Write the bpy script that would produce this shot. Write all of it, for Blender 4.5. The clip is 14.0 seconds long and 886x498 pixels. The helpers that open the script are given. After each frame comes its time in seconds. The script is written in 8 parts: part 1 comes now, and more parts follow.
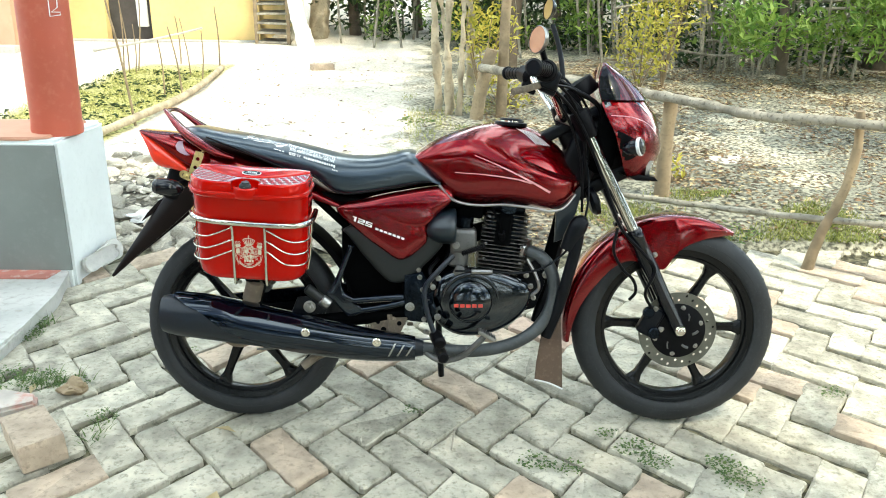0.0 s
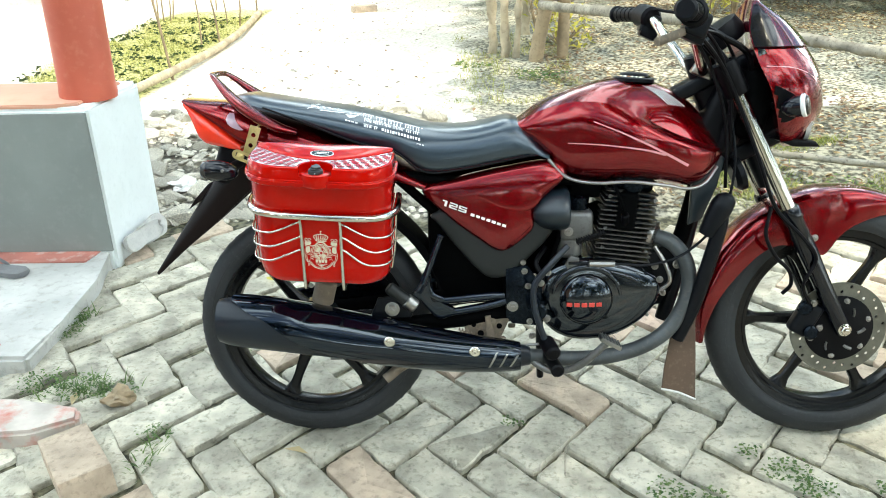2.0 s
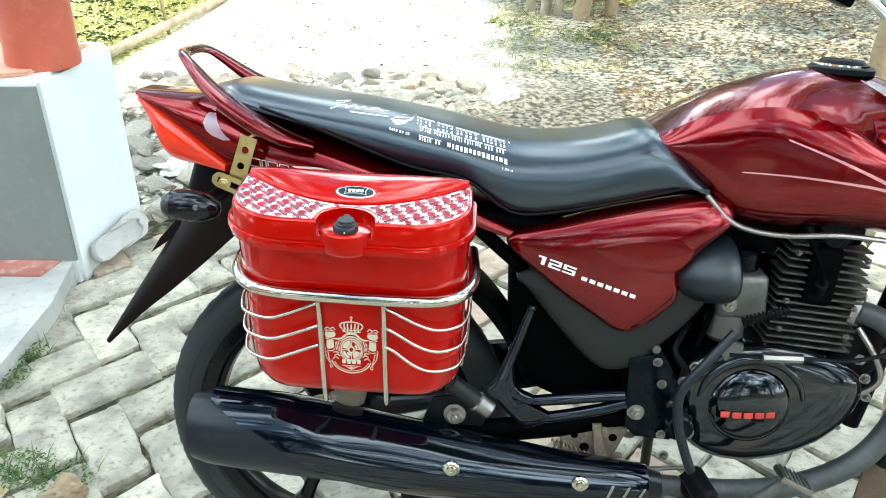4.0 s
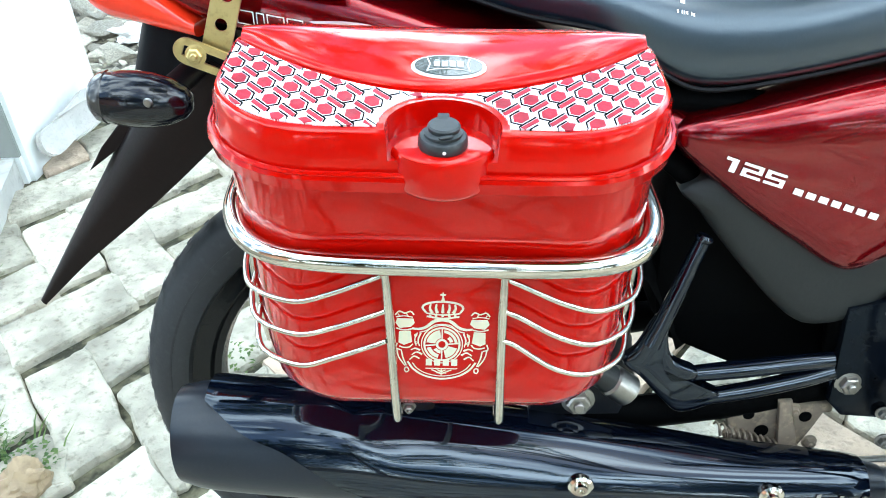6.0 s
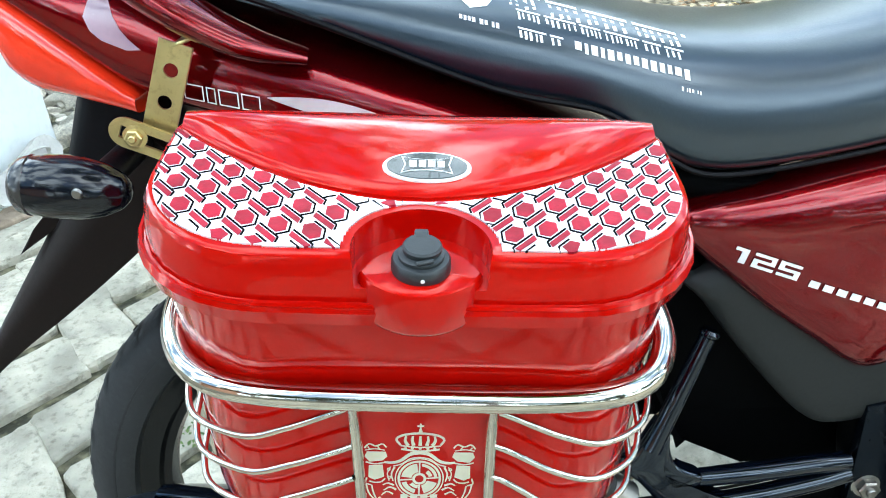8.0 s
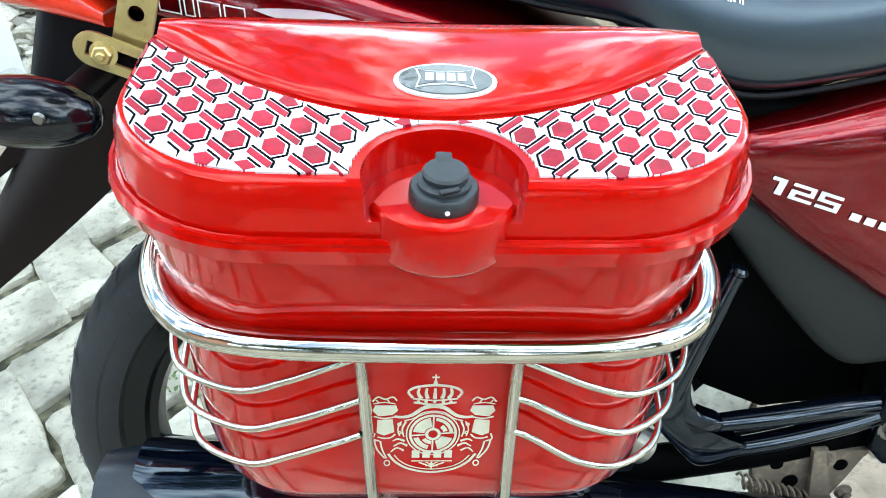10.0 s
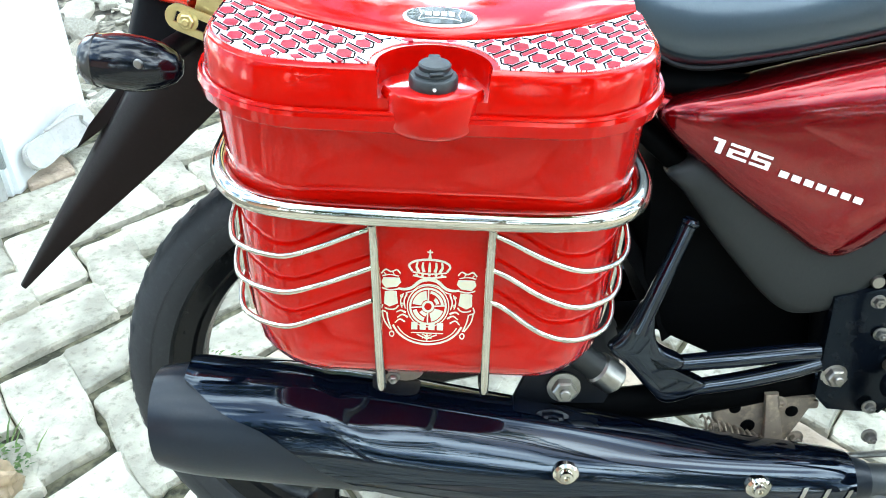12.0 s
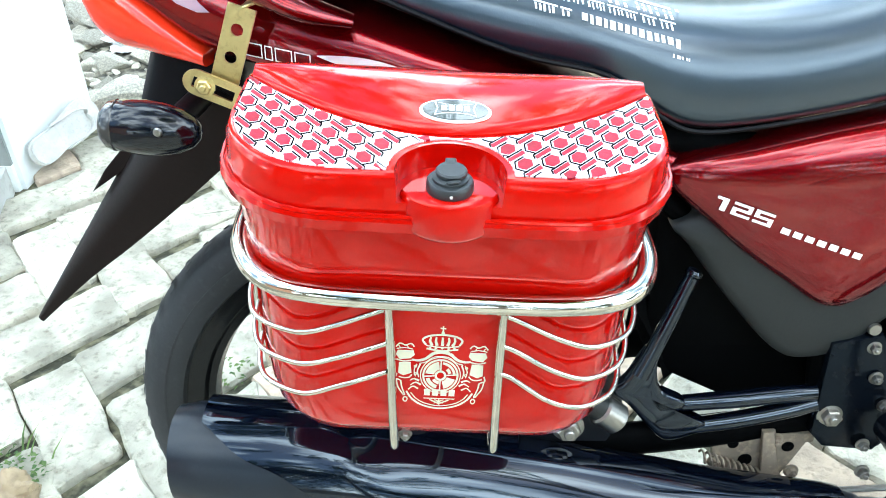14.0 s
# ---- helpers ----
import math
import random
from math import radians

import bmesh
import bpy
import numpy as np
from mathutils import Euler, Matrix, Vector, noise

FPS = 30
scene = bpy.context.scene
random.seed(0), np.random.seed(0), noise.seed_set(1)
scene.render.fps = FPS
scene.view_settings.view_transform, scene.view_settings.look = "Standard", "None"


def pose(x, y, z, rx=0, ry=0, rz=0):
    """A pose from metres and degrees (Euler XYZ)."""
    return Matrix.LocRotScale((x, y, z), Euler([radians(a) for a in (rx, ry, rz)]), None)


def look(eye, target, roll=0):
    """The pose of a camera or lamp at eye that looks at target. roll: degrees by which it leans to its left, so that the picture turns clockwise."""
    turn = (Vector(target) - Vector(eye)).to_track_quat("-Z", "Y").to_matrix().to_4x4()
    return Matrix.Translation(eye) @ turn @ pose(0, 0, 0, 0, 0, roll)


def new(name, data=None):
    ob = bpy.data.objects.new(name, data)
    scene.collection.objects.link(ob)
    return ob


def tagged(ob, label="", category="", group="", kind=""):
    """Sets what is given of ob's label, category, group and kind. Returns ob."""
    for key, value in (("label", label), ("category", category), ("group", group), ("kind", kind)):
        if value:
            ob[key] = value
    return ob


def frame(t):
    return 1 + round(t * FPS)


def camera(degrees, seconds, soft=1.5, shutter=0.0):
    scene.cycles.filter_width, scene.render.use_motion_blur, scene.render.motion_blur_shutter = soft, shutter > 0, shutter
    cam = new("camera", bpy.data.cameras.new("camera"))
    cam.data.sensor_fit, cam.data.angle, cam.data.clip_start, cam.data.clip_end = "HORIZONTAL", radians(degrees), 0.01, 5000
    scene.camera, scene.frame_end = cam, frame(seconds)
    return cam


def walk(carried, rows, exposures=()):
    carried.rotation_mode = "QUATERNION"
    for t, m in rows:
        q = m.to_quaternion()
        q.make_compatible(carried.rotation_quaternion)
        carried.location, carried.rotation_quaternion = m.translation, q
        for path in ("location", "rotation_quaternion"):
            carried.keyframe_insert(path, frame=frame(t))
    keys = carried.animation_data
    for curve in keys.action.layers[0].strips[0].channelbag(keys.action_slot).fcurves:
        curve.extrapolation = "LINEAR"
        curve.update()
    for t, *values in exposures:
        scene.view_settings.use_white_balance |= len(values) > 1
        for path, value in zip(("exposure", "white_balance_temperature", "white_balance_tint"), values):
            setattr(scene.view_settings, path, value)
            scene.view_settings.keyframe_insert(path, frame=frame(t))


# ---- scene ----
cam = camera(56.1, 14.0, soft=1.0)
PATH = [
    (0, (0.598, -2.183, 1.33), (0.61, -0.303, 0.648), 0.6),
    (0.5, (0.586, -2.125, 1.326), (0.613, -0.253, 0.624), 0.1),
    (1, (0.535, -2.021, 1.313), (0.577, -0.168, 0.561), 0.8),
    (1.5, (0.475, -1.894, 1.312), (0.49, -0.056, 0.525), -2.1),
    (2, (0.438, -1.759, 1.294), (0.358, 0.066, 0.48), -1.7),
    (2.2, (0.426, -1.684, 1.285), (0.311, 0.145, 0.485), -1.1),
    (4.3, (0.259, -1.014, 1.174), (0.159, 0.728, 0.198), -1.0),
    (4.5, (0.239, -0.970, 1.161), (0.123, 0.743, 0.135), -0.5),
    (5, (0.189, -0.798, 1.123), (0.072, 0.878, 0.038), -1.7),
    (5.5, (0.164, -0.692, 1.065), (0.124, 0.918, -0.119), -0.6),
    (6, (0.141, -0.647, 1.019), (0.07, 0.949, -0.183), -3.0),
    (6.5, (0.126, -0.577, 0.975), (0.131, 0.999, -0.256), -1.1),
    (7, (0.117, -0.518, 0.958), (0.133, 1.061, -0.268), -1.4),
    (7.5, (0.123, -0.502, 0.99), (0.13, 1.139, -0.152), -1.7),
    (8, (0.137, -0.547, 1.013), (0.133, 1.093, -0.131), -1.8),
    (8.2, (0.145, -0.598, 1.026), (0.1, 1.039, -0.122), -1.5),
    (10.3, (0.104, -0.495, 0.971), (0.179, 1.051, -0.296), -1.3),
    (10.5, (0.096, -0.505, 0.969), (0.202, 1.052, -0.281), -1.4),
    (11, (0.101, -0.562, 0.917), (0.199, 1.068, -0.237), -1.4),
    (11.5, (0.132, -0.65, 0.928), (0.172, 1.053, -0.12), -1.6),
    (12, (0.138, -0.681, 0.966), (0.105, 0.981, -0.146), -1.2),
    (12.5, (0.143, -0.697, 1.009), (0.056, 0.964, -0.101), -1.0),
    (13, (0.157, -0.711, 1.031), (0.082, 0.94, -0.096), -2.1),
    (13.5, (0.166, -0.713, 1.046), (0.063, 0.935, -0.082), -2.6),
    (14, (0.129, -0.651, 1.045), (0.097, 0.96, -0.139), -0.9),
]
walk(cam, [(t, look(eye, target, roll)) for t, eye, target, roll in PATH],
     exposures=[(0.0, 0.20, 7150, 4.0), (3.0, 0.36, 7000, 4.0), (5.0, 0.54, 6650, 4.0), (5.5, 0.78, 6500, 4.0), (6.5, 0.84, 6450, 4.0), (7.4, 0.78, 6450, 4.0), (8.0, 0.48, 6450, 4.0),
                (8.4, 0.52, 6450, 4.0), (10.3, 0.60, 6450, 4.0), (10.6, 0.62, 6450, 4.0), (11.2, 0.92, 6450, 4.0), (13.0, 0.90, 6550, 4.0), (14.0, 0.98, 6500, 4.0)])

# world, sun and exposure
SUN_DIR = Vector((0.38, -0.34, 1.0)).normalized()
world = bpy.data.worlds.new("sky")
scene.world = world
world.use_nodes = True
_nt = world.node_tree
_sky = _nt.nodes.new("ShaderNodeTexSky")
_sky.sky_type = "NISHITA"
_sky.sun_disc = False
_sky.sun_elevation = math.asin(SUN_DIR.z)
_sky.sun_rotation = math.atan2(SUN_DIR.x, SUN_DIR.y)
_sky.air_density, _sky.dust_density, _sky.ozone_density = 1.0, 1.5, 1.0
_bg = _nt.nodes["Background"]
_bg.inputs["Strength"].default_value = 0.15
# haze and bright cloud over the whole unseen sky, added for contrasty reflections
_dir = _nt.nodes.new("ShaderNodeTexCoord")
_cloud = _nt.nodes.new("ShaderNodeTexNoise")
_cloud.inputs["Scale"].default_value, _cloud.inputs["Detail"].default_value = 4.6, 7.0
_cloud_offset = _nt.nodes.new("ShaderNodeVectorMath")
_cloud_offset.operation = "ADD"
# offset picked by how bright the sky is in the side panel's reflections
_cloud_offset.inputs[1].default_value = (4.3, 1.7, 2.9)
_nt.links.new(_dir.outputs["Generated"], _cloud_offset.inputs[0])
_nt.links.new(_cloud_offset.outputs["Vector"], _cloud.inputs["Vector"])
_haze = _nt.nodes.new("ShaderNodeValToRGB")
_haze.color_ramp.elements[0].position, _haze.color_ramp.elements[1].position = 0.465, 0.58
_haze.color_ramp.elements[0].color, _haze.color_ramp.elements[1].color = (1.2, 2.1, 3.6, 1), (26.5, 30.5, 33.5, 1)
_nt.links.new(_cloud.outputs["Fac"], _haze.inputs["Fac"])
_sum = _nt.nodes.new("ShaderNodeVectorMath")
_sum.operation = "ADD"
_nt.links.new(_sky.outputs["Color"], _sum.inputs[0])
# haze is brighter towards the horizon
_sep = _nt.nodes.new("ShaderNodeSeparateXYZ")
_nt.links.new(_dir.outputs["Generated"], _sep.inputs[0])
_low = _nt.nodes.new("ShaderNodeMapRange")
_low.inputs["From Min"].default_value, _low.inputs["From Max"].default_value = 0.15, 1.0
_low.inputs["To Min"].default_value, _low.inputs["To Max"].default_value = 1.35, 0.85
_nt.links.new(_sep.outputs["Z"], _low.inputs["Value"])
_thick = _nt.nodes.new("ShaderNodeVectorMath")
_thick.operation = "SCALE"
_nt.links.new(_haze.outputs["Color"], _thick.inputs[0])
_nt.links.new(_low.outputs["Result"], _thick.inputs["Scale"])
_nt.links.new(_thick.outputs["Vector"], _sum.inputs[1])
_nt.links.new(_sum.outputs["Vector"], _bg.inputs["Color"])
sun = new("sun", bpy.data.lights.new("sun", "SUN"))
sun.data.energy, sun.data.angle, sun.data.color = 3.6, radians(0.6), (1.0, 0.93, 0.80)
sun.matrix_world = look(SUN_DIR * 20, (0, 0, 0))

# ---- materials ----
def material(name, base, rough=0.5, metal=0.0, vary=0.15, big=3.0, fine=60.0, bump=0.05, coat=0.0, alt=None,
             alt_amount=0.5, spread=0.0, distance=0.002, spec=0.5, sheen=0.0, coat_rough=0.02, coat_ior=1.5, spec_tint=None):
    """A surface with variation at two scales; alt is a second colour for stains, spread varies it from object to object."""
    m = bpy.data.materials.new(name)
    m.use_nodes = True
    nt = m.node_tree
    n, ln = nt.nodes, nt.links.new
    b = n["Principled BSDF"]
    tc = n.new("ShaderNodeTexCoord")
    info = n.new("ShaderNodeObjectInfo")
    add = n.new("ShaderNodeVectorMath")
    add.operation = "ADD"
    rnd = n.new("ShaderNodeVectorMath")
    rnd.operation = "SCALE"
    rnd.inputs[0].default_value = (7.3, 3.1, 5.7)
    ln(info.outputs["Random"], rnd.inputs["Scale"])
    ln(tc.outputs["Object"], add.inputs[0])
    ln(rnd.outputs["Vector"], add.inputs[1])
    t1, t2 = n.new("ShaderNodeTexNoise"), n.new("ShaderNodeTexNoise")
    t1.inputs["Scale"].default_value, t1.inputs["Detail"].default_value = big, 5.0
    t2.inputs["Scale"].default_value, t2.inputs["Detail"].default_value, t2.inputs["Roughness"].default_value = fine, 7.0, 0.62
    for t in (t1, t2):
        ln(add.outputs["Vector"], t.inputs["Vector"])
    ramp = n.new("ShaderNodeValToRGB")
    ramp.color_ramp.elements[0].position, ramp.color_ramp.elements[1].position = 0.35, 0.65
    ramp.color_ramp.elements[0].color = (*[c * (1 - vary) for c in base], 1)
    ramp.color_ramp.elements[1].color = (*[min(1, c * (1 + vary)) for c in base], 1)
    ln(t1.outputs["Fac"], ramp.inputs["Fac"])
    mix = n.new("ShaderNodeMix")
    mix.data_type, mix.blend_type = "RGBA", "MIX"
    other = alt or [c * (1 - 1.6 * vary) for c in base]
    mix.inputs[7].default_value = (*[max(0, c) for c in other], 1)
    lim = n.new("ShaderNodeMapRange")
    lim.inputs["From Min"].default_value, lim.inputs["From Max"].default_value = 0.52, 0.72
    lim.inputs["To Max"].default_value = alt_amount
    ln(t2.outputs["Fac"], lim.inputs["Value"])
    ln(lim.outputs["Result"], mix.inputs[0])
    ln(ramp.outputs["Color"], mix.inputs[6])
    col = mix.outputs[2]
    if spread:
        hsv = n.new("ShaderNodeHueSaturation")
        sp = n.new("ShaderNodeMapRange")
        sp.inputs["To Min"].default_value, sp.inputs["To Max"].default_value = 1 - spread, 1 + spread
        isle = n.new("ShaderNodeNewGeometry")
        both = n.new("ShaderNodeMath")
        both.operation = "ADD"
        ln(info.outputs["Random"], both.inputs[0])
        ln(isle.outputs["Random Per Island"], both.inputs[1])
        wrap = n.new("ShaderNodeMath")
        wrap.operation = "FRACT"
        ln(both.outputs[0], wrap.inputs[0])
        ln(wrap.outputs[0], sp.inputs["Value"])
        ln(sp.outputs["Result"], hsv.inputs["Value"])
        ln(col, hsv.inputs["Color"])
        col = hsv.outputs["Color"]
    ln(col, b.inputs["Base Color"])
    rr = n.new("ShaderNodeMapRange")
    rr.inputs["To Min"].default_value, rr.inputs["To Max"].default_value = max(0.02, rough * 0.8), min(1, rough * 1.25)
    ln(t2.outputs["Fac"], rr.inputs["Value"])
    ln(rr.outputs["Result"], b.inputs["Roughness"])
    b.inputs["Metallic"].default_value = metal
    b.inputs["Coat Weight"].default_value = coat
    b.inputs["Coat Roughness"].default_value = coat_rough
    b.inputs["Coat IOR"].default_value = coat_ior
    b.inputs["Specular IOR Level"].default_value = spec
    b.inputs["Sheen Weight"].default_value = sheen
    if spec_tint:
        b.inputs["Specular Tint"].default_value = (*spec_tint, 1)
    if bump:
        bp = n.new("ShaderNodeBump")
        bp.inputs["Strength"].default_value, bp.inputs["Distance"].default_value = bump, distance
        ln(t2.outputs["Fac"], bp.inputs["Height"])
        ln(bp.outputs["Normal"], b.inputs["Normal"])
        ln(bp.outputs["Normal"], b.inputs["Coat Normal"])
    return m


M = {}
M["maroon"] = material("maroon_paint", (0.175, 0.0006, 0.0032), 0.24, 0.85, 0.08, 2, 11, 0.10, distance=0.004, coat=1.0, spec=0.0, coat_ior=1.44)
M["visor"] = material("smoked_maroon", (0.08, 0.002, 0.010), 0.10, 0.1, 0.08, 2, 400, 0.0, coat=0.8, spec=0.4)
M["red_box"] = material("red_gloss_shell", (0.45, 0.0021, 0.0009), 0.09, 0.0, 0.06, 3, 16, 0.07, distance=0.004, coat=1.0, spec=0.6, spec_tint=(1.0, 0.10, 0.03), coat_rough=0.012, coat_ior=1.24)
M["cell_red"] = material("crimson_print", (0.36, 0.004, 0.022), 0.40, 0.0, 0.25, 60, 300, 0.10, spec=0.25)
M["lens_red"] = material("red_lens", (0.85, 0.035, 0.01), 0.08, 0.0, 0.1, 20, 200, 0.0, coat=0.6)
M["lens_clear"] = material("clear_lens", (0.72, 0.74, 0.74), 0.1, 0.0, 0.1, 20, 150, 0.1, coat=0.8)
M["lens_grey"] = material("grey_clear_lens", (0.34, 0.35, 0.35), 0.08, 0.0, 0.1, 20, 150, 0.1, coat=0.8)
# clear lens darkened so that it doesn't show white to the camera
M["lens_darkened"] = material("darkened_lens", (0.030, 0.028, 0.026), 0.10, 0.0, 0.1, 20, 150, 0.1, spec=0.5)
M["airbox"] = material("airbox_satin", (0.006, 0.013, 0.019), 0.36, 0.0, 0.12, 8, 200, 0.05, spec=0.6)
M["black_shiny"] = material("black_shiny", (0.002, 0.003, 0.006), 0.16, 0.0, 0.2, 6, 150, 0.0, coat=0.4, spec=0.25)
M["chrome"] = material("chrome", (0.62, 0.585, 0.51), 0.06, 1.0, 0.03, 6, 120, 0.0)
M["steel"] = material("brushed_steel", (0.30, 0.29, 0.27), 0.3, 1.0, 0.12, 15, 200, 0.1)
M["disc_steel"] = material("disc_steel", (0.15, 0.15, 0.13), 0.42, 1.0, 0.15, 15, 150, 0.1)
M["alloy"] = material("cast_alloy", (0.15, 0.15, 0.145), 0.42, 0.7, 0.15, 12, 150, 0.25, alt=(0.07, 0.065, 0.06), alt_amount=0.5)
M["zinc"] = material("yellow_zinc", (0.62, 0.50, 0.22), 0.3, 0.9, 0.12, 30, 200, 0.1, alt=(0.35, 0.24, 0.1))
M["black_gloss"] = material("black_gloss", (0.002, 0.006, 0.014), 0.10, 0.0, 0.2, 6, 150, 0.0, coat=1.0, spec=0.9, coat_ior=1.75)
M["black_satin"] = material("black_satin", (0.003, 0.004, 0.006), 0.34, 0.0, 0.2, 8, 120, 0.08, alt=(0.012, 0.012, 0.012), alt_amount=0.3, spec=0.15)
M["black_plastic"] = material("black_plastic", (0.003, 0.003, 0.004), 0.40, 0.0, 0.2, 8, 200, 0.1, alt=(0.010, 0.009, 0.008), alt_amount=0.3, spec=0.10)
M["engine_black"] = material("engine_black", (0.002, 0.003, 0.005), 0.16, 0.0, 0.25, 10, 120, 0.06, alt=(0.012, 0.012, 0.012), alt_amount=0.45, spec=0.18, spec_tint=(0.6, 0.8, 1.0))
M["cover_black"] = material("cover_black", (0.0015, 0.0025, 0.004), 0.10, 0.0, 0.2, 8, 60, 0.04, spec=0.35, spec_tint=(0.6, 0.8, 1.0), coat=0.7, coat_rough=0.03, coat_ior=1.6)
M["muffler"] = material("muffler_grey", (0.006, 0.010, 0.016), 0.30, 0.0, 0.15, 8, 250, 0.08, alt=(0.012, 0.017, 0.025), alt_amount=0.4, spec=0.36)
M["fin_metal"] = material("fin_metal", (0.045, 0.043, 0.038), 0.40, 0.3, 0.2, 10, 120, 0.1, alt=(0.15, 0.14, 0.115), alt_amount=0.4)
M["pipe"] = material("exhaust_pipe", (0.048, 0.055, 0.058), 0.42, 0.2, 0.25, 10, 90, 0.1, alt=(0.11, 0.10, 0.09), alt_amount=0.5)
M["grey_plastic"] = material("grey_plastic", (0.011, 0.013, 0.013), 0.5, 0.0, 0.08, 10, 300, 0.1, spec=0.35)
# blue base and specular tint put reflected sky into the seat's colour
M["seat"] = material("seat_leatherette", (0.003, 0.008, 0.014), 0.30, 0.0, 0.12, 6, 420, 0.10, alt=(0.005, 0.012, 0.020), distance=0.001, spec=0.6, spec_tint=(0.5, 0.78, 1.0), coat=0.8, coat_rough=0.24, coat_ior=1.65)
M["rubber"] = material("tyre_rubber", (0.017, 0.019, 0.021), 0.55, 0.0, 0.25, 6, 90, 0.25, alt=(0.042, 0.044, 0.046), alt_amount=0.5, spec=0.35)
M["rim"] = material("rim_black", (0.0035, 0.004, 0.0045), 0.22, 0.0, 0.2, 8, 100, 0.05, alt=(0.018, 0.018, 0.016), alt_amount=0.25, spec=0.22)
# near-black puts the shade of the recesses into the inner parts' colour
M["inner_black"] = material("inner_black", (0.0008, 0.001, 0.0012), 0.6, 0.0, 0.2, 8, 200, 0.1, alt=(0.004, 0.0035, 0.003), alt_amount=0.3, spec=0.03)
M["mudguard"] = material("mudguard_plastic", (0.0065, 0.0035, 0.003), 0.42, 0.0, 0.15, 8, 200, 0.08, alt=(0.014, 0.008, 0.006), alt_amount=0.4, spec=0.14)
# blue specular tint stands in for sky in the shield
M["shield"] = material("shield_gloss", (0.0012, 0.0025, 0.006), 0.08, 0.0, 0.2, 6, 4, 0.03, distance=0.006, spec=0.3, spec_tint=(0.5, 0.75, 1.0), coat=0.9, coat_rough=0.02, coat_ior=1.42)
M["brown_flap"] = material("brown_mud_flap", (0.09, 0.055, 0.035), 0.65, 0.0, 0.2, 10, 80, 0.15, alt=(0.2, 0.15, 0.1))
M["white_print"] = material("white_print", (0.80, 0.80, 0.78), 0.45, 0.0, 0.05, 30, 200, 0.0)
M["pink_stripe"] = material("pale_pink_stripe", (0.62, 0.26, 0.28), 0.3, 0.0, 0.08, 30, 200, 0.0, coat=0.8)
# colour of a highlight painted on the tail cowl
M["glint"] = material("painted_glint_lilac", (0.46, 0.30, 0.36), 0.25, 0.0, 0.08, 30, 200, 0.0, coat=0.6)
M["red_print"] = material("red_print", (0.55, 0.05, 0.035), 0.4, 0.0, 0.08, 30, 200, 0.0)
M["gold_print"] = material("cream_gold_print", (0.64, 0.58, 0.45), 0.35, 0.0, 0.08, 60, 300, 0.0)
M["badge_black"] = material("badge_black", (0.012, 0.022, 0.022), 0.2, 0.0, 0.1, 40, 200, 0.0, coat=0.8)
M["lattice"] = material("silver_lattice", (0.80, 0.76, 0.77), 0.22, 0.3, 0.06, 40, 300, 0.05)
M["knob"] = material("knob_black", (0.018, 0.022, 0.024), 0.42, 0.0, 0.1, 40, 300, 0.08)
M["dirt_metal"] = material("dusty_metal", (0.17, 0.135, 0.10), 0.7, 0.2, 0.3, 15, 80, 0.3, alt=(0.36, 0.28, 0.19), alt_amount=0.7)
# glass colour lowered to dim what the mirror reflects
M["mirror"] = material("dimmed_mirror_glass", (0.42, 0.44, 0.45), 0.02, 1.0, 0.0, 5, 50, 0.0)
# place
M["brick"] = material("worn_paver", (0.44, 0.41, 0.325), 0.92, 0.0, 0.30, 13, 60, 1.0, alt=(0.16, 0.15, 0.108), alt_amount=0.85, spread=0.24, distance=0.008)
M["brick_pink"] = material("pink_paver", (0.47, 0.37, 0.275), 0.92, 0.0, 0.24, 11, 55, 1.0, alt=(0.24, 0.19, 0.145), alt_amount=0.85, spread=0.14, distance=0.007)
M["brick_red"] = material("red_paver", (0.46, 0.34, 0.26), 0.88, 0.0, 0.22, 9, 55, 0.9, alt=(0.28, 0.20, 0.16), alt_amount=0.7, spread=0.2, distance=0.006)
M["slab"] = material("worn_slab", (0.47, 0.465, 0.43), 0.8, 0.0, 0.16, 5, 34, 0.6, alt=(0.30, 0.28, 0.245), alt_amount=0.7, distance=0.004)
M["slab_red"] = material("faded_red_floor", (0.46, 0.17, 0.13), 0.7, 0.0, 0.2, 6, 22, 0.3, alt=(0.58, 0.50, 0.45), alt_amount=0.9, distance=0.003)
M["kerb_paint"] = material("kerb_paint", (0.46, 0.41, 0.36), 0.8, 0.0, 0.2, 10, 11, 0.7, alt=(0.46, 0.13, 0.09), alt_amount=0.95, distance=0.004)
M["white_wall"] = material("white_limewash", (0.72, 0.75, 0.74), 0.8, 0.0, 0.06, 3, 40, 0.2, alt=(0.60, 0.63, 0.62), alt_amount=0.4)
M["grey_wall"] = material("grey_green_paint", (0.21, 0.23, 0.215), 0.7, 0.0, 0.07, 4, 40, 0.15, alt=(0.26, 0.28, 0.26), alt_amount=0.4)
M["red_pillar"] = material("red_oxide_paint", (0.50, 0.105, 0.06), 0.45, 0.0, 0.1, 3, 35, 0.15, alt=(0.55, 0.18, 0.11), alt_amount=0.5)
M["orange_wall"] = material("orange_plaster", (0.62, 0.33, 0.22), 0.85, 0.0, 0.08, 2, 20, 0.2)
M["yellow_wall"] = material("yellow_plaster", (0.76, 0.56, 0.24), 0.85, 0.0, 0.08, 2, 18, 0.25, alt=(0.62, 0.44, 0.2), alt_amount=0.4)
M["dark_door"] = material("dark_door", (0.05, 0.045, 0.04), 0.6, 0.0, 0.3, 5, 40, 0.2)
M["roof"] = material("clay_roof", (0.28, 0.13, 0.09), 0.85, 0.0, 0.2, 3, 30, 0.5)
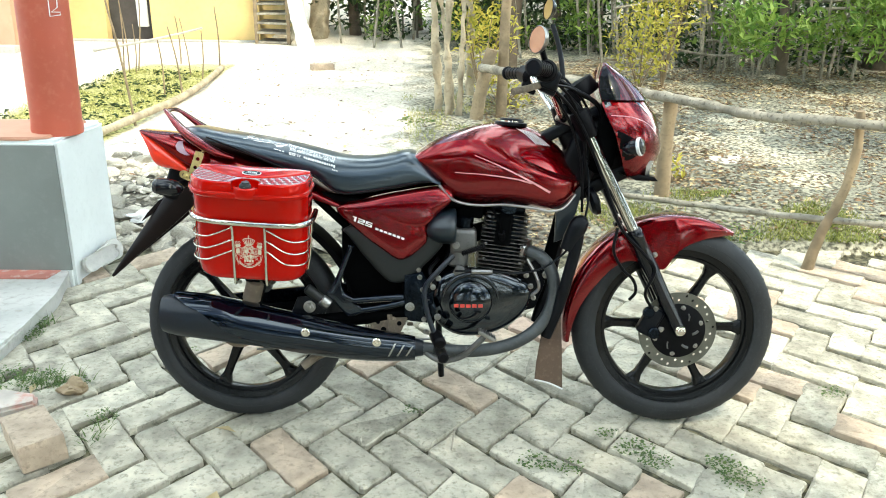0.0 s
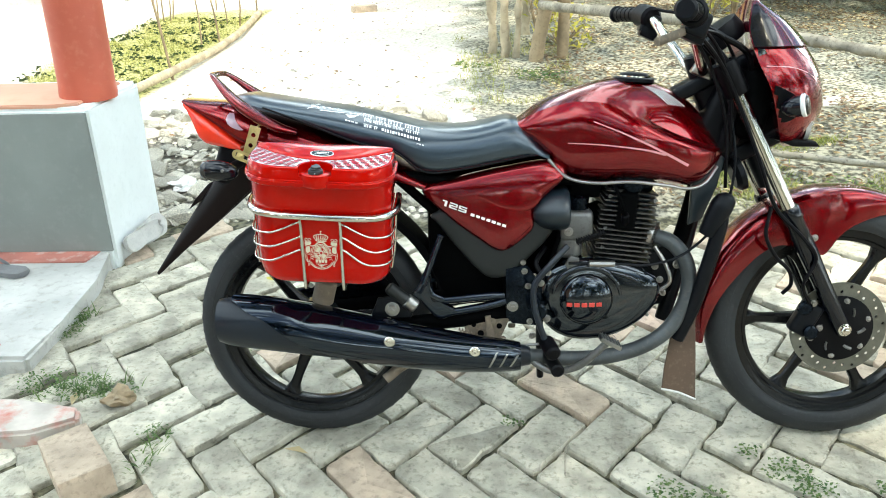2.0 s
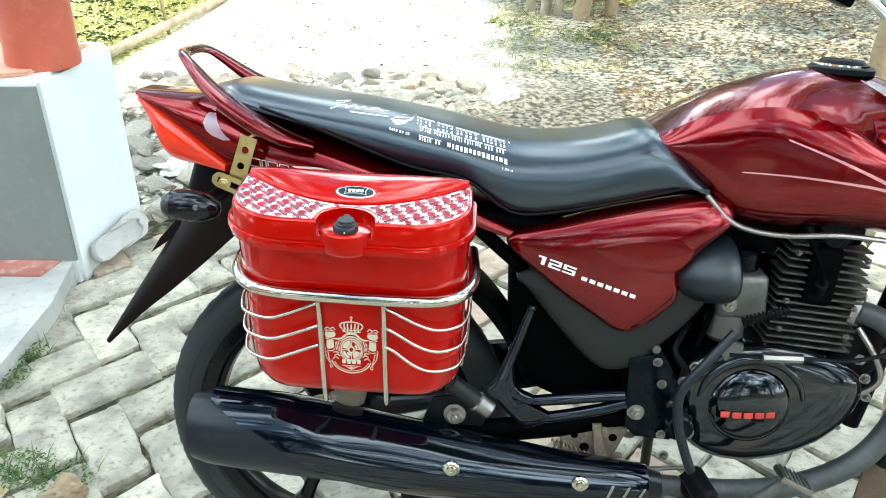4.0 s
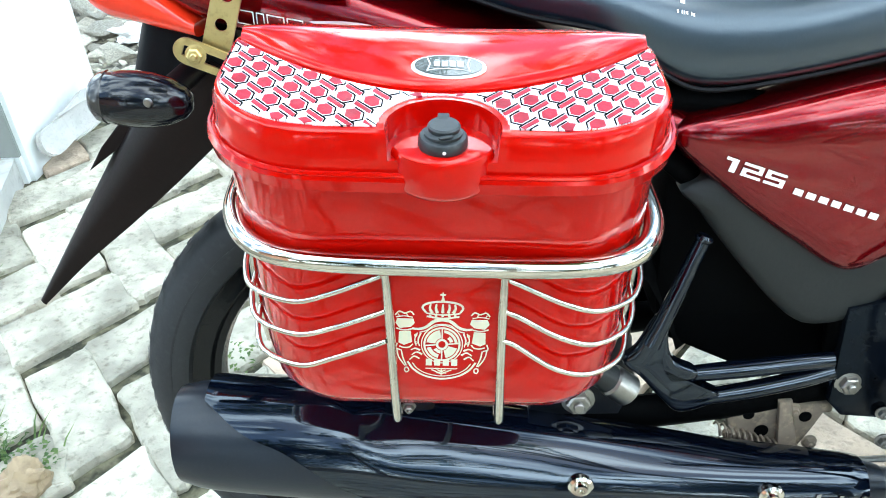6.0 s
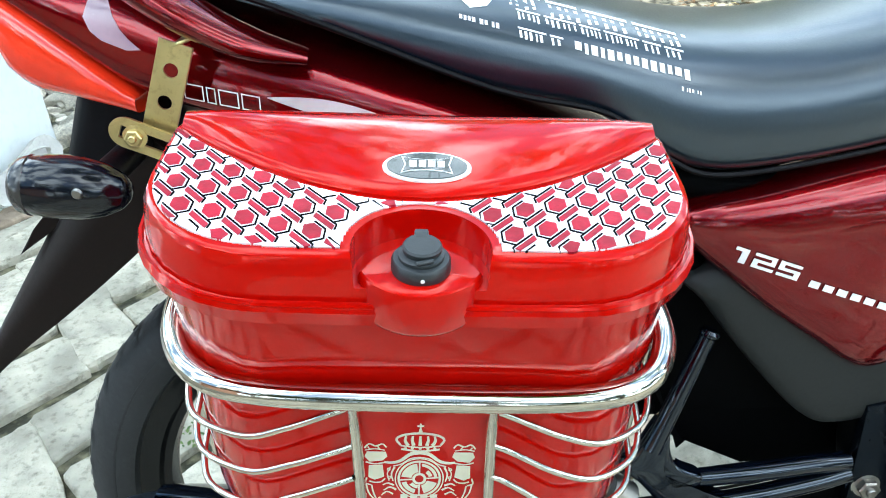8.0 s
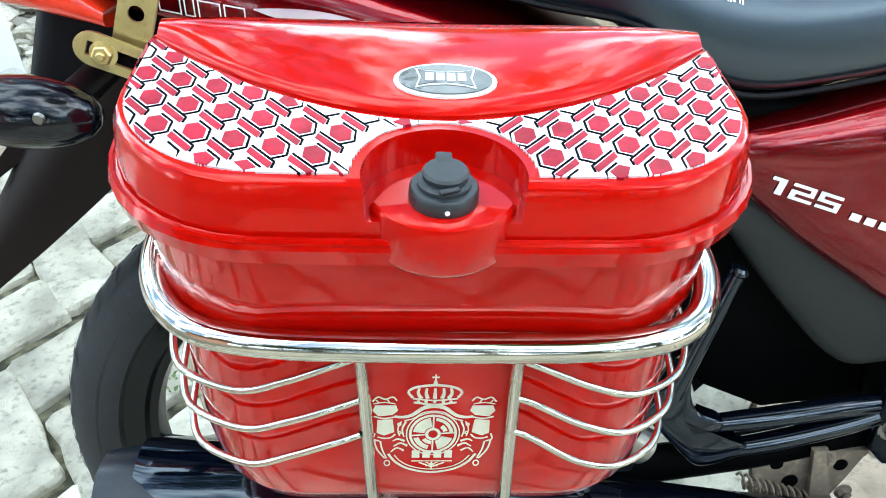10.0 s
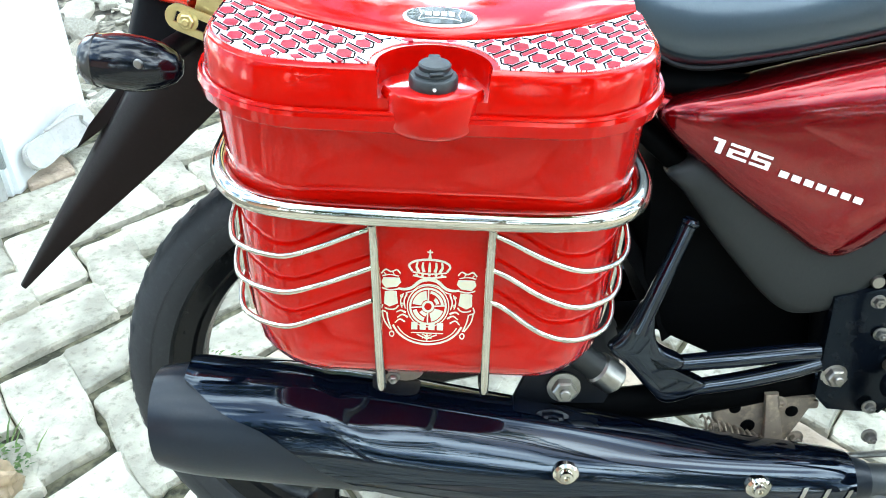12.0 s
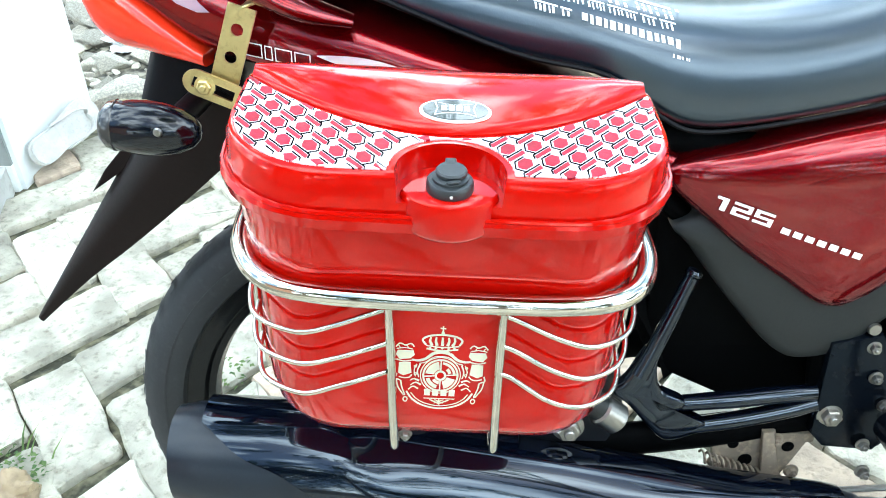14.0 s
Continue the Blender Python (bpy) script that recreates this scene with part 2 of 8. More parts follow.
M["bamboo"] = material("weathered_bamboo", (0.27, 0.245, 0.19), 0.75, 0.0, 0.4, 9, 60, 0.9, alt=(0.07, 0.058, 0.042), alt_amount=0.95, distance=0.004)
M["post"] = material("dry_wood_post", (0.27, 0.20, 0.12), 0.75, 0.0, 0.3, 8, 45, 0.4, alt=(0.16, 0.12, 0.08), alt_amount=0.6)
M["bark_pale"] = material("pale_bark", (0.42, 0.35, 0.24), 0.8, 0.0, 0.25, 6, 30, 0.8, alt=(0.22, 0.17, 0.11), alt_amount=0.8, distance=0.01)
M["bark_dark"] = material("dark_bark", (0.11, 0.085, 0.06), 0.85, 0.0, 0.3, 6, 30, 0.8, alt=(0.22, 0.18, 0.13), alt_amount=0.5, distance=0.01)
M["stone"] = material("dry_clods", (0.54, 0.50, 0.41), 0.92, 0.0, 0.3, 14, 70, 1.0, alt=(0.26, 0.22, 0.16), alt_amount=0.7, spread=0.3, distance=0.006)
M["cloth"] = material("white_rag", (0.78, 0.77, 0.74), 0.85, 0.0, 0.06, 20, 200, 0.3)
M["sack"] = material("grey_sack", (0.50, 0.47, 0.41), 0.85, 0.0, 0.12, 12, 120, 0.4)
M["sandal"] = material("pale_sandal", (0.46, 0.45, 0.42), 0.75, 0.0, 0.1, 20, 120, 0.25, alt=(0.30, 0.29, 0.27), alt_amount=0.5)
M["sandal_dark"] = material("grey_sandal", (0.17, 0.17, 0.17), 0.75, 0.0, 0.1, 20, 120, 0.25)


def leaf_material(name, c1, c2, translucent=0.35):
    m = bpy.data.materials.new(name)
    m.use_nodes = True
    n, ln = m.node_tree.nodes, m.node_tree.links.new
    b = n["Principled BSDF"]
    geo = n.new("ShaderNodeNewGeometry")
    ramp = n.new("ShaderNodeValToRGB")
    ramp.color_ramp.elements[0].color, ramp.color_ramp.elements[1].color = (*c1, 1), (*c2, 1)
    ln(geo.outputs["Random Per Island"], ramp.inputs["Fac"])
    ln(ramp.outputs["Color"], b.inputs["Base Color"])
    b.inputs["Roughness"].default_value = 0.6
    tr = n.new("ShaderNodeBsdfTranslucent")
    ln(ramp.outputs["Color"], tr.inputs["Color"])
    mx = n.new("ShaderNodeMixShader")
    mx.inputs[0].default_value = translucent
    ln(b.outputs[0], mx.inputs[1])
    ln(tr.outputs[0], mx.inputs[2])
    ln(mx.outputs[0], n["Material Output"].inputs["Surface"])
    return m


M["leaf_green"] = leaf_material("green_leaves", (0.045, 0.11, 0.02), (0.14, 0.23, 0.045))
# leaf_bright and leaf_dark put sun and shade into the leaf colour
M["leaf_bright"] = leaf_material("leaves_brightened", (0.08, 0.19, 0.03), (0.30, 0.42, 0.09), 0.45)
M["leaf_dark"] = leaf_material("leaves_darkened", (0.015, 0.035, 0.010), (0.05, 0.09, 0.025), 0.25)
M["leaf_yellow"] = leaf_material("yellow_green_leaves", (0.36, 0.36, 0.05), (0.66, 0.56, 0.12))
M["leaf_dry"] = leaf_material("dry_leaves", (0.10, 0.065, 0.03), (0.66, 0.53, 0.29), 0.15)
M["leaf_brown"] = leaf_material("brown_leaves", (0.06, 0.035, 0.018), (0.26, 0.15, 0.07), 0.1)
M["weed"] = leaf_material("weed_leaves", (0.05, 0.11, 0.03), (0.15, 0.22, 0.06))
M["verge"] = leaf_material("verge_green", (0.07, 0.11, 0.015), (0.36, 0.37, 0.09))
M["grass"] = leaf_material("grass_blades", (0.17, 0.20, 0.035), (0.46, 0.44, 0.14))


PAVE = (-0.93, 3.4, -3.6, 1.55)  # x0, x1, y0, y1 of the brick paving


def ground_material():
    """Earth in zones: sandy path, grass bed, leafy wood floor, grey rubble darkened for the shade between clods; the
    borders wander with a noise.
    """
    m = bpy.data.materials.new("ground_earth")
    m.use_nodes = True
    n, ln = m.node_tree.nodes, m.node_tree.links.new
    b = n["Principled BSDF"]
    geo = n.new("ShaderNodeNewGeometry")
    sep = n.new("ShaderNodeSeparateXYZ")
    ln(geo.outputs["Position"], sep.inputs[0])
    noi = n.new("ShaderNodeTexNoise")
    noi.inputs["Scale"].default_value, noi.inputs["Detail"].default_value = 2.2, 6
    fine = n.new("ShaderNodeTexNoise")
    fine.inputs["Scale"].default_value, fine.inputs["Detail"].default_value = 38, 6
    for t in (noi, fine):
        ln(geo.outputs["Position"], t.inputs["Vector"])

    def math_node(op, a, b_):
        k = n.new("ShaderNodeMath")
        k.operation = op
        for i, v in enumerate((a, b_)):
            if isinstance(v, (int, float)):
                k.inputs[i].default_value = v
            else:
                ln(v, k.inputs[i])
        return k.outputs[0]

    wob = math_node("MULTIPLY", math_node("SUBTRACT", noi.outputs["Fac"], 0.5), 1.1)
    x = math_node("ADD", sep.outputs["X"], wob)
    y = math_node("ADD", sep.outputs["Y"], wob)

    def step(v, lo, hi):
        k = n.new("ShaderNodeMapRange")
        k.interpolation_type = "SMOOTHSTEP"
        k.inputs["From Min"].default_value, k.inputs["From Max"].default_value = lo, hi
        ln(v, k.inputs["Value"])
        return k.outputs[0]

    def ramp(lo, hi, c1, c2):
        r = n.new("ShaderNodeValToRGB")
        r.color_ramp.elements[0].position, r.color_ramp.elements[1].position = lo, hi
        r.color_ramp.elements[0].color, r.color_ramp.elements[1].color = (*c1, 1), (*c2, 1)
        ln(fine.outputs["Fac"], r.inputs["Fac"])
        return r.outputs["Color"]

    def mix(f, a, b_):
        k = n.new("ShaderNodeMix")
        k.data_type = "RGBA"
        ln(f, k.inputs[0])
        ln(a, k.inputs[6])
        ln(b_, k.inputs[7])
        return k.outputs[2]

    sand = ramp(0.36, 0.56, (0.50, 0.44, 0.34), (0.70, 0.65, 0.55))
    bed = ramp(0.42, 0.56, (0.13, 0.13, 0.035), (0.52, 0.50, 0.19))
    # dark and pale earth patches also put dappled sun into the colour
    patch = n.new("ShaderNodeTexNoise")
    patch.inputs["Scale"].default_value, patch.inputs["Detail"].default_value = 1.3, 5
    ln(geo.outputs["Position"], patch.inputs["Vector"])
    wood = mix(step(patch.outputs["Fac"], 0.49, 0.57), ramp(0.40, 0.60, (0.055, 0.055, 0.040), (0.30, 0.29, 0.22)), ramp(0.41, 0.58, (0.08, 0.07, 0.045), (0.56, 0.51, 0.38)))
    # ground tone lowered to stand in for shade among the clods
    rub = ramp(0.40, 0.62, (0.045, 0.040, 0.030), (0.26, 0.235, 0.18))
    joint = ramp(0.40, 0.64, (0.030, 0.029, 0.016), (0.17, 0.155, 0.095))
    # the path's right border leans to the right with distance
    right = math_node("SUBTRACT", x, 0.35)
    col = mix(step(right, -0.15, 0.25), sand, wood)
    left = math_node("SUBTRACT", -1.72, sep.outputs["X"])
    col = mix(math_node("MULTIPLY", math_node("MULTIPLY", step(left, -0.03, 0.08), step(left, 1.25, 1.0)), step(y, 7.8, 7.2)), col, bed)
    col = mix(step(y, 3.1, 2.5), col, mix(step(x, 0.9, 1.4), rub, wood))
    laid = math_node("MULTIPLY", math_node("MULTIPLY", step(sep.outputs["X"], -1.2, -1.0), step(sep.outputs["X"], PAVE[1] + 0.2, PAVE[1])), step(sep.outputs["Y"], PAVE[2] - 0.25, PAVE[2] - 0.05))
    col = mix(math_node("MULTIPLY", laid, step(sep.outputs["Z"], -0.0115, -0.0155)), col, joint)
    ln(col, b.inputs["Base Color"])
    b.inputs["Roughness"].default_value = 0.95
    bp = n.new("ShaderNodeBump")
    bp.inputs["Strength"].default_value, bp.inputs["Distance"].default_value = 0.8, 0.015
    ln(fine.outputs["Fac"], bp.inputs["Height"])
    ln(bp.outputs["Normal"], b.inputs["Normal"])
    return m


M["ground"] = ground_material()

# ---- building tools ----
from mathutils.bvhtree import BVHTree


def mesh_of(name, bm, mat, smooth=True, sharp=38):
    me = bpy.data.meshes.new(name)
    bmesh.ops.recalc_face_normals(bm, faces=bm.faces)
    if smooth:
        lim = radians(sharp)
        for f in bm.faces:
            f.smooth = True
        for e in bm.edges:
            if len(e.link_faces) == 2 and e.calc_face_angle(0) > lim:
                e.smooth = False
    bm.to_mesh(me)
    bm.free()
    me.materials.append(mat)
    return me


def part(name, bm, mat, parent, label="", smooth=True, sharp=38):
    ob = new(name, mesh_of(name, bm, mat, smooth, sharp))
    ob.parent = parent
    if label:
        tagged(ob, label)
    return ob


def thing(name, label, category, m=None, group=""):
    ob = new(name)
    ob.empty_display_size = 0.05
    if m is not None:
        ob.matrix_world = m
    return tagged(ob, label, category, group)


def solid(name, bm, mat, label, category="", kind="", m=None, group="", smooth=True):
    ob = new(name, mesh_of(name, bm, mat, smooth))
    if m is not None:
        ob.matrix_world = m
    return tagged(ob, label, category, group, kind)


def spline(pts, n=8, closed=False):
    """Catmull-Rom through the points, n steps a span."""
    P = [Vector(p) for p in pts]
    N = len(P)
    out = []
    for i in range(N if closed else N - 1):
        if closed:
            a, b, c, d = (P[(i + k - 1) % N] for k in range(4))
        else:
            b, c = P[i], P[i + 1]
            a = P[i - 1] if i else b * 2 - c
            d = P[i + 2] if i + 2 < N else c * 2 - b
        for k in range(n):
            t = k / n
            out.append(0.5 * ((2 * b) + (c - a) * t + (2 * a - 5 * b + 4 * c - d) * t * t + (3 * b - a - 3 * c + d) * t ** 3))
    if not closed:
        out.append(P[-1].copy())
    return out


def curve(table, x):
    """Smooth value at x of a table of (x, value)."""
    xs = [p[0] for p in table]
    if x <= xs[0]:
        return table[0][1]
    if x >= xs[-1]:
        return table[-1][1]
    i = max(k for k in range(len(xs)) if xs[k] <= x)
    i = min(i, len(xs) - 2)
    x0, x1 = xs[i], xs[i + 1]
    y0, y1 = table[i][1], table[i + 1][1]
    s0 = (table[i + 1][1] - table[i - 1][1]) / (xs[i + 1] - xs[i - 1]) if i else (y1 - y0) / (x1 - x0)
    s1 = (table[i + 2][1] - table[i][1]) / (xs[i + 2] - xs[i]) if i + 2 < len(xs) else (y1 - y0) / (x1 - x0)
    h = x1 - x0
    t = (x - x0) / h
    return ((2 * t ** 3 - 3 * t * t + 1) * y0 + (t ** 3 - 2 * t * t + t) * h * s0 + (-2 * t ** 3 + 3 * t * t) * y1 + (t ** 3 - t * t) * h * s1)


def loft(rings, bm=None, closed=True, caps=True):
    bm = bm or bmesh.new()
    vs = [[bm.verts.new(p) for p in r] for r in rings]
    k = len(rings[0])
    for a, b in zip(vs, vs[1:]):
        for i in range(k if closed else k - 1):
            j = (i + 1) % k
            bm.faces.new((a[i], a[j], b[j], b[i]))
    if caps and closed:
        for r in (vs[0], vs[-1]):
            c = bm.verts.new(sum((v.co for v in r), Vector()) / k)
            for i in range(k):
                bm.faces.new((r[i], r[(i + 1) % k], c))
    return bm


def tube(pts, r, seg=10, n=6, bm=None, closed=False, flat=1.0, smooth=True, up=(0, 0, 1)):
    """A pipe along points; r a number or a list of radii, flat squeezes it across."""
    path = spline(pts, n, closed) if smooth and len(pts) > 2 else [Vector(p) for p in pts]
    N = len(path)
    rings = []
    side0 = None
    for i, p in enumerate(path):
        a = path[i - 1] if (i or closed) else path[0]
        b = path[(i + 1) % N] if (i + 1 < N or closed) else path[-1]
        t = (b - a).normalized()
        if side0 is None:
            ref = Vector(up) if abs(t.dot(Vector(up))) < 0.95 else Vector((0, 1, 0))
            side0 = t.cross(ref).normalized()
        side0 = (side0 - t * side0.dot(t)).normalized()
        u = side0.cross(t).normalized()
        if isinstance(r, (list, tuple)):
            f = i / max(1, N - 1) * (len(r) - 1)
            j = min(int(f), len(r) - 2)
            rad = r[j] + (r[j + 1] - r[j]) * (f - j)
        else:
            rad = r
        rings.append([p + (side0 * math.cos(q) * flat + u * math.sin(q)) * rad for q in [2 * math.pi * s / seg for s in range(seg)]])
    if closed:
        rings.append(rings[0])
        bm = loft(rings, bm, True, False)
        bmesh.ops.remove_doubles(bm, verts=bm.verts, dist=1e-6)
        return bm
    return loft(rings, bm)


def lathe(profile, seg=32, m=None, bm=None, closed=False):
    """Turns a profile of (radius, along) round the local z axis, then places it with m."""
    bm = bm or bmesh.new()
    start = len(bm.verts)
    rows = []
    for r, h in profile:
        if r < 1e-6:
            rows.append([bm.verts.new((0, 0, h))])
        else:
            rows.append([bm.verts.new((r * math.cos(2 * math.pi * k / seg), r * math.sin(2 * math.pi * k / seg), h)) for k in range(seg)])
    pairs = list(zip(rows, rows[1:])) + ([(rows[-1], rows[0])] if closed else [])
    for a, b in pairs:
        for k in range(seg):
            j = (k + 1) % seg
            q = [a[k % len(a)], a[j % len(a)], b[j % len(b)], b[k % len(b)]]
            u = []
            for v in q:
                if v not in u:
                    u.append(v)
            if len(u) > 2:
                bm.faces.new(u)
    if m is not None:
        bm.verts.ensure_lookup_table()
        for v in bm.verts[start:]:
            v.co = m @ v.co
    return bm


def cyl(a, b, r, seg=16, bevel=0.0, bm=None, r2=None):
    """A round bar from a to b with chamfered ends."""
    a, b = Vector(a), Vector(b)
    L = (b - a).length
    q = (b - a).to_track_quat("Z", "Y").to_matrix().to_4x4()
    r2 = r if r2 is None else r2
    c = min(bevel, L / 3, r * 0.8, r2 * 0.8)
    prof = [(0, 0), (r - c, 0), (r, c), (r2, L - c), (r2 - c, L), (0, L)] if c else [(0, 0), (r, 0), (r2, L), (0, L)]
    return lathe(prof, seg, Matrix.Translation(a) @ q, bm)


def block(size, m=None, bevel=0.004, seg=2, bm=None):
    own = bm or bmesh.new()
    t = bmesh.new()
    bmesh.ops.create_cube(t, size=1.0)
    for v in t.verts:
        v.co = Vector((v.co.x * size[0], v.co.y * size[1], v.co.z * size[2]))
    if bevel:
        bmesh.ops.bevel(t, geom=t.edges[:], offset=bevel, segments=seg, affect="EDGES", profile=0.6)
    if m is not None:
        t.transform(m)
    join(own, t)
    return own


def join(bm, other):
    me = bpy.data.meshes.new("tmp")
    other.to_mesh(me)
    other.free()
    bm.from_mesh(me)
    bpy.data.meshes.remove(me)
    return bm


def slab_xz(outline, y0, y1, bevel=0.003, m=None, bm=None):
    """A plate with an outline in x, z between two depths y, with chamfered edges."""
    t = bmesh.new()
    lo = [t.verts.new((x, y0, z)) for x, z in outline]
    hi = [t.verts.new((x, y1, z)) for x, z in outline]
    k = len(outline)
    t.faces.new(lo)
    t.faces.new(hi[::-1])
    for i in range(k):
        t.faces.new((lo[i], lo[(i + 1) % k], hi[(i + 1) % k], hi[i]))
    if bevel:
        eds = [e for e in t.edges if abs(e.verts[0].co.y - e.verts[1].co.y) < 1e-6]
        bmesh.ops.bevel(t, geom=eds, offset=bevel, segments=2, affect="EDGES", profile=0.6)
    bmesh.ops.triangulate(t, faces=[f for f in t.faces if len(f.verts) > 4])
    if m is not None:
        t.transform(m)
    return join(bm, t) if bm else t


def pillow(outline, y, depth, side=-1, back=0.012, n=4, centre=None):
    """A bulging panel: smooth outline in x, z; it swells from y towards side by depth."""
    ring = [Vector((p[0], 0, p[1])) for p in outline]
    ring = spline(ring, n, True) if n > 1 else ring
    c = sum(ring, Vector()) / len(ring) if centre is None else Vector((centre[0], 0, centre[1]))
    rings = []
    for s, d in ((0.96, -back), (1.0, -back * 0.5), (1.0, 0.25 * depth), (0.985, 0.5 * depth), (0.95, 0.72 * depth), (0.86, 0.88 * depth), (0.7, 0.96 * depth), (0.45, 1.0 * depth), (0.2, 1.0 * depth)):
        rings.append([Vector((c.x + (p.x - c.x) * s, y + side * d, c.z + (p.z - c.z) * s)) for p in ring])
    return loft(rings)


def decal(shapes, tree, off=0.0008, axis=(0, 1, 0), start=-0.6, steps=3):
    """Thin printed shapes laid on a surface: each shape is a quad or polygon in x, z, cast along y on the surface."""
    bm = bmesh.new()
    d = Vector(axis)

    def drop(x, z):
        hit = tree.ray_cast(Vector((x, start, z)), d)
        return None if hit[0] is None else hit[0] - d * off

    for s in shapes:
        if len(s) == 4:
            g = []
            for i in range(steps + 1):
                row = []
                for j in (0, 1):
                    a = Vector(s[0]).lerp(Vector(s[1]), i / steps)
                    b = Vector(s[3]).lerp(Vector(s[2]), i / steps)
                    p = a.lerp(b, j)
                    row.append(drop(p.x, p.y))
                g.append(row)
            for a, b in zip(g, g[1:]):
                if None not in a and None not in b:
                    bm.faces.new([bm.verts.new(q) for q in (a[0], b[0], b[1], a[1])])
        else:
            pts = [drop(*p) for p in s]
            if None not in pts:
                bm.faces.new([bm.verts.new(q) for q in pts])
    bmesh.ops.remove_doubles(bm, verts=bm.verts, dist=1e-5)
    return bm


def cut(bm, cutter):
    """bm less the volume of cutter."""
    a, b = bpy.data.meshes.new("a"), bpy.data.meshes.new("b")
    for q in (bm, cutter):
        bmesh.ops.recalc_face_normals(q, faces=q.faces)
    bm.to_mesh(a)
    cutter.to_mesh(b)
    bm.free()
    cutter.free()
    oa, ob = new("a", a), new("b", b)
    mod = oa.modifiers.new("cut", "BOOLEAN")
    mod.object, mod.operation, mod.solver = ob, "DIFFERENCE", "EXACT"
    dg = bpy.context.evaluated_depsgraph_get()
    me = bpy.data.meshes.new_from_object(oa.evaluated_get(dg))
    out = bmesh.new()
    out.from_mesh(me)
    for o in (oa, ob):
        bpy.data.objects.remove(o)
    for q in (me, a, b):
        bpy.data.meshes.remove(q)
    return out


def hexnut(p, axis, r, h, bm=None, washer=True):
    """A flanged hexagon bolt head at p, pointing along axis."""
    q = Matrix.Translation(Vector(p)) @ Vector(axis).to_track_quat("Z", "Y").to_matrix().to_4x4()
    bm = lathe([(0, 0), (r * 1.35, 0), (r * 1.35, h * 0.18), (r * 0.9, h * 0.25)], 18, q, bm) if washer else (bm or bmesh.new())
    bm = lathe([(r, h * 0.2), (r, h * 0.85), (r * 0.85, h), (0, h)], 6, q, bm)
    return lathe([(r * 0.45, h * 0.9), (r * 0.45, h * 1.3), (r * 0.35, h * 1.4), (0, h * 1.4)], 12, q, bm)


def leaf_cloud(points, size, rng, bm=None, flat=0.0, ratio=0.45, fold=0.25):
    """Small folded leaves at points; flat 1 lays them down. Returns vertex and face lists for from_pydata."""
    V, F = bm if bm else ([], [])
    for p in points:
        s = size * rng.uniform(0.55, 1.35)
        yaw = rng.uniform(0, 2 * math.pi)
        pitch = rng.uniform(-1.2, 0.5) * (1 - flat) + rng.uniform(-0.25, 0.25) * flat
        roll = rng.uniform(-0.7, 0.7) * (1 - 0.6 * flat)
        q = Euler((roll, pitch, yaw)).to_matrix()
        base = len(V)
        w = s * ratio
        for c in ((0, 0, 0), (0.45 * s, w * 0.5, fold * w), (s, 0, 0), (0.45 * s, -w * 0.5, fold * w), (0.45 * s, 0, 0)):
            V.append(tuple(Vector(p) + q @ Vector(c)))
        F += [(base, base + 4, base + 1), (base + 4, base + 2, base + 1), (base, base + 3, base + 4), (base + 4, base + 3, base + 2)]
    return V, F


def from_lists(name, V, F, mat):
    me = bpy.data.meshes.new(name)
    me.from_pydata(V, [], F)
    me.materials.append(mat)
    me.update()
    return me

# ---- the setting ----


def paved_edge(x):
    """The far border of the paving, which wanders."""
    return 1.5 - 0.12 * math.sin(1.7 * x + 0.4) - (0.22 * (x - 1.9) if x > 1.9 else 0.0)


def ground_height(x, y):
    v = Vector((x * 1.3, y * 1.3, 0.0))
    h = 0.03 * noise.noise(v) + 0.012 * noise.noise(v * 5.0)
    edge = paved_edge(x)
    if PAVE[0] - 0.4 < x < PAVE[1] + 0.5 and y < edge:
        return -0.0185 + 0.003 * noise.noise(v * 4)
    d = min(1.0, max(0.0, (y - edge) / 0.5))
    if y < edge:
        d = 1.0
    rough = 0.03 * noise.noise(v * 9) if (1.4 < y < 3.2 and x < 0.6) else 0.0
    bank = 0.05 * max(0.0, min(1.0, (x - 1.4))) if y > 1.5 else 0.0
    return -0.018 + d * (0.045 + h) + rough * d + bank


def build_ground():
    xs = list(np.arange(-7, -3, 0.5)) + list(np.arange(-3, 5, 0.055)) + list(np.arange(5, 10.1, 0.5))
    ys = list(np.arange(-9, 1.2, 0.4)) + list(np.arange(1.2, 8, 0.055)) + list(np.arange(8, 14.1, 0.5))
    for far in (40, 120, 400, 1500):
        xs = [-far] + xs + [far]
        ys = [-far] + ys + [far]
    xs, ys = sorted(xs), sorted(ys)
    V = [(x, y, ground_height(x, y)) for y in ys for x in xs]
    k = len(xs)
    F = [(j * k + i, j * k + i + 1, (j + 1) * k + i + 1, (j + 1) * k + i) for j in range(len(ys) - 1) for i in range(k - 1)]
    me = from_lists("ground", V, F, M["ground"])
    for p in me.polygons:
        p.use_smooth = True
    return tagged(new("ground", me), "sunlit sandy earth with grass, rubble and leaf litter", "ground", kind="structure")


ground = build_ground()


def prism(outline, z0, z1, bevel=0.008):
    bm = bmesh.new()
    lo = [bm.verts.new((x, y, z0)) for x, y in outline]
    hi = [bm.verts.new((x, y, z1)) for x, y in outline]
    k = len(outline)
    bm.faces.new(lo[::-1])
    bm.faces.new(hi)
    for i in range(k):
        bm.faces.new((lo[i], lo[(i + 1) % k], hi[(i + 1) % k], hi[i]))
    if bevel:
        bmesh.ops.bevel(bm, geom=bm.edges[:], offset=bevel, segments=2, affect="EDGES")
    return bm


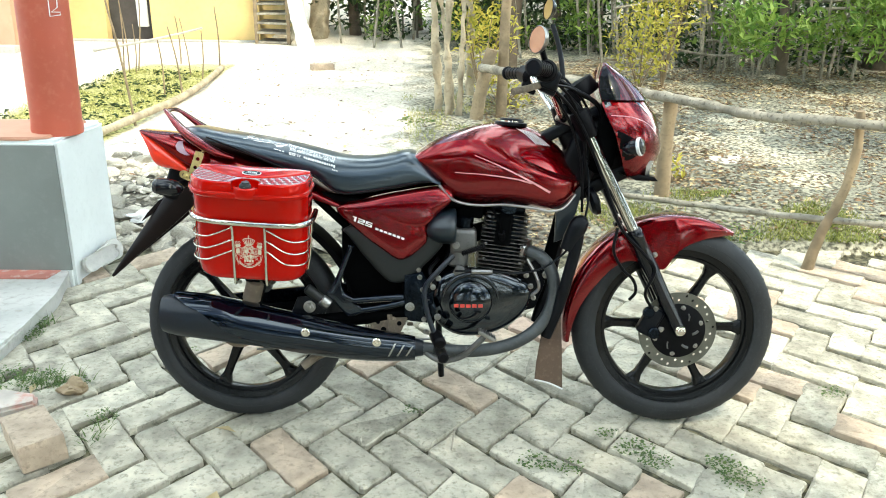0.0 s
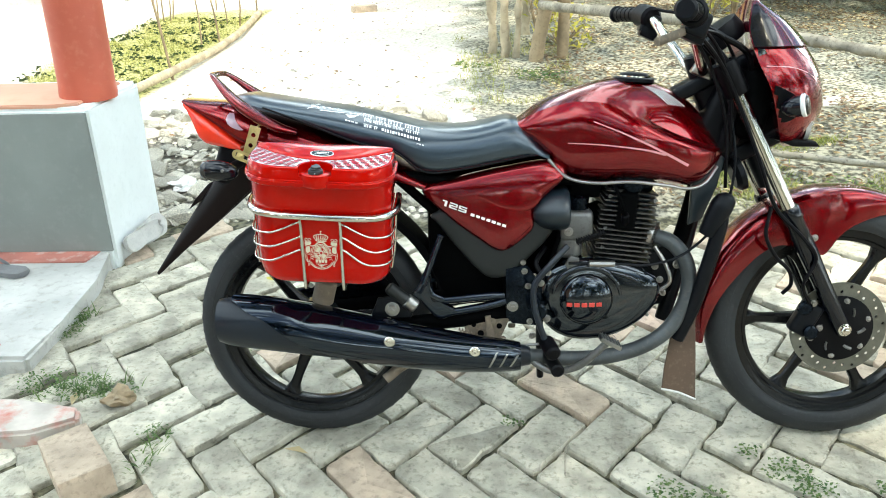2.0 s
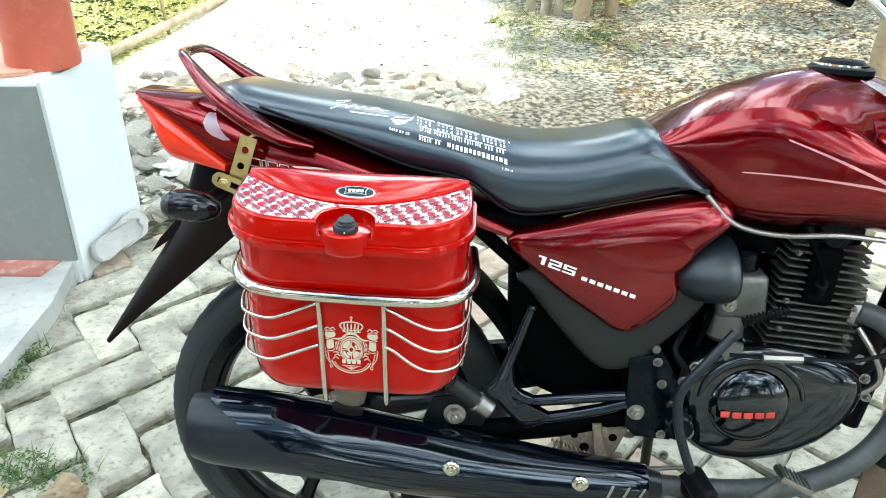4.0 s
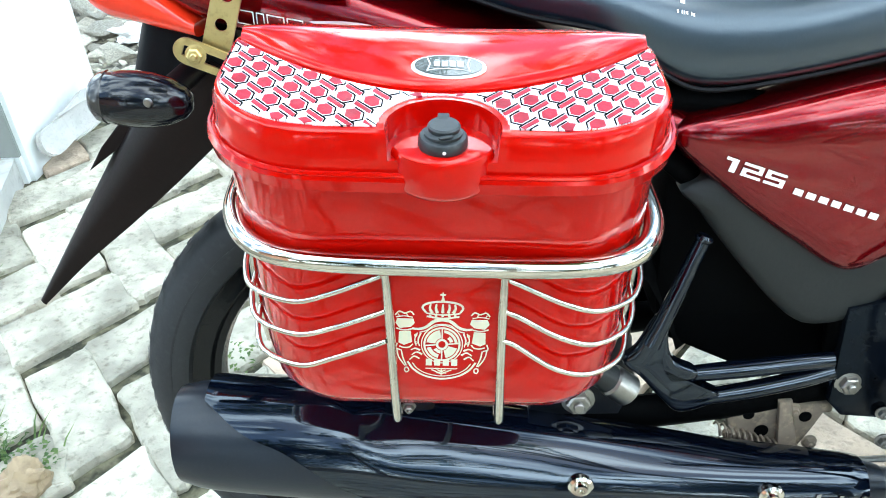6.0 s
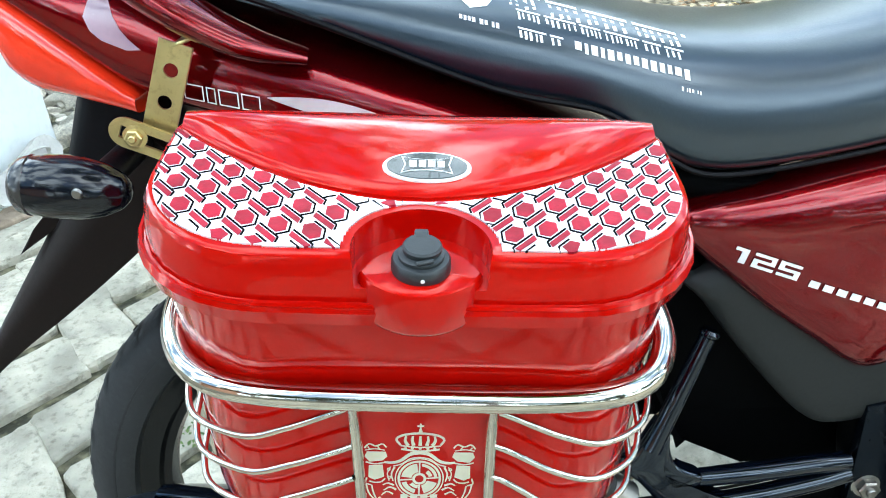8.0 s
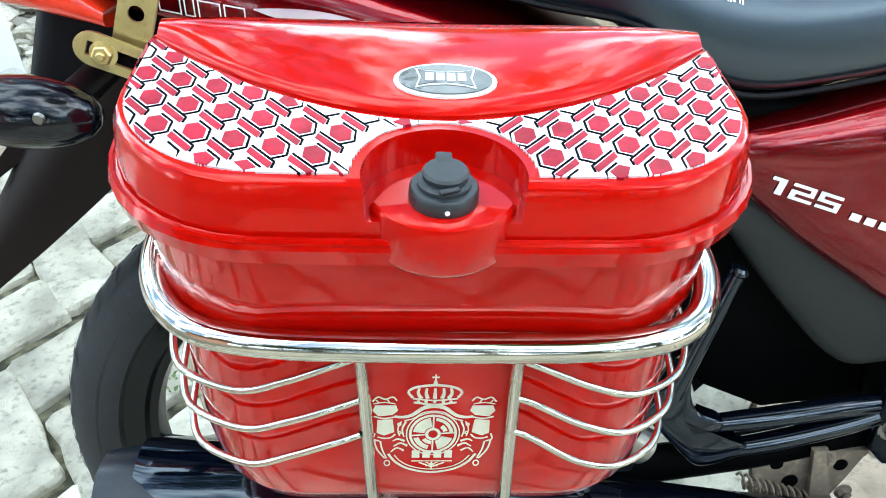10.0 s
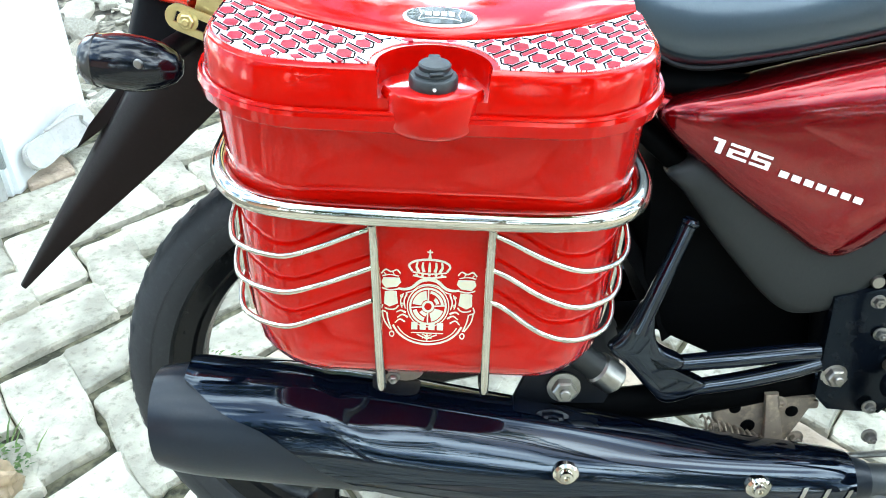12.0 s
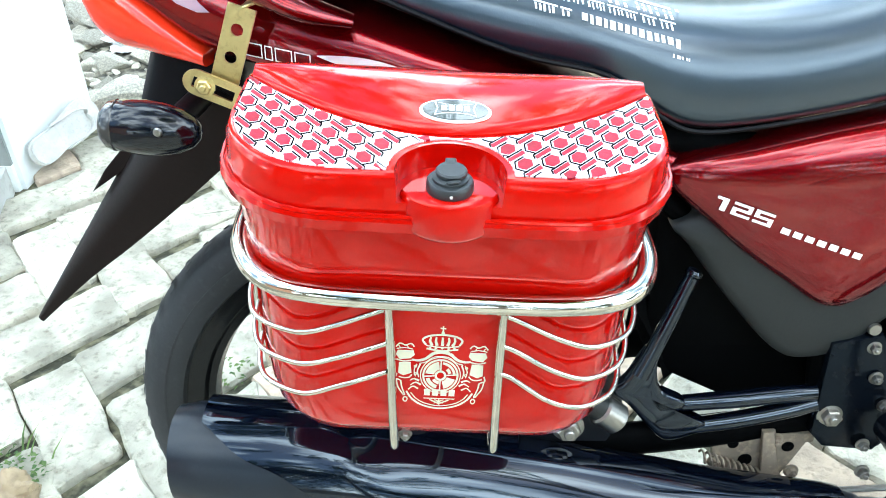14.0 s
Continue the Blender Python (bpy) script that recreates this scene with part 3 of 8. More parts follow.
# veranda floor slab with a faded red border, low wall and round pillar
slab = solid("veranda_floor", prism([(-4.5, 0.28), (-0.875, 0.28), (-0.872, 0.50), (-0.884, 0.80), (-0.925, 1.00), (-0.975, 1.19), (-1.02, 1.36), (-4.5, 1.9)], -0.06, 0.052, 0.012),
             M["slab"], "worn pale cement veranda floor with chipped edges", "floor", "structure")
solid("floor_border", prism([(-4.4, 0.94), (-0.985, 0.94), (-0.965, 1.038), (-4.4, 1.038)], 0.050, 0.057, 0.002),
      M["slab_red"], "faded red painted floor border, chipped", "trim", "structure")
solid("floor_border", prism([(-4.4, 0.30), (-0.99, 0.30), (-0.99, 0.36), (-4.4, 0.36)], 0.050, 0.057, 0.002),
      M["slab_red"], "faded red painted floor border, chipped", "trim", "structure")
low_wall = thing("low_wall", "low veranda wall, grey-green front and white limewashed end", "low wall")
low_wall["kind"] = "structure"
part("wall_body", prism([(-4.4, 1.034), (-0.910, 1.034), (-0.872, 1.40), (-0.895, 1.47), (-4.4, 1.47)], -0.03, 0.60, 0.012), M["white_wall"], low_wall)
part("front_panel", prism([(-4.38, 1.03), (-0.917, 1.03), (-0.917, 1.042), (-4.38, 1.042)], 0.056, 0.582, 0.002), M["grey_wall"], low_wall, "grey-green painted front")
part("coping", prism([(-4.4, 1.04), (-1.02, 1.04), (-0.95, 1.07), (-0.93, 1.40), (-4.4, 1.40)], 0.598, 0.612, 0.004), M["orange_wall"], low_wall, "orange painted wall top")
pillar = thing("pillar", "round red-oxide painted pillar on the low wall", "pillar", pose(-0.968, 1.20, 0.60, 0, 1.2, 0))
pillar["kind"] = "structure"
part("shaft", lathe([(0, 0.0), (0.099, 0.0), (0.101, 0.02), (0.098, 0.05), (0.098, 1.2), (0.099, 2.4), (0, 2.4)], 40), M["red_pillar"], pillar)
part("chalk_mark", tube([(0.1005 * math.cos(radians(a)), 0.1005 * math.sin(radians(a)), z) for a, z in ((-52, 0.565), (-52, 0.468), (-28, 0.472), (-28, 0.482), (-48, 0.484), (-34, 0.50), (-32, 0.565))], 0.0022, 6, 1, smooth=False), M["white_print"], pillar, "faint pale square mark")


def wall_box(x0, x1, y0, y1, z0, z1, bm=None):
    return block((x1 - x0, y1 - y0, z1 - z0), pose((x0 + x1) / 2, (y0 + y1) / 2, (z0 + z1) / 2), 0.01, 1, bm)


# yellow house at the end of the path: walls with a door opening, roof and shelf bay
house = thing("house", "yellow plastered village house with a dark door", "house")
house["kind"] = "structure"
bm = wall_box(-3.49, -1.95, 10.0, 10.2, -0.05, 2.7)
wall_box(-5.0, -4.12, 10.0, 10.2, -0.05, 2.7, bm)
wall_box(-4.12, -3.49, 10.0, 10.2, 2.05, 2.7, bm)
wall_box(-2.15, -1.95, 10.2, 14.0, -0.05, 2.7, bm)
part("wall", bm, M["yellow_wall"], house)
part("plinth", wall_box(-5.0, -1.85, 9.9, 9.998, -0.05, 0.06), M["slab"], house, "dusty cement plinth")
door = part("door", wall_box(-4.11, -3.50, 10.12, 10.16, 0.0, 2.04), M["dark_door"], house, "dark half-open wooden door")
part("glass_pane", wall_box(-3.72, -3.56, 10.10, 10.118, 0.22, 1.6), M["lens_clear"], door, "pale glazed panel")
bm = bmesh.new()
block((4.2, 5.0, 0.08), pose(-3.4, 11.6, 2.95, -14, 0, 0), 0.01, 1, bm)
part("roof", bm, M["roof"], house, "red clay tile roof")
orange = solid("wall_orange", wall_box(-9.5, -4.75, 8.6, 8.8, -0.05, 3.0), M["orange_wall"], "orange plastered house wall", "wall", "structure")
solid("plinth_orange", wall_box(-9.5, -4.7, 8.42, 8.596, -0.05, 0.12), M["slab"], "grey cement plinth along the wall", "trim", "structure")
# an unseen house added behind the camera closes the yard and fills reflections
back_house = thing("house", "unseen plain plastered house added across the yard", "house")
back_house["kind"] = "structure"
part("wall", wall_box(-10.0, -3.2, -6.2, -6.0, -0.05, 2.9), M["orange_wall"], back_house)
part("roof", block((7.6, 3.4, 0.1), pose(-6.6, -6.7, 3.15, 16, 0, 0), 0.02, 1), M["roof"], back_house)

# ---- motorcycle: built upright with x ahead and y to its left, then leant on its side stand ----
LEAN = 9.0
bike = thing("motorcycle", "maroon commuter motorcycle leaning on its side stand", "motorcycle", pose(0, 0, 0, -LEAN, 0, 0))
REAR, FRONT = Vector((0.03, 0, 0.297)), Vector((1.288, 0, 0.295))
ALONG_Y = Matrix.Rotation(radians(90), 4, "X")


def wheel(name, c, R, width, spokes, turn, rim_r):
    at = Matrix.Translation(c) @ ALONG_Y
    h = width / 2
    # rim with a stepped well and a hub
    bm = lathe([(rim_r + 0.010, -h * 0.62), (rim_r + 0.014, -h * 0.70), (rim_r + 0.004, -h * 0.72), (rim_r - 0.004, -h * 0.62), (rim_r - 0.012, -h * 0.60),
                (rim_r - 0.016, -h * 0.45), (rim_r - 0.024, -h * 0.42), (rim_r - 0.027, 0), (rim_r - 0.024, h * 0.42), (rim_r - 0.016, h * 0.45),
                (rim_r - 0.012, h * 0.60), (rim_r - 0.004, h * 0.62), (rim_r + 0.004, h * 0.72), (rim_r + 0.014, h * 0.70), (rim_r + 0.010, h * 0.62)], 72, at)
    rim = part(name, bm, M["rim"], bike, "black alloy wheel with six spokes")
    p = []
    for k in range(23):
        a = radians(-118 + 236 * k / 22)
        r = R - (h * 1.05) + h * 1.05 * math.cos(a)
        p.append((r, h * math.sin(a)))
    p = [(rim_r + 0.006, -h * 0.66)] + p + [(rim_r + 0.006, h * 0.66)]
    bm = lathe(p, 96, at)
    tyre = part("tyre", bm, M["rubber"], rim, "worn dusty black tyre")
    # tread blocks: thin slanting grooves pressed as raised bars
    bm = bmesh.new()
    for k in range(54):
        for s in (-1, 1):
            a = 2 * math.pi * k / 54 + (0.05 if s > 0 else 0.0)
            q = []
            for lat, da in ((0.10, 0.0), (0.30, 0.022), (0.52, 0.040), (0.68, 0.048)):
                th = math.asin(lat * s)
                r = R - h * 1.05 + h * 1.05 * math.cos(th) + 0.0012
                q.append((a + da, lat * s * h, r))
            for (a0, y0, r0), (a1, y1, r1) in zip(q, q[1:]):
                vs = []
                for aa, yy, rr, d in ((a0, y0, r0, 0), (a1, y1, r1, 0), (a1, y1, r1, 0.030), (a0, y0, r0, 0.030)):
                    vs.append(bm.verts.new((c.x + rr * math.cos(aa + d), c.y + yy, c.z + rr * math.sin(aa + d))))
                bm.faces.new(vs)
    for r_, y_ in ((rim_r + 0.012, 0.74), (rim_r + 0.020, 0.86), (rim_r + 0.030, 0.95)):
        for s in (-1, 1):
            part("side_ring", lathe([(r_ - 0.0016, s * h * y_ - s * 0.003), (r_ - 0.0012, s * h * y_ + s * 0.0022), (r_ + 0.0012, s * h * y_ + s * 0.0022), (r_ + 0.0016, s * h * y_ - s * 0.003)], 72, at), M["rubber"], rim)
    tread = part("tread", bm, M["rubber"], rim, smooth=False)
    tread["kind"] = "stuff"
    bm = lathe([(0, -0.05), (0.036, -0.05), (0.042, -0.045), (0.042, -0.02), (0.062, -0.016), (0.062, 0.016), (0.042, 0.02), (0.042, 0.045), (0.036, 0.05), (0, 0.05)], 40, at)
    part("hub", bm, M["rim"], rim)
    for k in range(spokes):
        a = radians(turn + 360 * k / spokes)
        d, s = Vector((math.cos(a), 0, math.sin(a))), Vector((-math.sin(a), 0, math.cos(a)))
        rings = []
        for r, w, t in ((0.050, 0.022, 0.016), (0.09, 0.015, 0.013), (0.15, 0.0115, 0.011), (rim_r - 0.05, 0.0125, 0.011), (rim_r - 0.03, 0.020, 0.012), (rim_r - 0.020, 0.030, 0.013)):
            rings.append([c + d * r + s * w * cx + Vector((0, t * cy, 0)) for cx, cy in ((-1, -0.5), (-0.6, -1), (0.6, -1), (1, -0.5), (1, 0.5), (0.6, 1), (-0.6, 1), (-1, 0.5))])
        part("spoke", loft(rings), M["rim"], rim)
    return rim


front_wheel = wheel("front_wheel", FRONT, 0.295, 0.082, 6, 58, 0.225)
rear_wheel = wheel("rear_wheel", REAR + Vector((0.009, 0.014, -0.004)), 0.290, 0.070, 6, -112, 0.226)


def brake_disc():
    bm = bmesh.new()
    c, N, r0, r1 = FRONT, 30, 0.078, 0.112
    for y in (-0.064, -0.060):
        for k in range(N):
            a0, a1 = 2 * math.pi * k / N, 2 * math.pi * (k + 1) / N
            am, rm = (a0 + a1) / 2, (r0 + r1) / 2 + (0.008 if k % 3 == 0 else -0.006 if k % 3 == 1 else 0.001)
            edge = [(a0, r0), (am, r0), (a1, r0), (a1, rm), (a1, r1), (am, r1), (a0, r1), (a0, rm)]
            hole = []
            for q in range(8):
                th = math.radians(-135 + 45 * q)
                hole.append((am + 0.0042 / rm * math.cos(th), rm + 0.0042 * math.sin(th)))
            P = lambda t: bm.verts.new((c.x + t[1] * math.cos(t[0]), y, c.z + t[1] * math.sin(t[0])))
            E_, H_ = [P(t) for t in edge], [P(t) for t in hole]
            for q in range(8):
                bm.faces.new((E_[q], E_[(q + 1) % 8], H_[(q + 1) % 8], H_[q]))
    rim = [[(c.x + r1 * math.cos(t), y, c.z + r1 * math.sin(t)) for t in [2 * math.pi * k / 60 for k in range(60)]] for y in (-0.064, -0.060)]
    loft([[Vector(p) for p in r] for r in rim], bm, True, False)
    return bm


disc = part("brake_disc", brake_disc(), M["disc_steel"], front_wheel, "drilled steel brake disc", smooth=False)
part("disc_carrier", lathe([(0.080, 0.058), (0.080, 0.066), (0.062, 0.070), (0.030, 0.074), (0, 0.074)], 40, Matrix.Translation(FRONT) @ ALONG_Y), M["black_plastic"], front_wheel)
for k in range(6):
    a = radians(20 + 60 * k)
    part("disc_bolt", hexnut(FRONT + Vector((0.068 * math.cos(a), -0.068, 0.068 * math.sin(a))), (0, -1, 0), 0.0055, 0.006), M["steel"], front_wheel)
    b = a + radians(28)
    part("vent_slot", tube([FRONT + Vector((r * math.cos(b + w), -0.0735, r * math.sin(b + w))) for r, w in ((0.042, 0), (0.05, 0.1), (0.058, 0.24))], 0.004, 6, 3, flat=0.6), M["alloy"], front_wheel)

# fork: chrome tubes, black lower legs, yokes
FA, FB = Vector((0.979, 0, 0.905)), Vector((1.285, 0, 0.305))
fdir = (FB - FA).normalized()
fork = part("fork", cyl(FA + Vector((0, 0, 0)) + fdir * 0.02, FA + fdir * 0.31, 0.022, 16, 0.003), M["black_satin"], bike, "telescopic fork with chrome tubes and black legs")
for s in (-1, 1):
    o = Vector((0, 0.086 * s, 0))
    part("fork_tube", cyl(FA + o, FA + o + fdir * 0.40, 0.0165, 20, 0.002), M["chrome"], fork, "chrome fork tube")
    legs = [(0, 0.0), (0.021, 0.0), (0.0235, 0.006), (0.0235, 0.03), (0.0215, 0.034), (0.0225, 0.10), (0.020, 0.20), (0.0185, 0.31), (0.017, 0.335), (0, 0.34)]
    q = Matrix.Translation(FA + o + fdir * 0.352) @ fdir.to_track_quat("Z", "Y").to_matrix().to_4x4()
    part("fork_leg", lathe(legs, 20, q), M["black_shiny"], fork, "gloss black fork leg")
    part("axle_nut", hexnut(FB + o + Vector((0.0, 0.018 * s, 0.0)), (0, s, 0), 0.011, 0.010), M["chrome"], fork)
    part("fork_shroud", lathe([(0.018, -0.012), (0.026, -0.010), (0.0275, 0.0), (0.0265, 0.062), (0.0235, 0.068), (0.0175, 0.069)], 20, Matrix.Translation(FA + o) @ fdir.to_track_quat("Z", "Y").to_matrix().to_4x4()), M["black_plastic"], fork, "black upper fork shroud")
    part("fork_cap", lathe([(0, -0.004), (0.019, -0.004), (0.019, 0.008), (0.012, 0.012), (0, 0.012)], 18, Matrix.Translation(FA + o)), M["steel"], fork)
for d, w in ((0.02, 0.016), (0.205, 0.02)):
    bm = block((0.07, 0.225, w * 2), Matrix.Translation(FA + fdir * d) @ fdir.to_track_quat("-Z", "Y").to_matrix().to_4x4(), 0.012, 3)
    part("yoke", bm, M["black_satin"], fork)
part("fork_cover", block((0.06, 0.14, 0.20), Matrix.Translation(FA + fdir * 0.12 + Vector((0.0, 0, 0))) @ fdir.to_track_quat("-Z", "Y").to_matrix().to_4x4(), 0.02, 3), M["black_plastic"], fork)
part("horn", lathe([(0, 0), (0.03, 0), (0.04, 0.01), (0.04, 0.022), (0.015, 0.03), (0, 0.03)], 24, Matrix.Translation((1.02, -0.05, 0.66)) @ Matrix.Rotation(radians(70), 4, "Y")), M["black_satin"], bike)
# reflector-like caliper with hose
cal = part("brake_caliper", block((0.05, 0.035, 0.085), pose(1.205, -0.072, 0.325, 0, 28, 0), 0.012, 3), M["black_satin"], bike, "black brake caliper")
for q in ((1.195, 0.355), (1.213, 0.295)):
    part("caliper_pot", cyl((q[0], -0.085, q[1]), (q[0], -0.100, q[1]), 0.017, 18, 0.004), M["engine_black"], cal)
    part("caliper_bolt", hexnut((q[0] + 0.02, -0.09, q[1] + 0.01), (0, -1, 0), 0.006, 0.006), M["steel"], cal)
part("brake_hose", tube([(1.20, -0.10, 0.37), (1.175, -0.12, 0.42), (1.20, -0.115, 0.48), (1.165, -0.115, 0.53), (1.10, -0.115, 0.60), (1.05, -0.12, 0.72), (0.99, -0.115, 0.86), (0.94, -0.15, 0.93), (0.88, -0.22, 0.98)], 0.0045, 8, 5), M["black_plastic"], bike)


def front_fender():
    rings = []
    for k in range(49):
        t = k / 48
        a = radians(60 + 128 * t)
        r = 0.322 + 0.010 * math.sin(t * math.pi) + 0.004 * t
        w = curve([(0, 0.018), (0.08, 0.042), (0.3, 0.058), (0.8, 0.055), (1, 0.044)], t)
        skirt = curve([(0, 0.006), (0.05, 0.028), (0.11, 0.05), (0.24, 0.097), (0.35, 0.148), (0.43, 0.125), (0.53, 0.080), (0.72, 0.060), (0.90, 0.030), (1, 0.012)], t)
        d = Vector((math.cos(a), 0, math.sin(a)))
        c = FRONT
        prof = [(-1.0, -skirt), (-1.02, -skirt * 0.5), (-0.97, -0.010), (-0.8, -0.003), (-0.45, 0.0), (0, 0.002), (0.45, 0.0), (0.8, -0.003), (0.97, -0.010), (1.02, -skirt * 0.5), (1.0, -skirt)]
        outer = [c + d * (r + v) + Vector((0, w * u, 0)) for u, v in prof]
        inner = [c + d * (r + v * 0.96 - 0.004) + Vector((0, w * u * 0.94, 0)) for u, v in prof[::-1]]
        rings.append(outer + inner)
    return loft(rings)


part("front_fender", front_fender(), M["maroon"], bike, "glossy maroon front mudguard", sharp=50)
for s in (-1, 1):
    part("fender_bolt", hexnut((1.205, 0.084 * s, 0.52), (0, s, 0), 0.006, 0.005), M["steel"], bike)

# tank
T_TOP = [(0.530, 0.792), (0.587, 0.830), (0.651, 0.857), (0.73, 0.877), (0.80, 0.879), (0.859, 0.864), (0.917, 0.832), (0.959, 0.788), (0.993, 0.740), (1.006, 0.712)]
T_LOW = [(0.530, 0.770), (0.570, 0.738), (0.600, 0.706), (0.625, 0.678), (0.655, 0.660), (0.713, 0.655), (0.79, 0.658), (0.853, 0.650), (0.900, 0.641), (0.935, 0.646), (0.965, 0.670), (0.99, 0.698), (1.006, 0.706)]
T_WID = [(0.530, 0.080), (0.60, 0.105), (0.68, 0.128), (0.78, 0.142), (0.88, 0.142), (0.94, 0.125), (0.98, 0.085), (1.006, 0.030)]


def tank_ring(x, n=48):
    top, low, w = curve(T_TOP, x), curve(T_LOW, x), curve(T_WID, x)
    zc = low + 0.46 * (top - low)
    out = []
    for k in range(n):
        a = 2 * math.pi * k / n
        cy, cz = math.cos(a), math.sin(a)
        p = 0.72 if cz > 0 else 0.55
        yy = w * math.copysign(abs(cy) ** p, cy)
        zz = zc + ((top - zc) if cz > 0 else (zc - low)) * math.copysign(abs(cz) ** (0.9 if cz > 0 else 0.7), cz)
        # hollow for the rider's knee
        if cz < 0.5 and x < 0.78:
            yy *= 1 - 0.10 * max(0, 1 - abs(x - 0.66) / 0.12)
        if cz > 0:
            # side wall up to a crest line, then a flatter top
            s = math.asin(cz) / (math.pi / 2)
            crest = curve([(0.53, 0.80), (0.64, 0.80), (0.70, 0.70), (0.767, 0.50), (0.844, 0.24), (0.929, 0.20), (1.006, 0.30)], x)
            if s < 0.5:
                u = s / 0.5
                yy, h = w * (1 - 0.20 * u ** 2), crest * u
            else:
                u = (s - 0.5) / 0.5
                yy, h = w * 0.80 * (1 - u), crest + (1 - crest) * (1 - (1 - u) ** 2)
            yy, zz = math.copysign(yy, cy), zc + (top - zc) * h
            if x < 0.78:
                yy *= 1 - 0.10 * max(0, 1 - abs(x - 0.66) / 0.12) * max(0.0, 1 - 2 * h)
        out.append(Vector((x, yy, zz)))
    return out


tank_bm = loft([tank_ring(0.530 + 0.476 * k / 44) for k in range(45)])
bmesh.ops.recalc_face_normals(tank_bm, faces=tank_bm.faces)
tank_tree = BVHTree.FromBMesh(tank_bm)
tank = part("tank", tank_bm, M["maroon"], bike, "glossy maroon fuel tank", sharp=16)
part("tank_seam", tube([(x, -curve(T_WID, x) * 0.93, curve(T_LOW, x) + 0.006) for x in (0.60, 0.64, 0.70, 0.78, 0.86, 0.90, 0.94, 0.975)], 0.004, 8, 5), M["steel"], tank, "bright lower tank seam")
q = pose(0.80, 0, 0.876, 0, 4, 0)
cap = part("fuel_cap", lathe([(0, -0.004), (0.046, -0.004), (0.046, 0.003), (0.042, 0.006), (0.034, 0.006), (0.032, 0.012), (0.028, 0.015), (0, 0.016)], 36, q), M["black_satin"], tank, "round fuel filler cap")
part("cap_ring", lathe([(0.038, 0.006), (0.038, 0.009), (0.034, 0.0095), (0.034, 0.006)], 36, q, closed=True), M["chrome"], cap)


def along(tbl, w0, w1):
    """A strip of quads along a curve in x, z with changing width."""
    pts = spline([(p[0], p[1], 0) for p in tbl], 5)
    out = []
    for i in range(len(pts) - 1):
        a, b = pts[i], pts[i + 1]
        d = (b - a).normalized()
        nrm = Vector((-d.y, d.x, 0))
        wa = w0 + (w1 - w0) * i / (len(pts) - 1)
        wb = w0 + (w1 - w0) * (i + 1) / (len(pts) - 1)
        out.append([((a + nrm * wa / 2).x, (a + nrm * wa / 2).y), ((b + nrm * wb / 2).x, (b + nrm * wb / 2).y), ((b - nrm * wb / 2).x, (b - nrm * wb / 2).y), ((a - nrm * wa / 2).x, (a - nrm * wa / 2).y)])
    return out


part("tank_stripe", decal(along([(0.695, 0.796), (0.76, 0.770), (0.83, 0.737), (0.899, 0.699)], 0.002, 0.006), tank_tree), M["pink_stripe"], tank, "pale pink pinstripe")
part("tank_stripe", decal(along([(0.642, 0.748), (0.72, 0.745), (0.80, 0.736), (0.848, 0.724)], 0.0015, 0.005), tank_tree), M["pink_stripe"], tank, "pale pink pinstripe")
dots = []
for j in range(6):
    dots += along([(0.812 + 0.0085 * j, 0.866 - 0.0022 * j), (0.840 + 0.0078 * j, 0.848 - 0.002 * j), (0.866 + 0.0075 * j, 0.824 - 0.0012 * j)], 0.0010, 0.0016)
part("tank_graphic", decal(dots, tank_tree, steps=1), M["white_print"], tank, "fine white line graphic on the tank shoulder")

# seat
S_TOP = [(-0.115, 0.856), (-0.08, 0.866), (-0.039, 0.858), (0.056, 0.842), (0.152, 0.826), (0.248, 0.805), (0.33, 0.785), (0.409, 0.782), (0.474, 0.792), (0.525, 0.803), (0.56, 0.775), (0.603, 0.724)]
S_LOW = [(-0.115, 0.845), (-0.08, 0.842), (-0.039, 0.830), (0.054, 0.797), (0.174, 0.749), (0.258, 0.728), (0.305, 0.692), (0.335, 0.679), (0.388, 0.682), (0.48, 0.697), (0.56, 0.712), (0.603, 0.718)]
S_WID = [(-0.115, 0.04), (-0.08, 0.085), (0.0, 0.105), (0.15, 0.118), (0.30, 0.120), (0.42, 0.118), (0.50, 0.112), (0.56, 0.106), (0.603, 0.100)]


def seat_ring(x, n=48):
    top, low, w = (sum(curve(t_, x + d) for d in (-0.02, -0.01, 0.0, 0.01, 0.02)) / 5 for t_ in (S_TOP, S_LOW, S_WID))
    zc = low + 0.5 * (top - low)
    out = []
    for k in range(n):
        a = 2 * math.pi * k / n
        cy, cz = math.cos(a), math.sin(a)
        crown = 0.012 * (1 - min(1, abs(cy)) ** 2) * (1 if cz > 0 else 0)
        out.append(Vector((x, w * math.copysign(abs(cy) ** 0.56, cy), zc + (top - zc) * math.copysign(abs(cz) ** (0.70 if cz > 0 else 0.32), cz) + crown - (0.012 if cz > 0 else 0))))
    return out


seat_bm = loft([seat_ring(-0.115 + 0.718 * (k / 56)) for k in range(57)])
bmesh.ops.recalc_face_normals(seat_bm, faces=seat_bm.faces)
seat_tree = BVHTree.FromBMesh(seat_bm)
seat = part("seat", seat_bm, M["seat"], bike, "long black leatherette dual seat", sharp=70)
part("piping", tube([(x, -curve(S_WID, x) * 1.002, curve(S_LOW, x) + 0.010) for x in (-0.03, 0.054, 0.174, 0.258, 0.305, 0.34, 0.40, 0.48, 0.56)], 0.0022, 6, 5), M["black_plastic"], seat)
rng = random.Random(4)


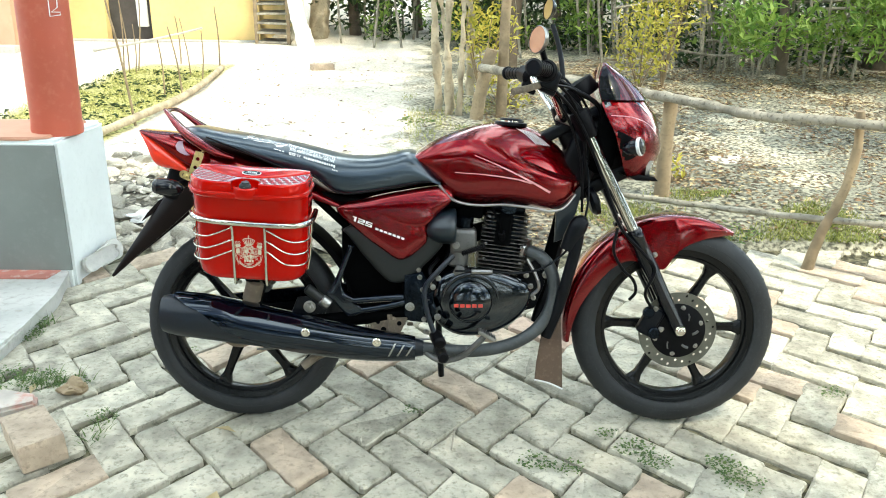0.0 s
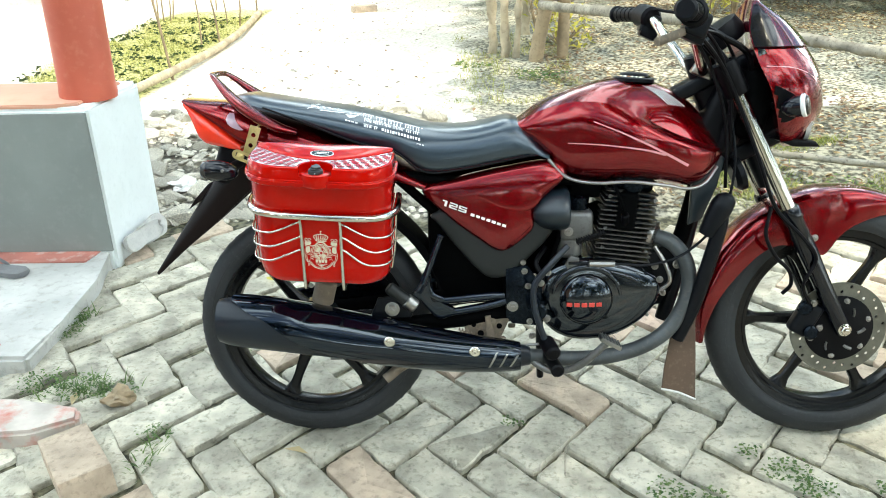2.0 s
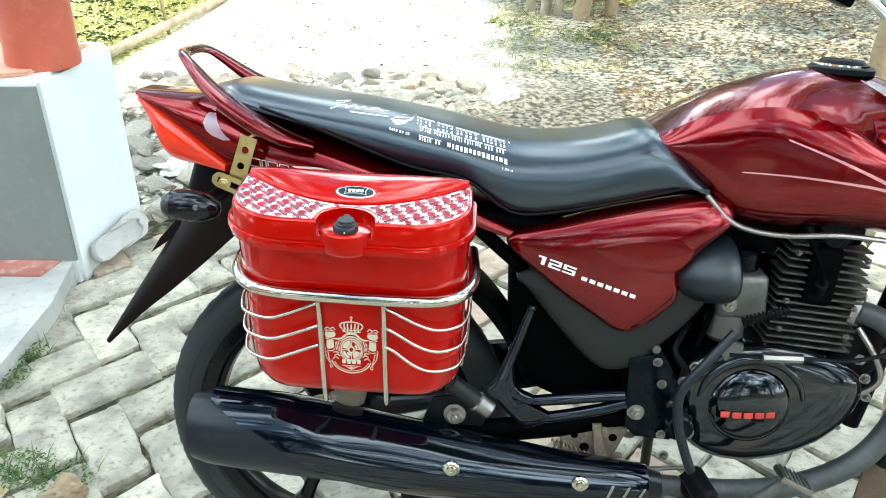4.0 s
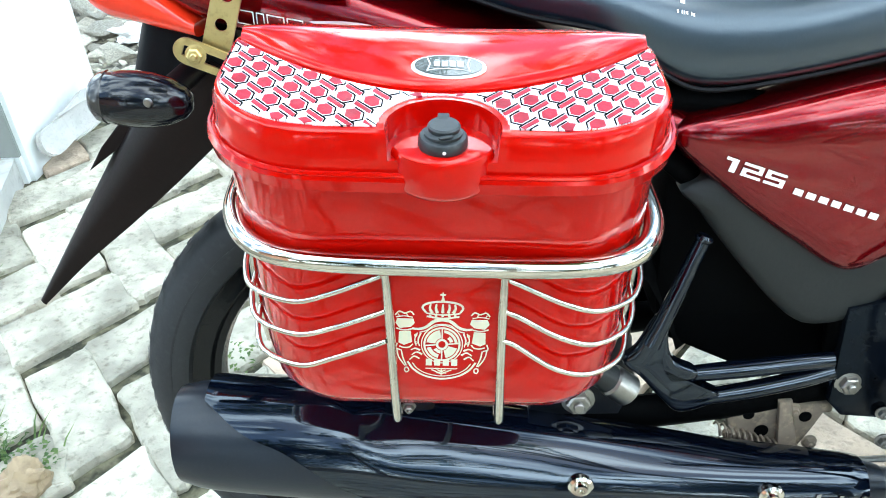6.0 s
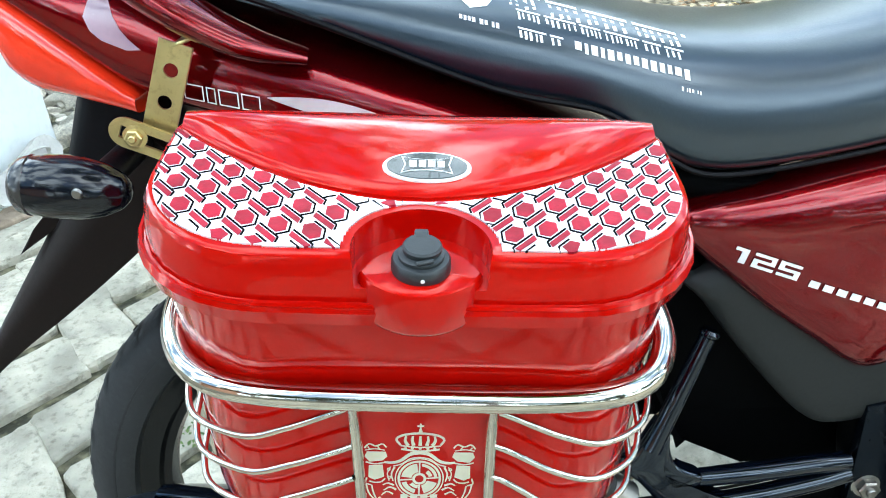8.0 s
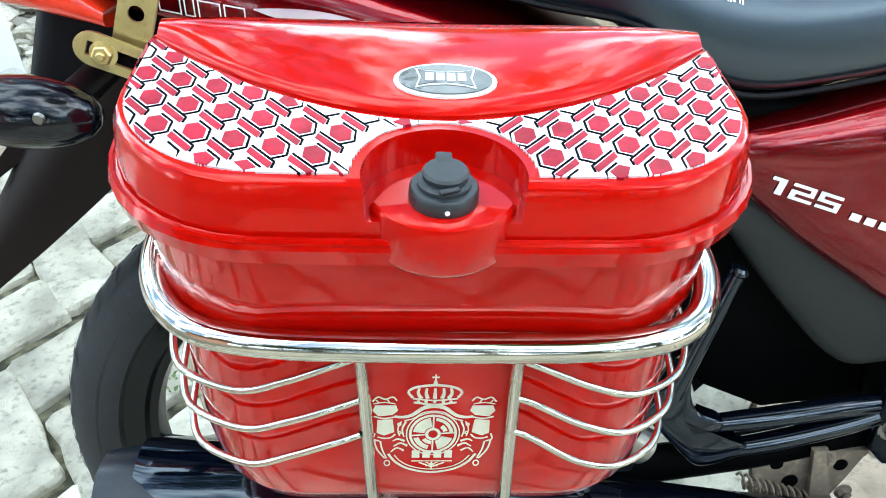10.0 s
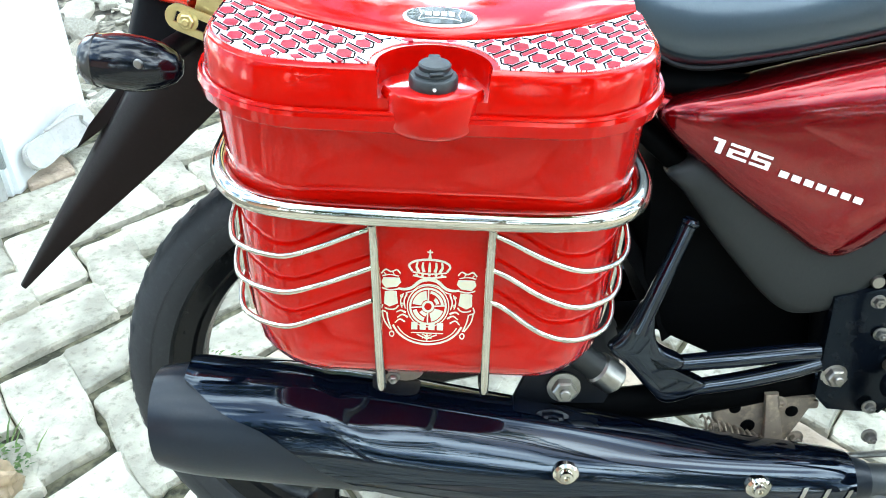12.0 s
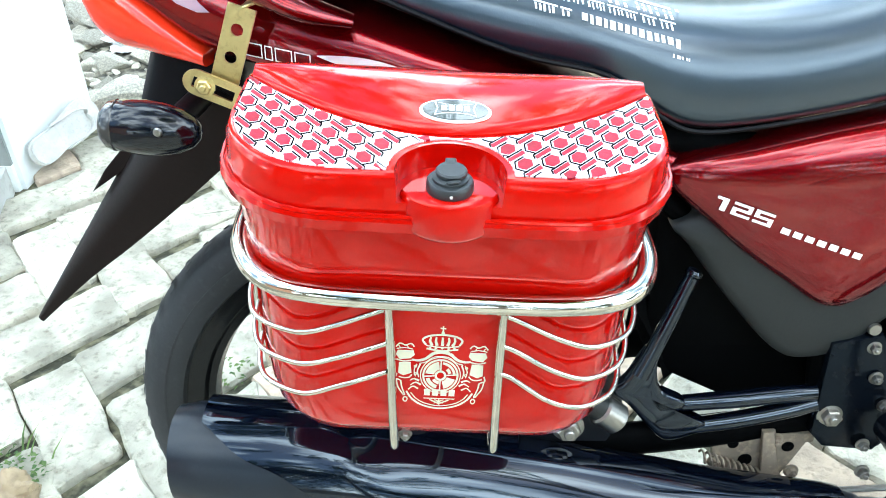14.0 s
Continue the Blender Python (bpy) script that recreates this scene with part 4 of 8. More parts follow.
def print_line(x0, z0, x1, z1, h, gap=0.0035, solidity=0.75):
    """A line of unreadable writing as small slanting bars."""
    out, x = [], x0
    while x < x1:
        w = rng.uniform(0.35, 0.8) * h * 0.8
        z = z0 + (z1 - z0) * (x - x0) / (x1 - x0)
        k = rng.uniform(0.75, 1.0)
        s = (z1 - z0) / (x1 - x0)
        out.append([(x, z), (x + w, z + s * w), (x + w, z + s * w - h * k), (x, z - h * k)])
        x += w + gap * (1 if rng.random() < solidity else 3)
    return out


def on_seat(shapes, steps=2):
    """Print cast on the seat's rounded shoulder along the camera's ray, to fit its view."""
    return decal([[(p[0], p[1] + 0.104) for p in s] for s in shapes], seat_tree, 0.0006, (0, 0.98, -0.2), -0.6, steps)


def head_line(x0, z0, x1, z1, h):
    """Writing that hangs from a head stroke, as bars."""
    out, x, s = [], x0, (z1 - z0) / (x1 - x0)
    while x < x1:
        w = h * rng.uniform(1.6, 3.2)
        e = min(x1, x + w)
        out.append([(x, z0 + s * (x - x0)), (e, z0 + s * (e - x0)), (e, z0 + s * (e - x0) - 0.16 * h), (x, z0 + s * (x - x0) - 0.16 * h)])
        q = x + 0.1 * h
        while q < e - 0.2 * h:
            b = h * rng.uniform(0.14, 0.24)
            zt, zl = z0 + s * (q - x0) - 0.26 * h, rng.uniform(0.7, 1.0) * h
            out.append([(q, zt), (q + b, zt + s * b), (q + b + 0.05 * h, zt - zl * 0.74), (q + 0.05 * h, zt - zl * 0.74)])
            q += b + h * rng.uniform(0.18, 0.36)
        x = e + h * 0.3
    return out


shapes = head_line(0.187, 0.8235, 0.321, 0.786, 0.0130)
shapes += head_line(0.193, 0.809, 0.315, 0.775, 0.0082)
shapes += head_line(0.193, 0.796, 0.225, 0.787, 0.0082) + print_line(0.233, 0.7848, 0.314, 0.762, 0.0078, 0.0022, 1.0)
shapes += print_line(0.310, 0.750, 0.324, 0.746, 0.003, 0.0008)
part("shop_print", on_seat(shapes), M["white_print"], seat, "white shop lettering on the seat, worn")
shapes = [[(0.150, 0.818), (0.168, 0.826), (0.186, 0.826), (0.180, 0.816)], [(0.154, 0.816), (0.178, 0.817), (0.172, 0.811), (0.160, 0.810)]] + print_line(0.152, 0.806, 0.178, 0.799, 0.004, 0.001)
part("wing_print", on_seat(shapes), M["white_print"], seat, "white wing mark on the seat")
shapes = along([(0.070, 0.846), (0.088, 0.848), (0.080, 0.8435), (0.072, 0.841), (0.090, 0.838), (0.146, 0.831)], 0.0018, 0.0008) + along([(0.066, 0.833), (0.084, 0.8405), (0.088, 0.835), (0.098, 0.8405), (0.102, 0.834), (0.112, 0.838), (0.116, 0.833), (0.128, 0.836), (0.140, 0.8305)], 0.0016, 0.001) + along([(0.094, 0.829), (0.148, 0.822)], 0.002, 0.0012)
part("script_print", on_seat(shapes), M["white_print"], seat, "white script flourish on the seat")

# tail cowl, grab rail, lamp, mudguard
C_TOP = [(-0.230, 0.853), (-0.19, 0.850), (-0.115, 0.842), (-0.03, 0.815), (0.08, 0.782), (0.2, 0.738), (0.33, 0.668)]
C_LOW = [(-0.230, 0.846), (-0.19, 0.822), (-0.14, 0.785), (-0.09, 0.748), (0.0, 0.722), (0.1, 0.705), (0.2, 0.680), (0.33, 0.640)]
C_WID = [(-0.230, 0.045), (-0.19, 0.062), (-0.115, 0.080), (0.0, 0.098), (0.15, 0.105), (0.33, 0.104)]


def section_loft(top_t, low_t, wid_t, x0, x1, n, k=24, p=0.55, pz=0.6, belt=0.5):
    rings = []
    for i in range(n + 1):
        x = x0 + (x1 - x0) * i / n
        top, low, w = curve(top_t, x), curve(low_t, x), curve(wid_t, x)
        zc = low + belt * (top - low)
        rings.append([Vector((x, w * math.copysign(abs(math.cos(a)) ** p, math.cos(a)), zc + (top - zc if math.sin(a) > 0 else zc - low) * math.copysign(abs(math.sin(a)) ** pz, math.sin(a)))) for a in [2 * math.pi * q / k for q in range(k)]])
    return loft(rings)


cowl_bm = section_loft(C_TOP, C_LOW, C_WID, -0.230, 0.33, 40, 32, 0.62, 0.8, 0.22)
bmesh.ops.recalc_face_normals(cowl_bm, faces=cowl_bm.faces)
cowl_tree = BVHTree.FromBMesh(cowl_bm)
cowl = part("tail_cowl", cowl_bm, M["maroon"], bike, "maroon tail cowl", sharp=60)
trim = [[(x, 0.7515 - 0.20 * (x - 0.010) + 0.0062 * math.sin(math.pi * (x - 0.008) / 0.096) * k) for x in (x0, x0 + 0.008) for k in (1, -1)] for x0 in [0.010 + 0.008 * q for q in range(11)]]
part("cowl_patch", decal([[t_[0], t_[2], t_[3], t_[1]] for t_ in trim], cowl_tree, steps=2), M["lattice"], cowl, "bright oval trim")
# this drop paints reflected sky on the cowl's side
glint = [(0.829, -0.1100, -0.1065), (0.820, -0.1180, -0.1035), (0.810, -0.1220, -0.1005), (0.800, -0.1180, -0.0950), (0.793, -0.1100, -0.0890), (0.786, -0.0920, -0.0810)]
part("cowl_flash", decal([[(a[1], a[0]), (a[2], a[0]), (b[2], b[0]), (b[1], b[0])] for a, b in zip(glint, glint[1:])], cowl_tree, steps=2), M["glint"], cowl, "pale lilac drop-shaped highlight painted on the cowl")
marks = []
for x0, w in ((-0.052, 0.014), (-0.035, 0.006), (-0.026, 0.014), (-0.009, 0.013)):
    z0 = 0.7625 - 0.19 * (x0 + 0.052)
    c_ = [(x0, z0), (x0 + w, z0 - 0.19 * w), (x0 + w, z0 - 0.19 * w - 0.011), (x0, z0 - 0.011)]
    for (ax, az), (bx, bz) in zip(c_, c_[1:] + c_[:1]):
        u = Vector((bx - ax, bz - az)).normalized() * 0.0005
        marks.append([(ax - u.x - u.y, az - u.y + u.x), (bx + u.x - u.y, bz + u.y + u.x), (bx + u.x + u.y, bz + u.y - u.x), (ax - u.x + u.y, az - u.y - u.x)])
part("cowl_mark", decal(marks, cowl_tree), M["white_print"], cowl, "thin white outlined bars")
L_TOP = [(-0.226, 0.848), (-0.19, 0.830), (-0.14, 0.793), (-0.092, 0.754)]
L_LOW = [(-0.224, 0.836), (-0.207, 0.800), (-0.190, 0.757), (-0.14, 0.742), (-0.092, 0.735)]
part("tail_lamp", section_loft(L_TOP, L_LOW, [(-0.224, 0.048), (-0.19, 0.068), (-0.14, 0.080), (-0.092, 0.088)], -0.226, -0.092, 16), M["lens_red"], bike, "orange-red tail lamp lens", sharp=60)
g = [(0.043, -0.104, 0.782), (0.002, -0.110, 0.795), (-0.037, -0.111, 0.816), (-0.072, -0.105, 0.839), (-0.104, -0.090, 0.864), (-0.129, -0.072, 0.887), (-0.146, -0.055, 0.902), (-0.152, -0.030, 0.906), (-0.153, 0.0, 0.907)]
g = g + [(p[0], -p[1], p[2]) for p in g[-2::-1]]
thick = [0.0135, 0.0265, 0.0315, 0.0295, 0.0225, 0.0165, 0.0120, 0.0090, 0.0080]
part("grab_rail", tube(g, thick + thick[-2::-1], 16, 7, flat=0.42, up=(0, 1, 0)), M["maroon"], bike, "maroon grab rail", sharp=70)
# rear mudguard: a long tapering blade
rings = []
for t in [k / 20 for k in range(21)]:
    w = curve([(0, 0.070), (0.3, 0.050), (0.65, 0.028), (1, 0.006)], t)
    th = curve([(0, 0.075), (0.33, 0.054), (0.55, 0.038), (0.75, 0.022), (1, 0.006)], t)
    nx = Vector((0.76, 0, -0.65))
    outer = Vector((-0.125, 0, 0.742)).lerp(Vector((-0.349, 0, 0.431)), t)
    top = outer + nx * (0.35 * th)
    prof = [(-1, 1.0), (-1, 0.3), (-0.75, -0.15), (-0.3, -0.35), (0.3, -0.35), (0.75, -0.15), (1, 0.3), (1, 1.0), (0.86, 1.0), (0.84, 0.4), (0.5, 0.1), (-0.5, 0.1), (-0.84, 0.4), (-0.86, 1.0)]
    rings.append([top + Vector((0, w * u, 0)) + nx * (th * v) for u, v in prof])
guard = part("rear_mudguard", loft(rings), M["mudguard"], bike, "long dark plastic rear mudguard", sharp=45)
part("mudguard_fin", slab_xz([(-0.168, 0.668), (-0.196, 0.652), (-0.228, 0.618), (-0.247, 0.592), (-0.205, 0.620), (-0.170, 0.640)], -0.022, -0.010, 0.002), M["mudguard"], guard)
part("lamp_bracket", block((0.09, 0.12, 0.10), pose(-0.12, 0, 0.70, 0, 20, 0), 0.02, 3), M["black_plastic"], bike)
for s in (-1, 1):
    c = Vector((-0.122, 0.152 * s, 0.706))
    q = Matrix.Translation(c) @ Matrix.Rotation(radians(-90), 4, "Y") @ Matrix.Rotation(radians(6), 4, "Y")
    ind = part("rear_indicator", lathe([(0, -0.041), (0.006, -0.040), (0.0125, -0.035), (0.0185, -0.024), (0.0222, -0.009), (0.0232, 0.004), (0.0226, 0.016), (0.0210, 0.029), (0.0198, 0.031)], 32, q), M["black_shiny"], bike, "glossy black indicator with a dark lens")
    part("indicator_lens", lathe([(0.0212, 0.0275), (0.0218, 0.0285), (0.0200, 0.0350), (0.0150, 0.0400), (0.008, 0.0405), (0, 0.0410)], 28, q), M["lens_darkened"], ind, "dark clear lens")
    part("indicator_stalk", cyl(c + Vector((0.015, -0.015 * s, 0)), (-0.10, 0.05 * s, 0.71), 0.011, 14, 0.002), M["black_plastic"], ind)
    part("indicator_screw", lathe([(0, 0), (0.004, 0), (0.003, 0.002), (0, 0.002)], 12, Matrix.Translation(c + Vector((0.012, 0.0225 * s, 0.004))) @ Matrix.Rotation(radians(-90 * s), 4, "X")), M["steel"], ind)

# side panels and grey lower panels
def lean_in(bm):
    """The upper part of a side panel leans in, tilted until it mirrors open sky."""
    for v in bm.verts:
        d = max(0.0, v.co.z - 0.650 - 0.07 * (v.co.x - 0.318))
        v.co.y -= math.copysign(min(0.06, 0.38 * d), v.co.y)
    return bm


SIDE = [(0.318, 0.648), (0.40, 0.673), (0.50, 0.694), (0.612, 0.708), (0.640, 0.678), (0.60, 0.636), (0.572, 0.605), (0.570, 0.572), (0.560, 0.545), (0.498, 0.503), (0.44, 0.535), (0.372, 0.588)]
GREY = [(0.340, 0.590), (0.352, 0.565), (0.403, 0.499), (0.450, 0.448), (0.480, 0.436), (0.520, 0.446), (0.560, 0.486), (0.605, 0.535), (0.618, 0.575), (0.56, 0.60), (0.44, 0.62)]
for s in (-1, 1):
    bm = lean_in(pillow(SIDE, 0.098 * s, 0.020, s, 0.03, 9, (0.475, 0.612)))
    bmesh.ops.recalc_face_normals(bm, faces=bm.faces)
    tree = BVHTree.FromBMesh(bm)
    pan = part("side_panel", bm, M["maroon"], bike, "maroon side panel with white model number", sharp=60)
    part("lower_panel", pillow(GREY, 0.088 * s, 0.016, s, 0.03, 4), M["grey_plastic"], bike, "matt dark grey lower side panel", sharp=60)
    if s < 0:
        sculpt = [(0.43, 0.640), (0.50, 0.655), (0.57, 0.655), (0.585, 0.625), (0.555, 0.600), (0.50, 0.602), (0.455, 0.622)]
        part("panel_sculpt", lean_in(pillow(sculpt, -0.114, 0.0045, -1, 0.004, 4)), M["maroon"], pan, sharp=70)
        slope = Vector((math.cos(radians(20)), -math.sin(radians(20))))
        rise = Vector((0.0035, 0.0125))

        def glyph(u, quads):
            o = Vector((0.357, 0.617)) + slope * u
            return [[tuple(o + slope * (a * 0.019) + rise * b) for a, b in q] for q in quads]

        one = [[(0.25, 0.78), (0.25, 1), (0.85, 1), (0.85, 0.78)], [(0.55, 0), (0.55, 0.8), (0.85, 0.8), (0.85, 0)]]
        two = [[(0, 0.80), (0, 1), (1, 1), (1, 0.80)], [(0.78, 0.58), (0.78, 0.82), (1, 0.82), (1, 0.58)], [(0, 0.40), (0, 0.60), (1, 0.60), (1, 0.40)], [(0, 0.18), (0, 0.42), (0.24, 0.42), (0.24, 0.18)], [(0, 0), (0, 0.2), (1, 0.2), (1, 0)]]
        five = [[(0, 0.80), (0, 1), (1, 1), (1, 0.80)], [(0, 0.58), (0, 0.82), (0.24, 0.82), (0.24, 0.58)], [(0, 0.40), (0, 0.60), (1, 0.60), (1, 0.40)], [(0.76, 0.18), (0.76, 0.42), (1, 0.42), (1, 0.18)], [(0, 0), (0, 0.2), (1, 0.2), (1, 0)]]
        for u, quads in ((0.0, one), (0.0215, two), (0.0435, five)):
            part("figure", decal(glyph(u, quads), tree, 0.0012, steps=1), M["white_print"], pan, "white figure of the number 125")
        for k in range(7):
            o = Vector((0.357, 0.6155)) + slope * (0.073 + 0.0125 * k)
            part("lettering_bar", decal([[tuple(o + slope * (a * 0.0088) + rise * (b * 0.46)) for a, b in ((0, 0), (0, 1), (1, 1), (1, 0))]], tree, 0.0012, steps=1), M["white_print"], pan, "small white lettering bar")
for s in (-1, 1):
    part("panel_screw", lathe([(0, 0), (0.007, 0), (0.006, 0.003), (0, 0.003)], 14, Matrix.Translation((0.545, 0.102 * s, 0.475)) @ Matrix.Rotation(radians(-90 * s), 4, "X")), M["steel"], bike)

# frame tubes, swing arm, shocks
frame_tubes = part("frame", tube([(1.00, 0, 0.80), (0.985, 0, 0.72), (0.95, 0, 0.56), (0.92, 0, 0.42), (0.89, 0, 0.30)], 0.018, 14, 6), M["black_satin"], bike, "black tubular frame")
for s in (-1, 1):
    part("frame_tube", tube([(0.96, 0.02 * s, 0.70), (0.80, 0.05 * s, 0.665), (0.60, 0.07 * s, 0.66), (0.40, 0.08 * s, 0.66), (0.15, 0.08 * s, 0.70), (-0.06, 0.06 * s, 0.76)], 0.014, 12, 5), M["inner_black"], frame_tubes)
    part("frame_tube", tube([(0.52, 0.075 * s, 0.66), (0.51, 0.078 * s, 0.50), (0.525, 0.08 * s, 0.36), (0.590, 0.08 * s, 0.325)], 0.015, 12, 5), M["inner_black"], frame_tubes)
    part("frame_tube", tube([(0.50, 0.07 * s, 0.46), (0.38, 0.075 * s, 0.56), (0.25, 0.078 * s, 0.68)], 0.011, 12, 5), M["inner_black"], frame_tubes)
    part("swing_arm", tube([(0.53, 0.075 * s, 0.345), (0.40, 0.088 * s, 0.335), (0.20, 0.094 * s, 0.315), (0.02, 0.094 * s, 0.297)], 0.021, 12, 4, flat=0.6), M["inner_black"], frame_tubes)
    top, low = Vector((0.135, 0.112 * s, 0.60)), Vector((0.075, 0.112 * s, 0.375))
    sh = part("shock_absorber", cyl(low, top, 0.012, 14, 0.002), M["engine_black"], bike, "black rear shock absorber")
    pts = []
    for k in range(9 * 10 + 1):
        t = 0.28 + 0.68 * k / 90
        a = 2 * math.pi * k / 10
        p = low.lerp(top, t)
        pts.append(p + Vector((math.cos(a), math.sin(a), 0)) * 0.026)
    part("spring", tube(pts, 0.005, 8, 1, smooth=False), M["inner_black"], sh)
    part("shock_body", cyl(low.lerp(top, 0.04), low.lerp(top, 0.30), 0.025, 18, 0.006), M["dirt_metal"], sh)
    part("shock_eye", cyl(low + Vector((0, -0.016, 0)), low + Vector((0, 0.016, 0)), 0.018, 18, 0.003), M["alloy"], sh)
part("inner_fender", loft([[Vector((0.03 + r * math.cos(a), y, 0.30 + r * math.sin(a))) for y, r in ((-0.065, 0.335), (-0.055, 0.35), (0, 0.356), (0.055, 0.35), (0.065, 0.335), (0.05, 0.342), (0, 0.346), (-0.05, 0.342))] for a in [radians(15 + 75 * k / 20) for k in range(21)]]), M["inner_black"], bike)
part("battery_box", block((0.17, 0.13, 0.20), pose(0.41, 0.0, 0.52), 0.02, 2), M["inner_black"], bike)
# black plate added so the gap behind the hanger reads dark
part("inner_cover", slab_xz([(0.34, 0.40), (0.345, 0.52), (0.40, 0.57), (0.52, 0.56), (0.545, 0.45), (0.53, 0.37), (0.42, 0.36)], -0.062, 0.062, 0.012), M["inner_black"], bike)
# made-up block darkens the gap between tank and fairing
part("steering_shroud", block((0.10, 0.13, 0.20), pose(1.005, 0, 0.80, 0, 24, 0), 0.03, 3), M["black_plastic"], bike)
part("cable_sleeve", tube([(0.93, -0.10, 0.96), (0.985, -0.085, 0.90), (1.01, -0.07, 0.82), (0.985, -0.06, 0.72)], 0.012, 10, 5), M["black_plastic"], bike)
part("cable_sleeve", tube([(0.90, -0.15, 1.00), (0.96, -0.11, 0.97), (1.03, -0.07, 0.93), (1.05, -0.05, 0.86)], 0.007, 8, 5), M["black_plastic"], bike)
part("chain_case", slab_xz([(-0.05, 0.30), (-0.03, 0.35), (0.10, 0.365), (0.45, 0.40), (0.52, 0.37), (0.50, 0.32), (0.10, 0.25), (-0.03, 0.255)], 0.105, 0.125, 0.006), M["engine_black"], bike)
part("drum_cover", lathe([(0, 0.045), (0.062, 0.045), (0.062, 0.066), (0.052, 0.075), (0.024, 0.080), (0, 0.080)], 40, Matrix.Translation(REAR) @ ALONG_Y), M["dirt_metal"], bike, "dusty cast brake drum cover")
part("brake_rod", tube([(0.09, -0.112, 0.245), (0.30, -0.115, 0.26), (0.62, -0.12, 0.285)], 0.0035, 8, 3), M["steel"], bike)

# pillion footrest hanger with gusset and bolts
hanger = part("footrest_hanger", tube([(0.314, -0.116, 0.430), (0.325, -0.113, 0.456), (0.342, -0.108, 0.500), (0.356, -0.104, 0.537)], [0.010, 0.0085, 0.008, 0.0075], 12, 4), M["shield"], bike, "glossy black pillion footrest hanger")
part("hanger_cap", cyl((0.356, -0.104, 0.537), (0.3585, -0.1035, 0.5435), 0.009, 14, 0.003), M["shield"], hanger)
webbing = [(0.288, 0.408), (0.302, 0.425), (0.318, 0.458), (0.329, 0.458), (0.332, 0.428), (0.341, 0.408), (0.364, 0.395), (0.364, 0.384), (0.350, 0.377), (0.354, 0.366), (0.388, 0.367), (0.386, 0.354), (0.352, 0.342), (0.332, 0.358), (0.306, 0.390)]
part("gusset", pillow(webbing, -0.108, 0.010, -1, 0.006, 4, (0.326, 0.402)), M["shield"], hanger, sharp=60)
part("hanger_rod", tube([(0.326, -0.106, 0.383), (0.350, -0.107, 0.386), (0.41, -0.106, 0.391), (0.470, -0.102, 0.395), (0.502, -0.100, 0.396)], [0.003, 0.0085, 0.0095, 0.0095, 0.009], 14, 4), M["shield"], hanger)
part("hanger_rod", tube([(0.340, -0.106, 0.353), (0.366, -0.108, 0.357), (0.42, -0.106, 0.364), (0.475, -0.102, 0.374), (0.505, -0.100, 0.382)], [0.003, 0.0085, 0.0095, 0.0095, 0.009], 14, 4), M["shield"], hanger)
part("hanger_eye", cyl((0.521, -0.085, 0.370), (0.521, -0.104, 0.370), 0.0175, 18, 0.003), M["black_gloss"], hanger)
part("hanger_nut", hexnut((0.521, -0.104, 0.370), (0, -1, 0), 0.0105, 0.010), M["steel"], hanger, "bright hexagon nut")
peg = part("pillion_peg", cyl((0.235, -0.128, 0.428), (0.282, -0.122, 0.388), 0.0145, 18, 0.004), M["grey_plastic"], bike, "folded grey rubber pillion peg")
part("peg_clamp", cyl((0.274, -0.123, 0.395), (0.296, -0.120, 0.376), 0.0168, 18, 0.003), M["steel"], peg)
part("mount_nut", hexnut((0.243, -0.128, 0.374), (0, -1, 0), 0.0125, 0.012), M["steel"], bike, "bright muffler mounting nut")
part("mount_plate", slab_xz([(0.19, 0.352), (0.21, 0.400), (0.26, 0.406), (0.30, 0.385), (0.285, 0.352)], -0.126, -0.118, 0.003), M["black_satin"], bike)
bracket = part("stand_bracket", slab_xz([(0.405, 0.335), (0.415, 0.27), (0.44, 0.235), (0.475, 0.25), (0.498, 0.30), (0.515, 0.335)], -0.094, -0.082, 0.004), M["dirt_metal"], bike, "dusty stand bracket")
part("link_arm", slab_xz([(0.456, 0.345), (0.470, 0.346), (0.478, 0.29), (0.50, 0.262), (0.478, 0.255), (0.462, 0.285)], -0.104, -0.096, 0.003), M["dirt_metal"], bike)
# black discs on the face paint the dark of the holes
for x, z, r in ((0.430, 0.322, 0.0062), (0.446, 0.300, 0.0078), (0.432, 0.276, 0.0055), (0.490, 0.318, 0.0068), (0.451, 0.258, 0.0060)):
    part("bracket_hole", cyl((x, -0.0950, z), (x, -0.0925, z), r, 14, 0.0004), M["inner_black"], bracket)
for x, z in ((0.412, 0.300), (0.498, 0.286), (0.474, 0.330)):
    part("bracket_bolt", hexnut((x, -0.096, z), (0, -1, 0), 0.0062, 0.007), M["dirt_metal"], bracket)
coil = [(0.395 + 0.085 * k / 84, -0.100 + 0.007 * math.cos(k * 0.9), 0.310 - 0.035 * k / 84 + 0.007 * math.sin(k * 0.9)) for k in range(85)]
part("stand_spring", tube(coil, 0.0014, 6, 1, smooth=False), M["dirt_metal"], bike, "dusty return spring of the stand")
for k in range(11):
    p = Vector((0.30 + 0.022 * k, -0.070, 0.322 - 0.0012 * k))
    part("chain_link", block((0.018, 0.006, 0.011), Matrix.Translation(p), 0.004, 2), M["dirt_metal"], bike)
part("centre_stand", tube([(0.47, -0.09, 0.27), (0.40, -0.10, 0.25), (0.28, -0.11, 0.235), (0.22, -0.13, 0.20)], 0.012, 10, 4), M["dirt_metal"], bike)
part("link_bolt", hexnut((0.468, -0.102, 0.272), (0, -1, 0), 0.009, 0.009), M["dirt_metal"], bike)
part("side_stand", tube([(0.60, 0.11, 0.30), (0.605, 0.17, 0.17), (0.612, 0.225, 0.052)], 0.010, 10, 4), M["black_satin"], bike, "black side stand")

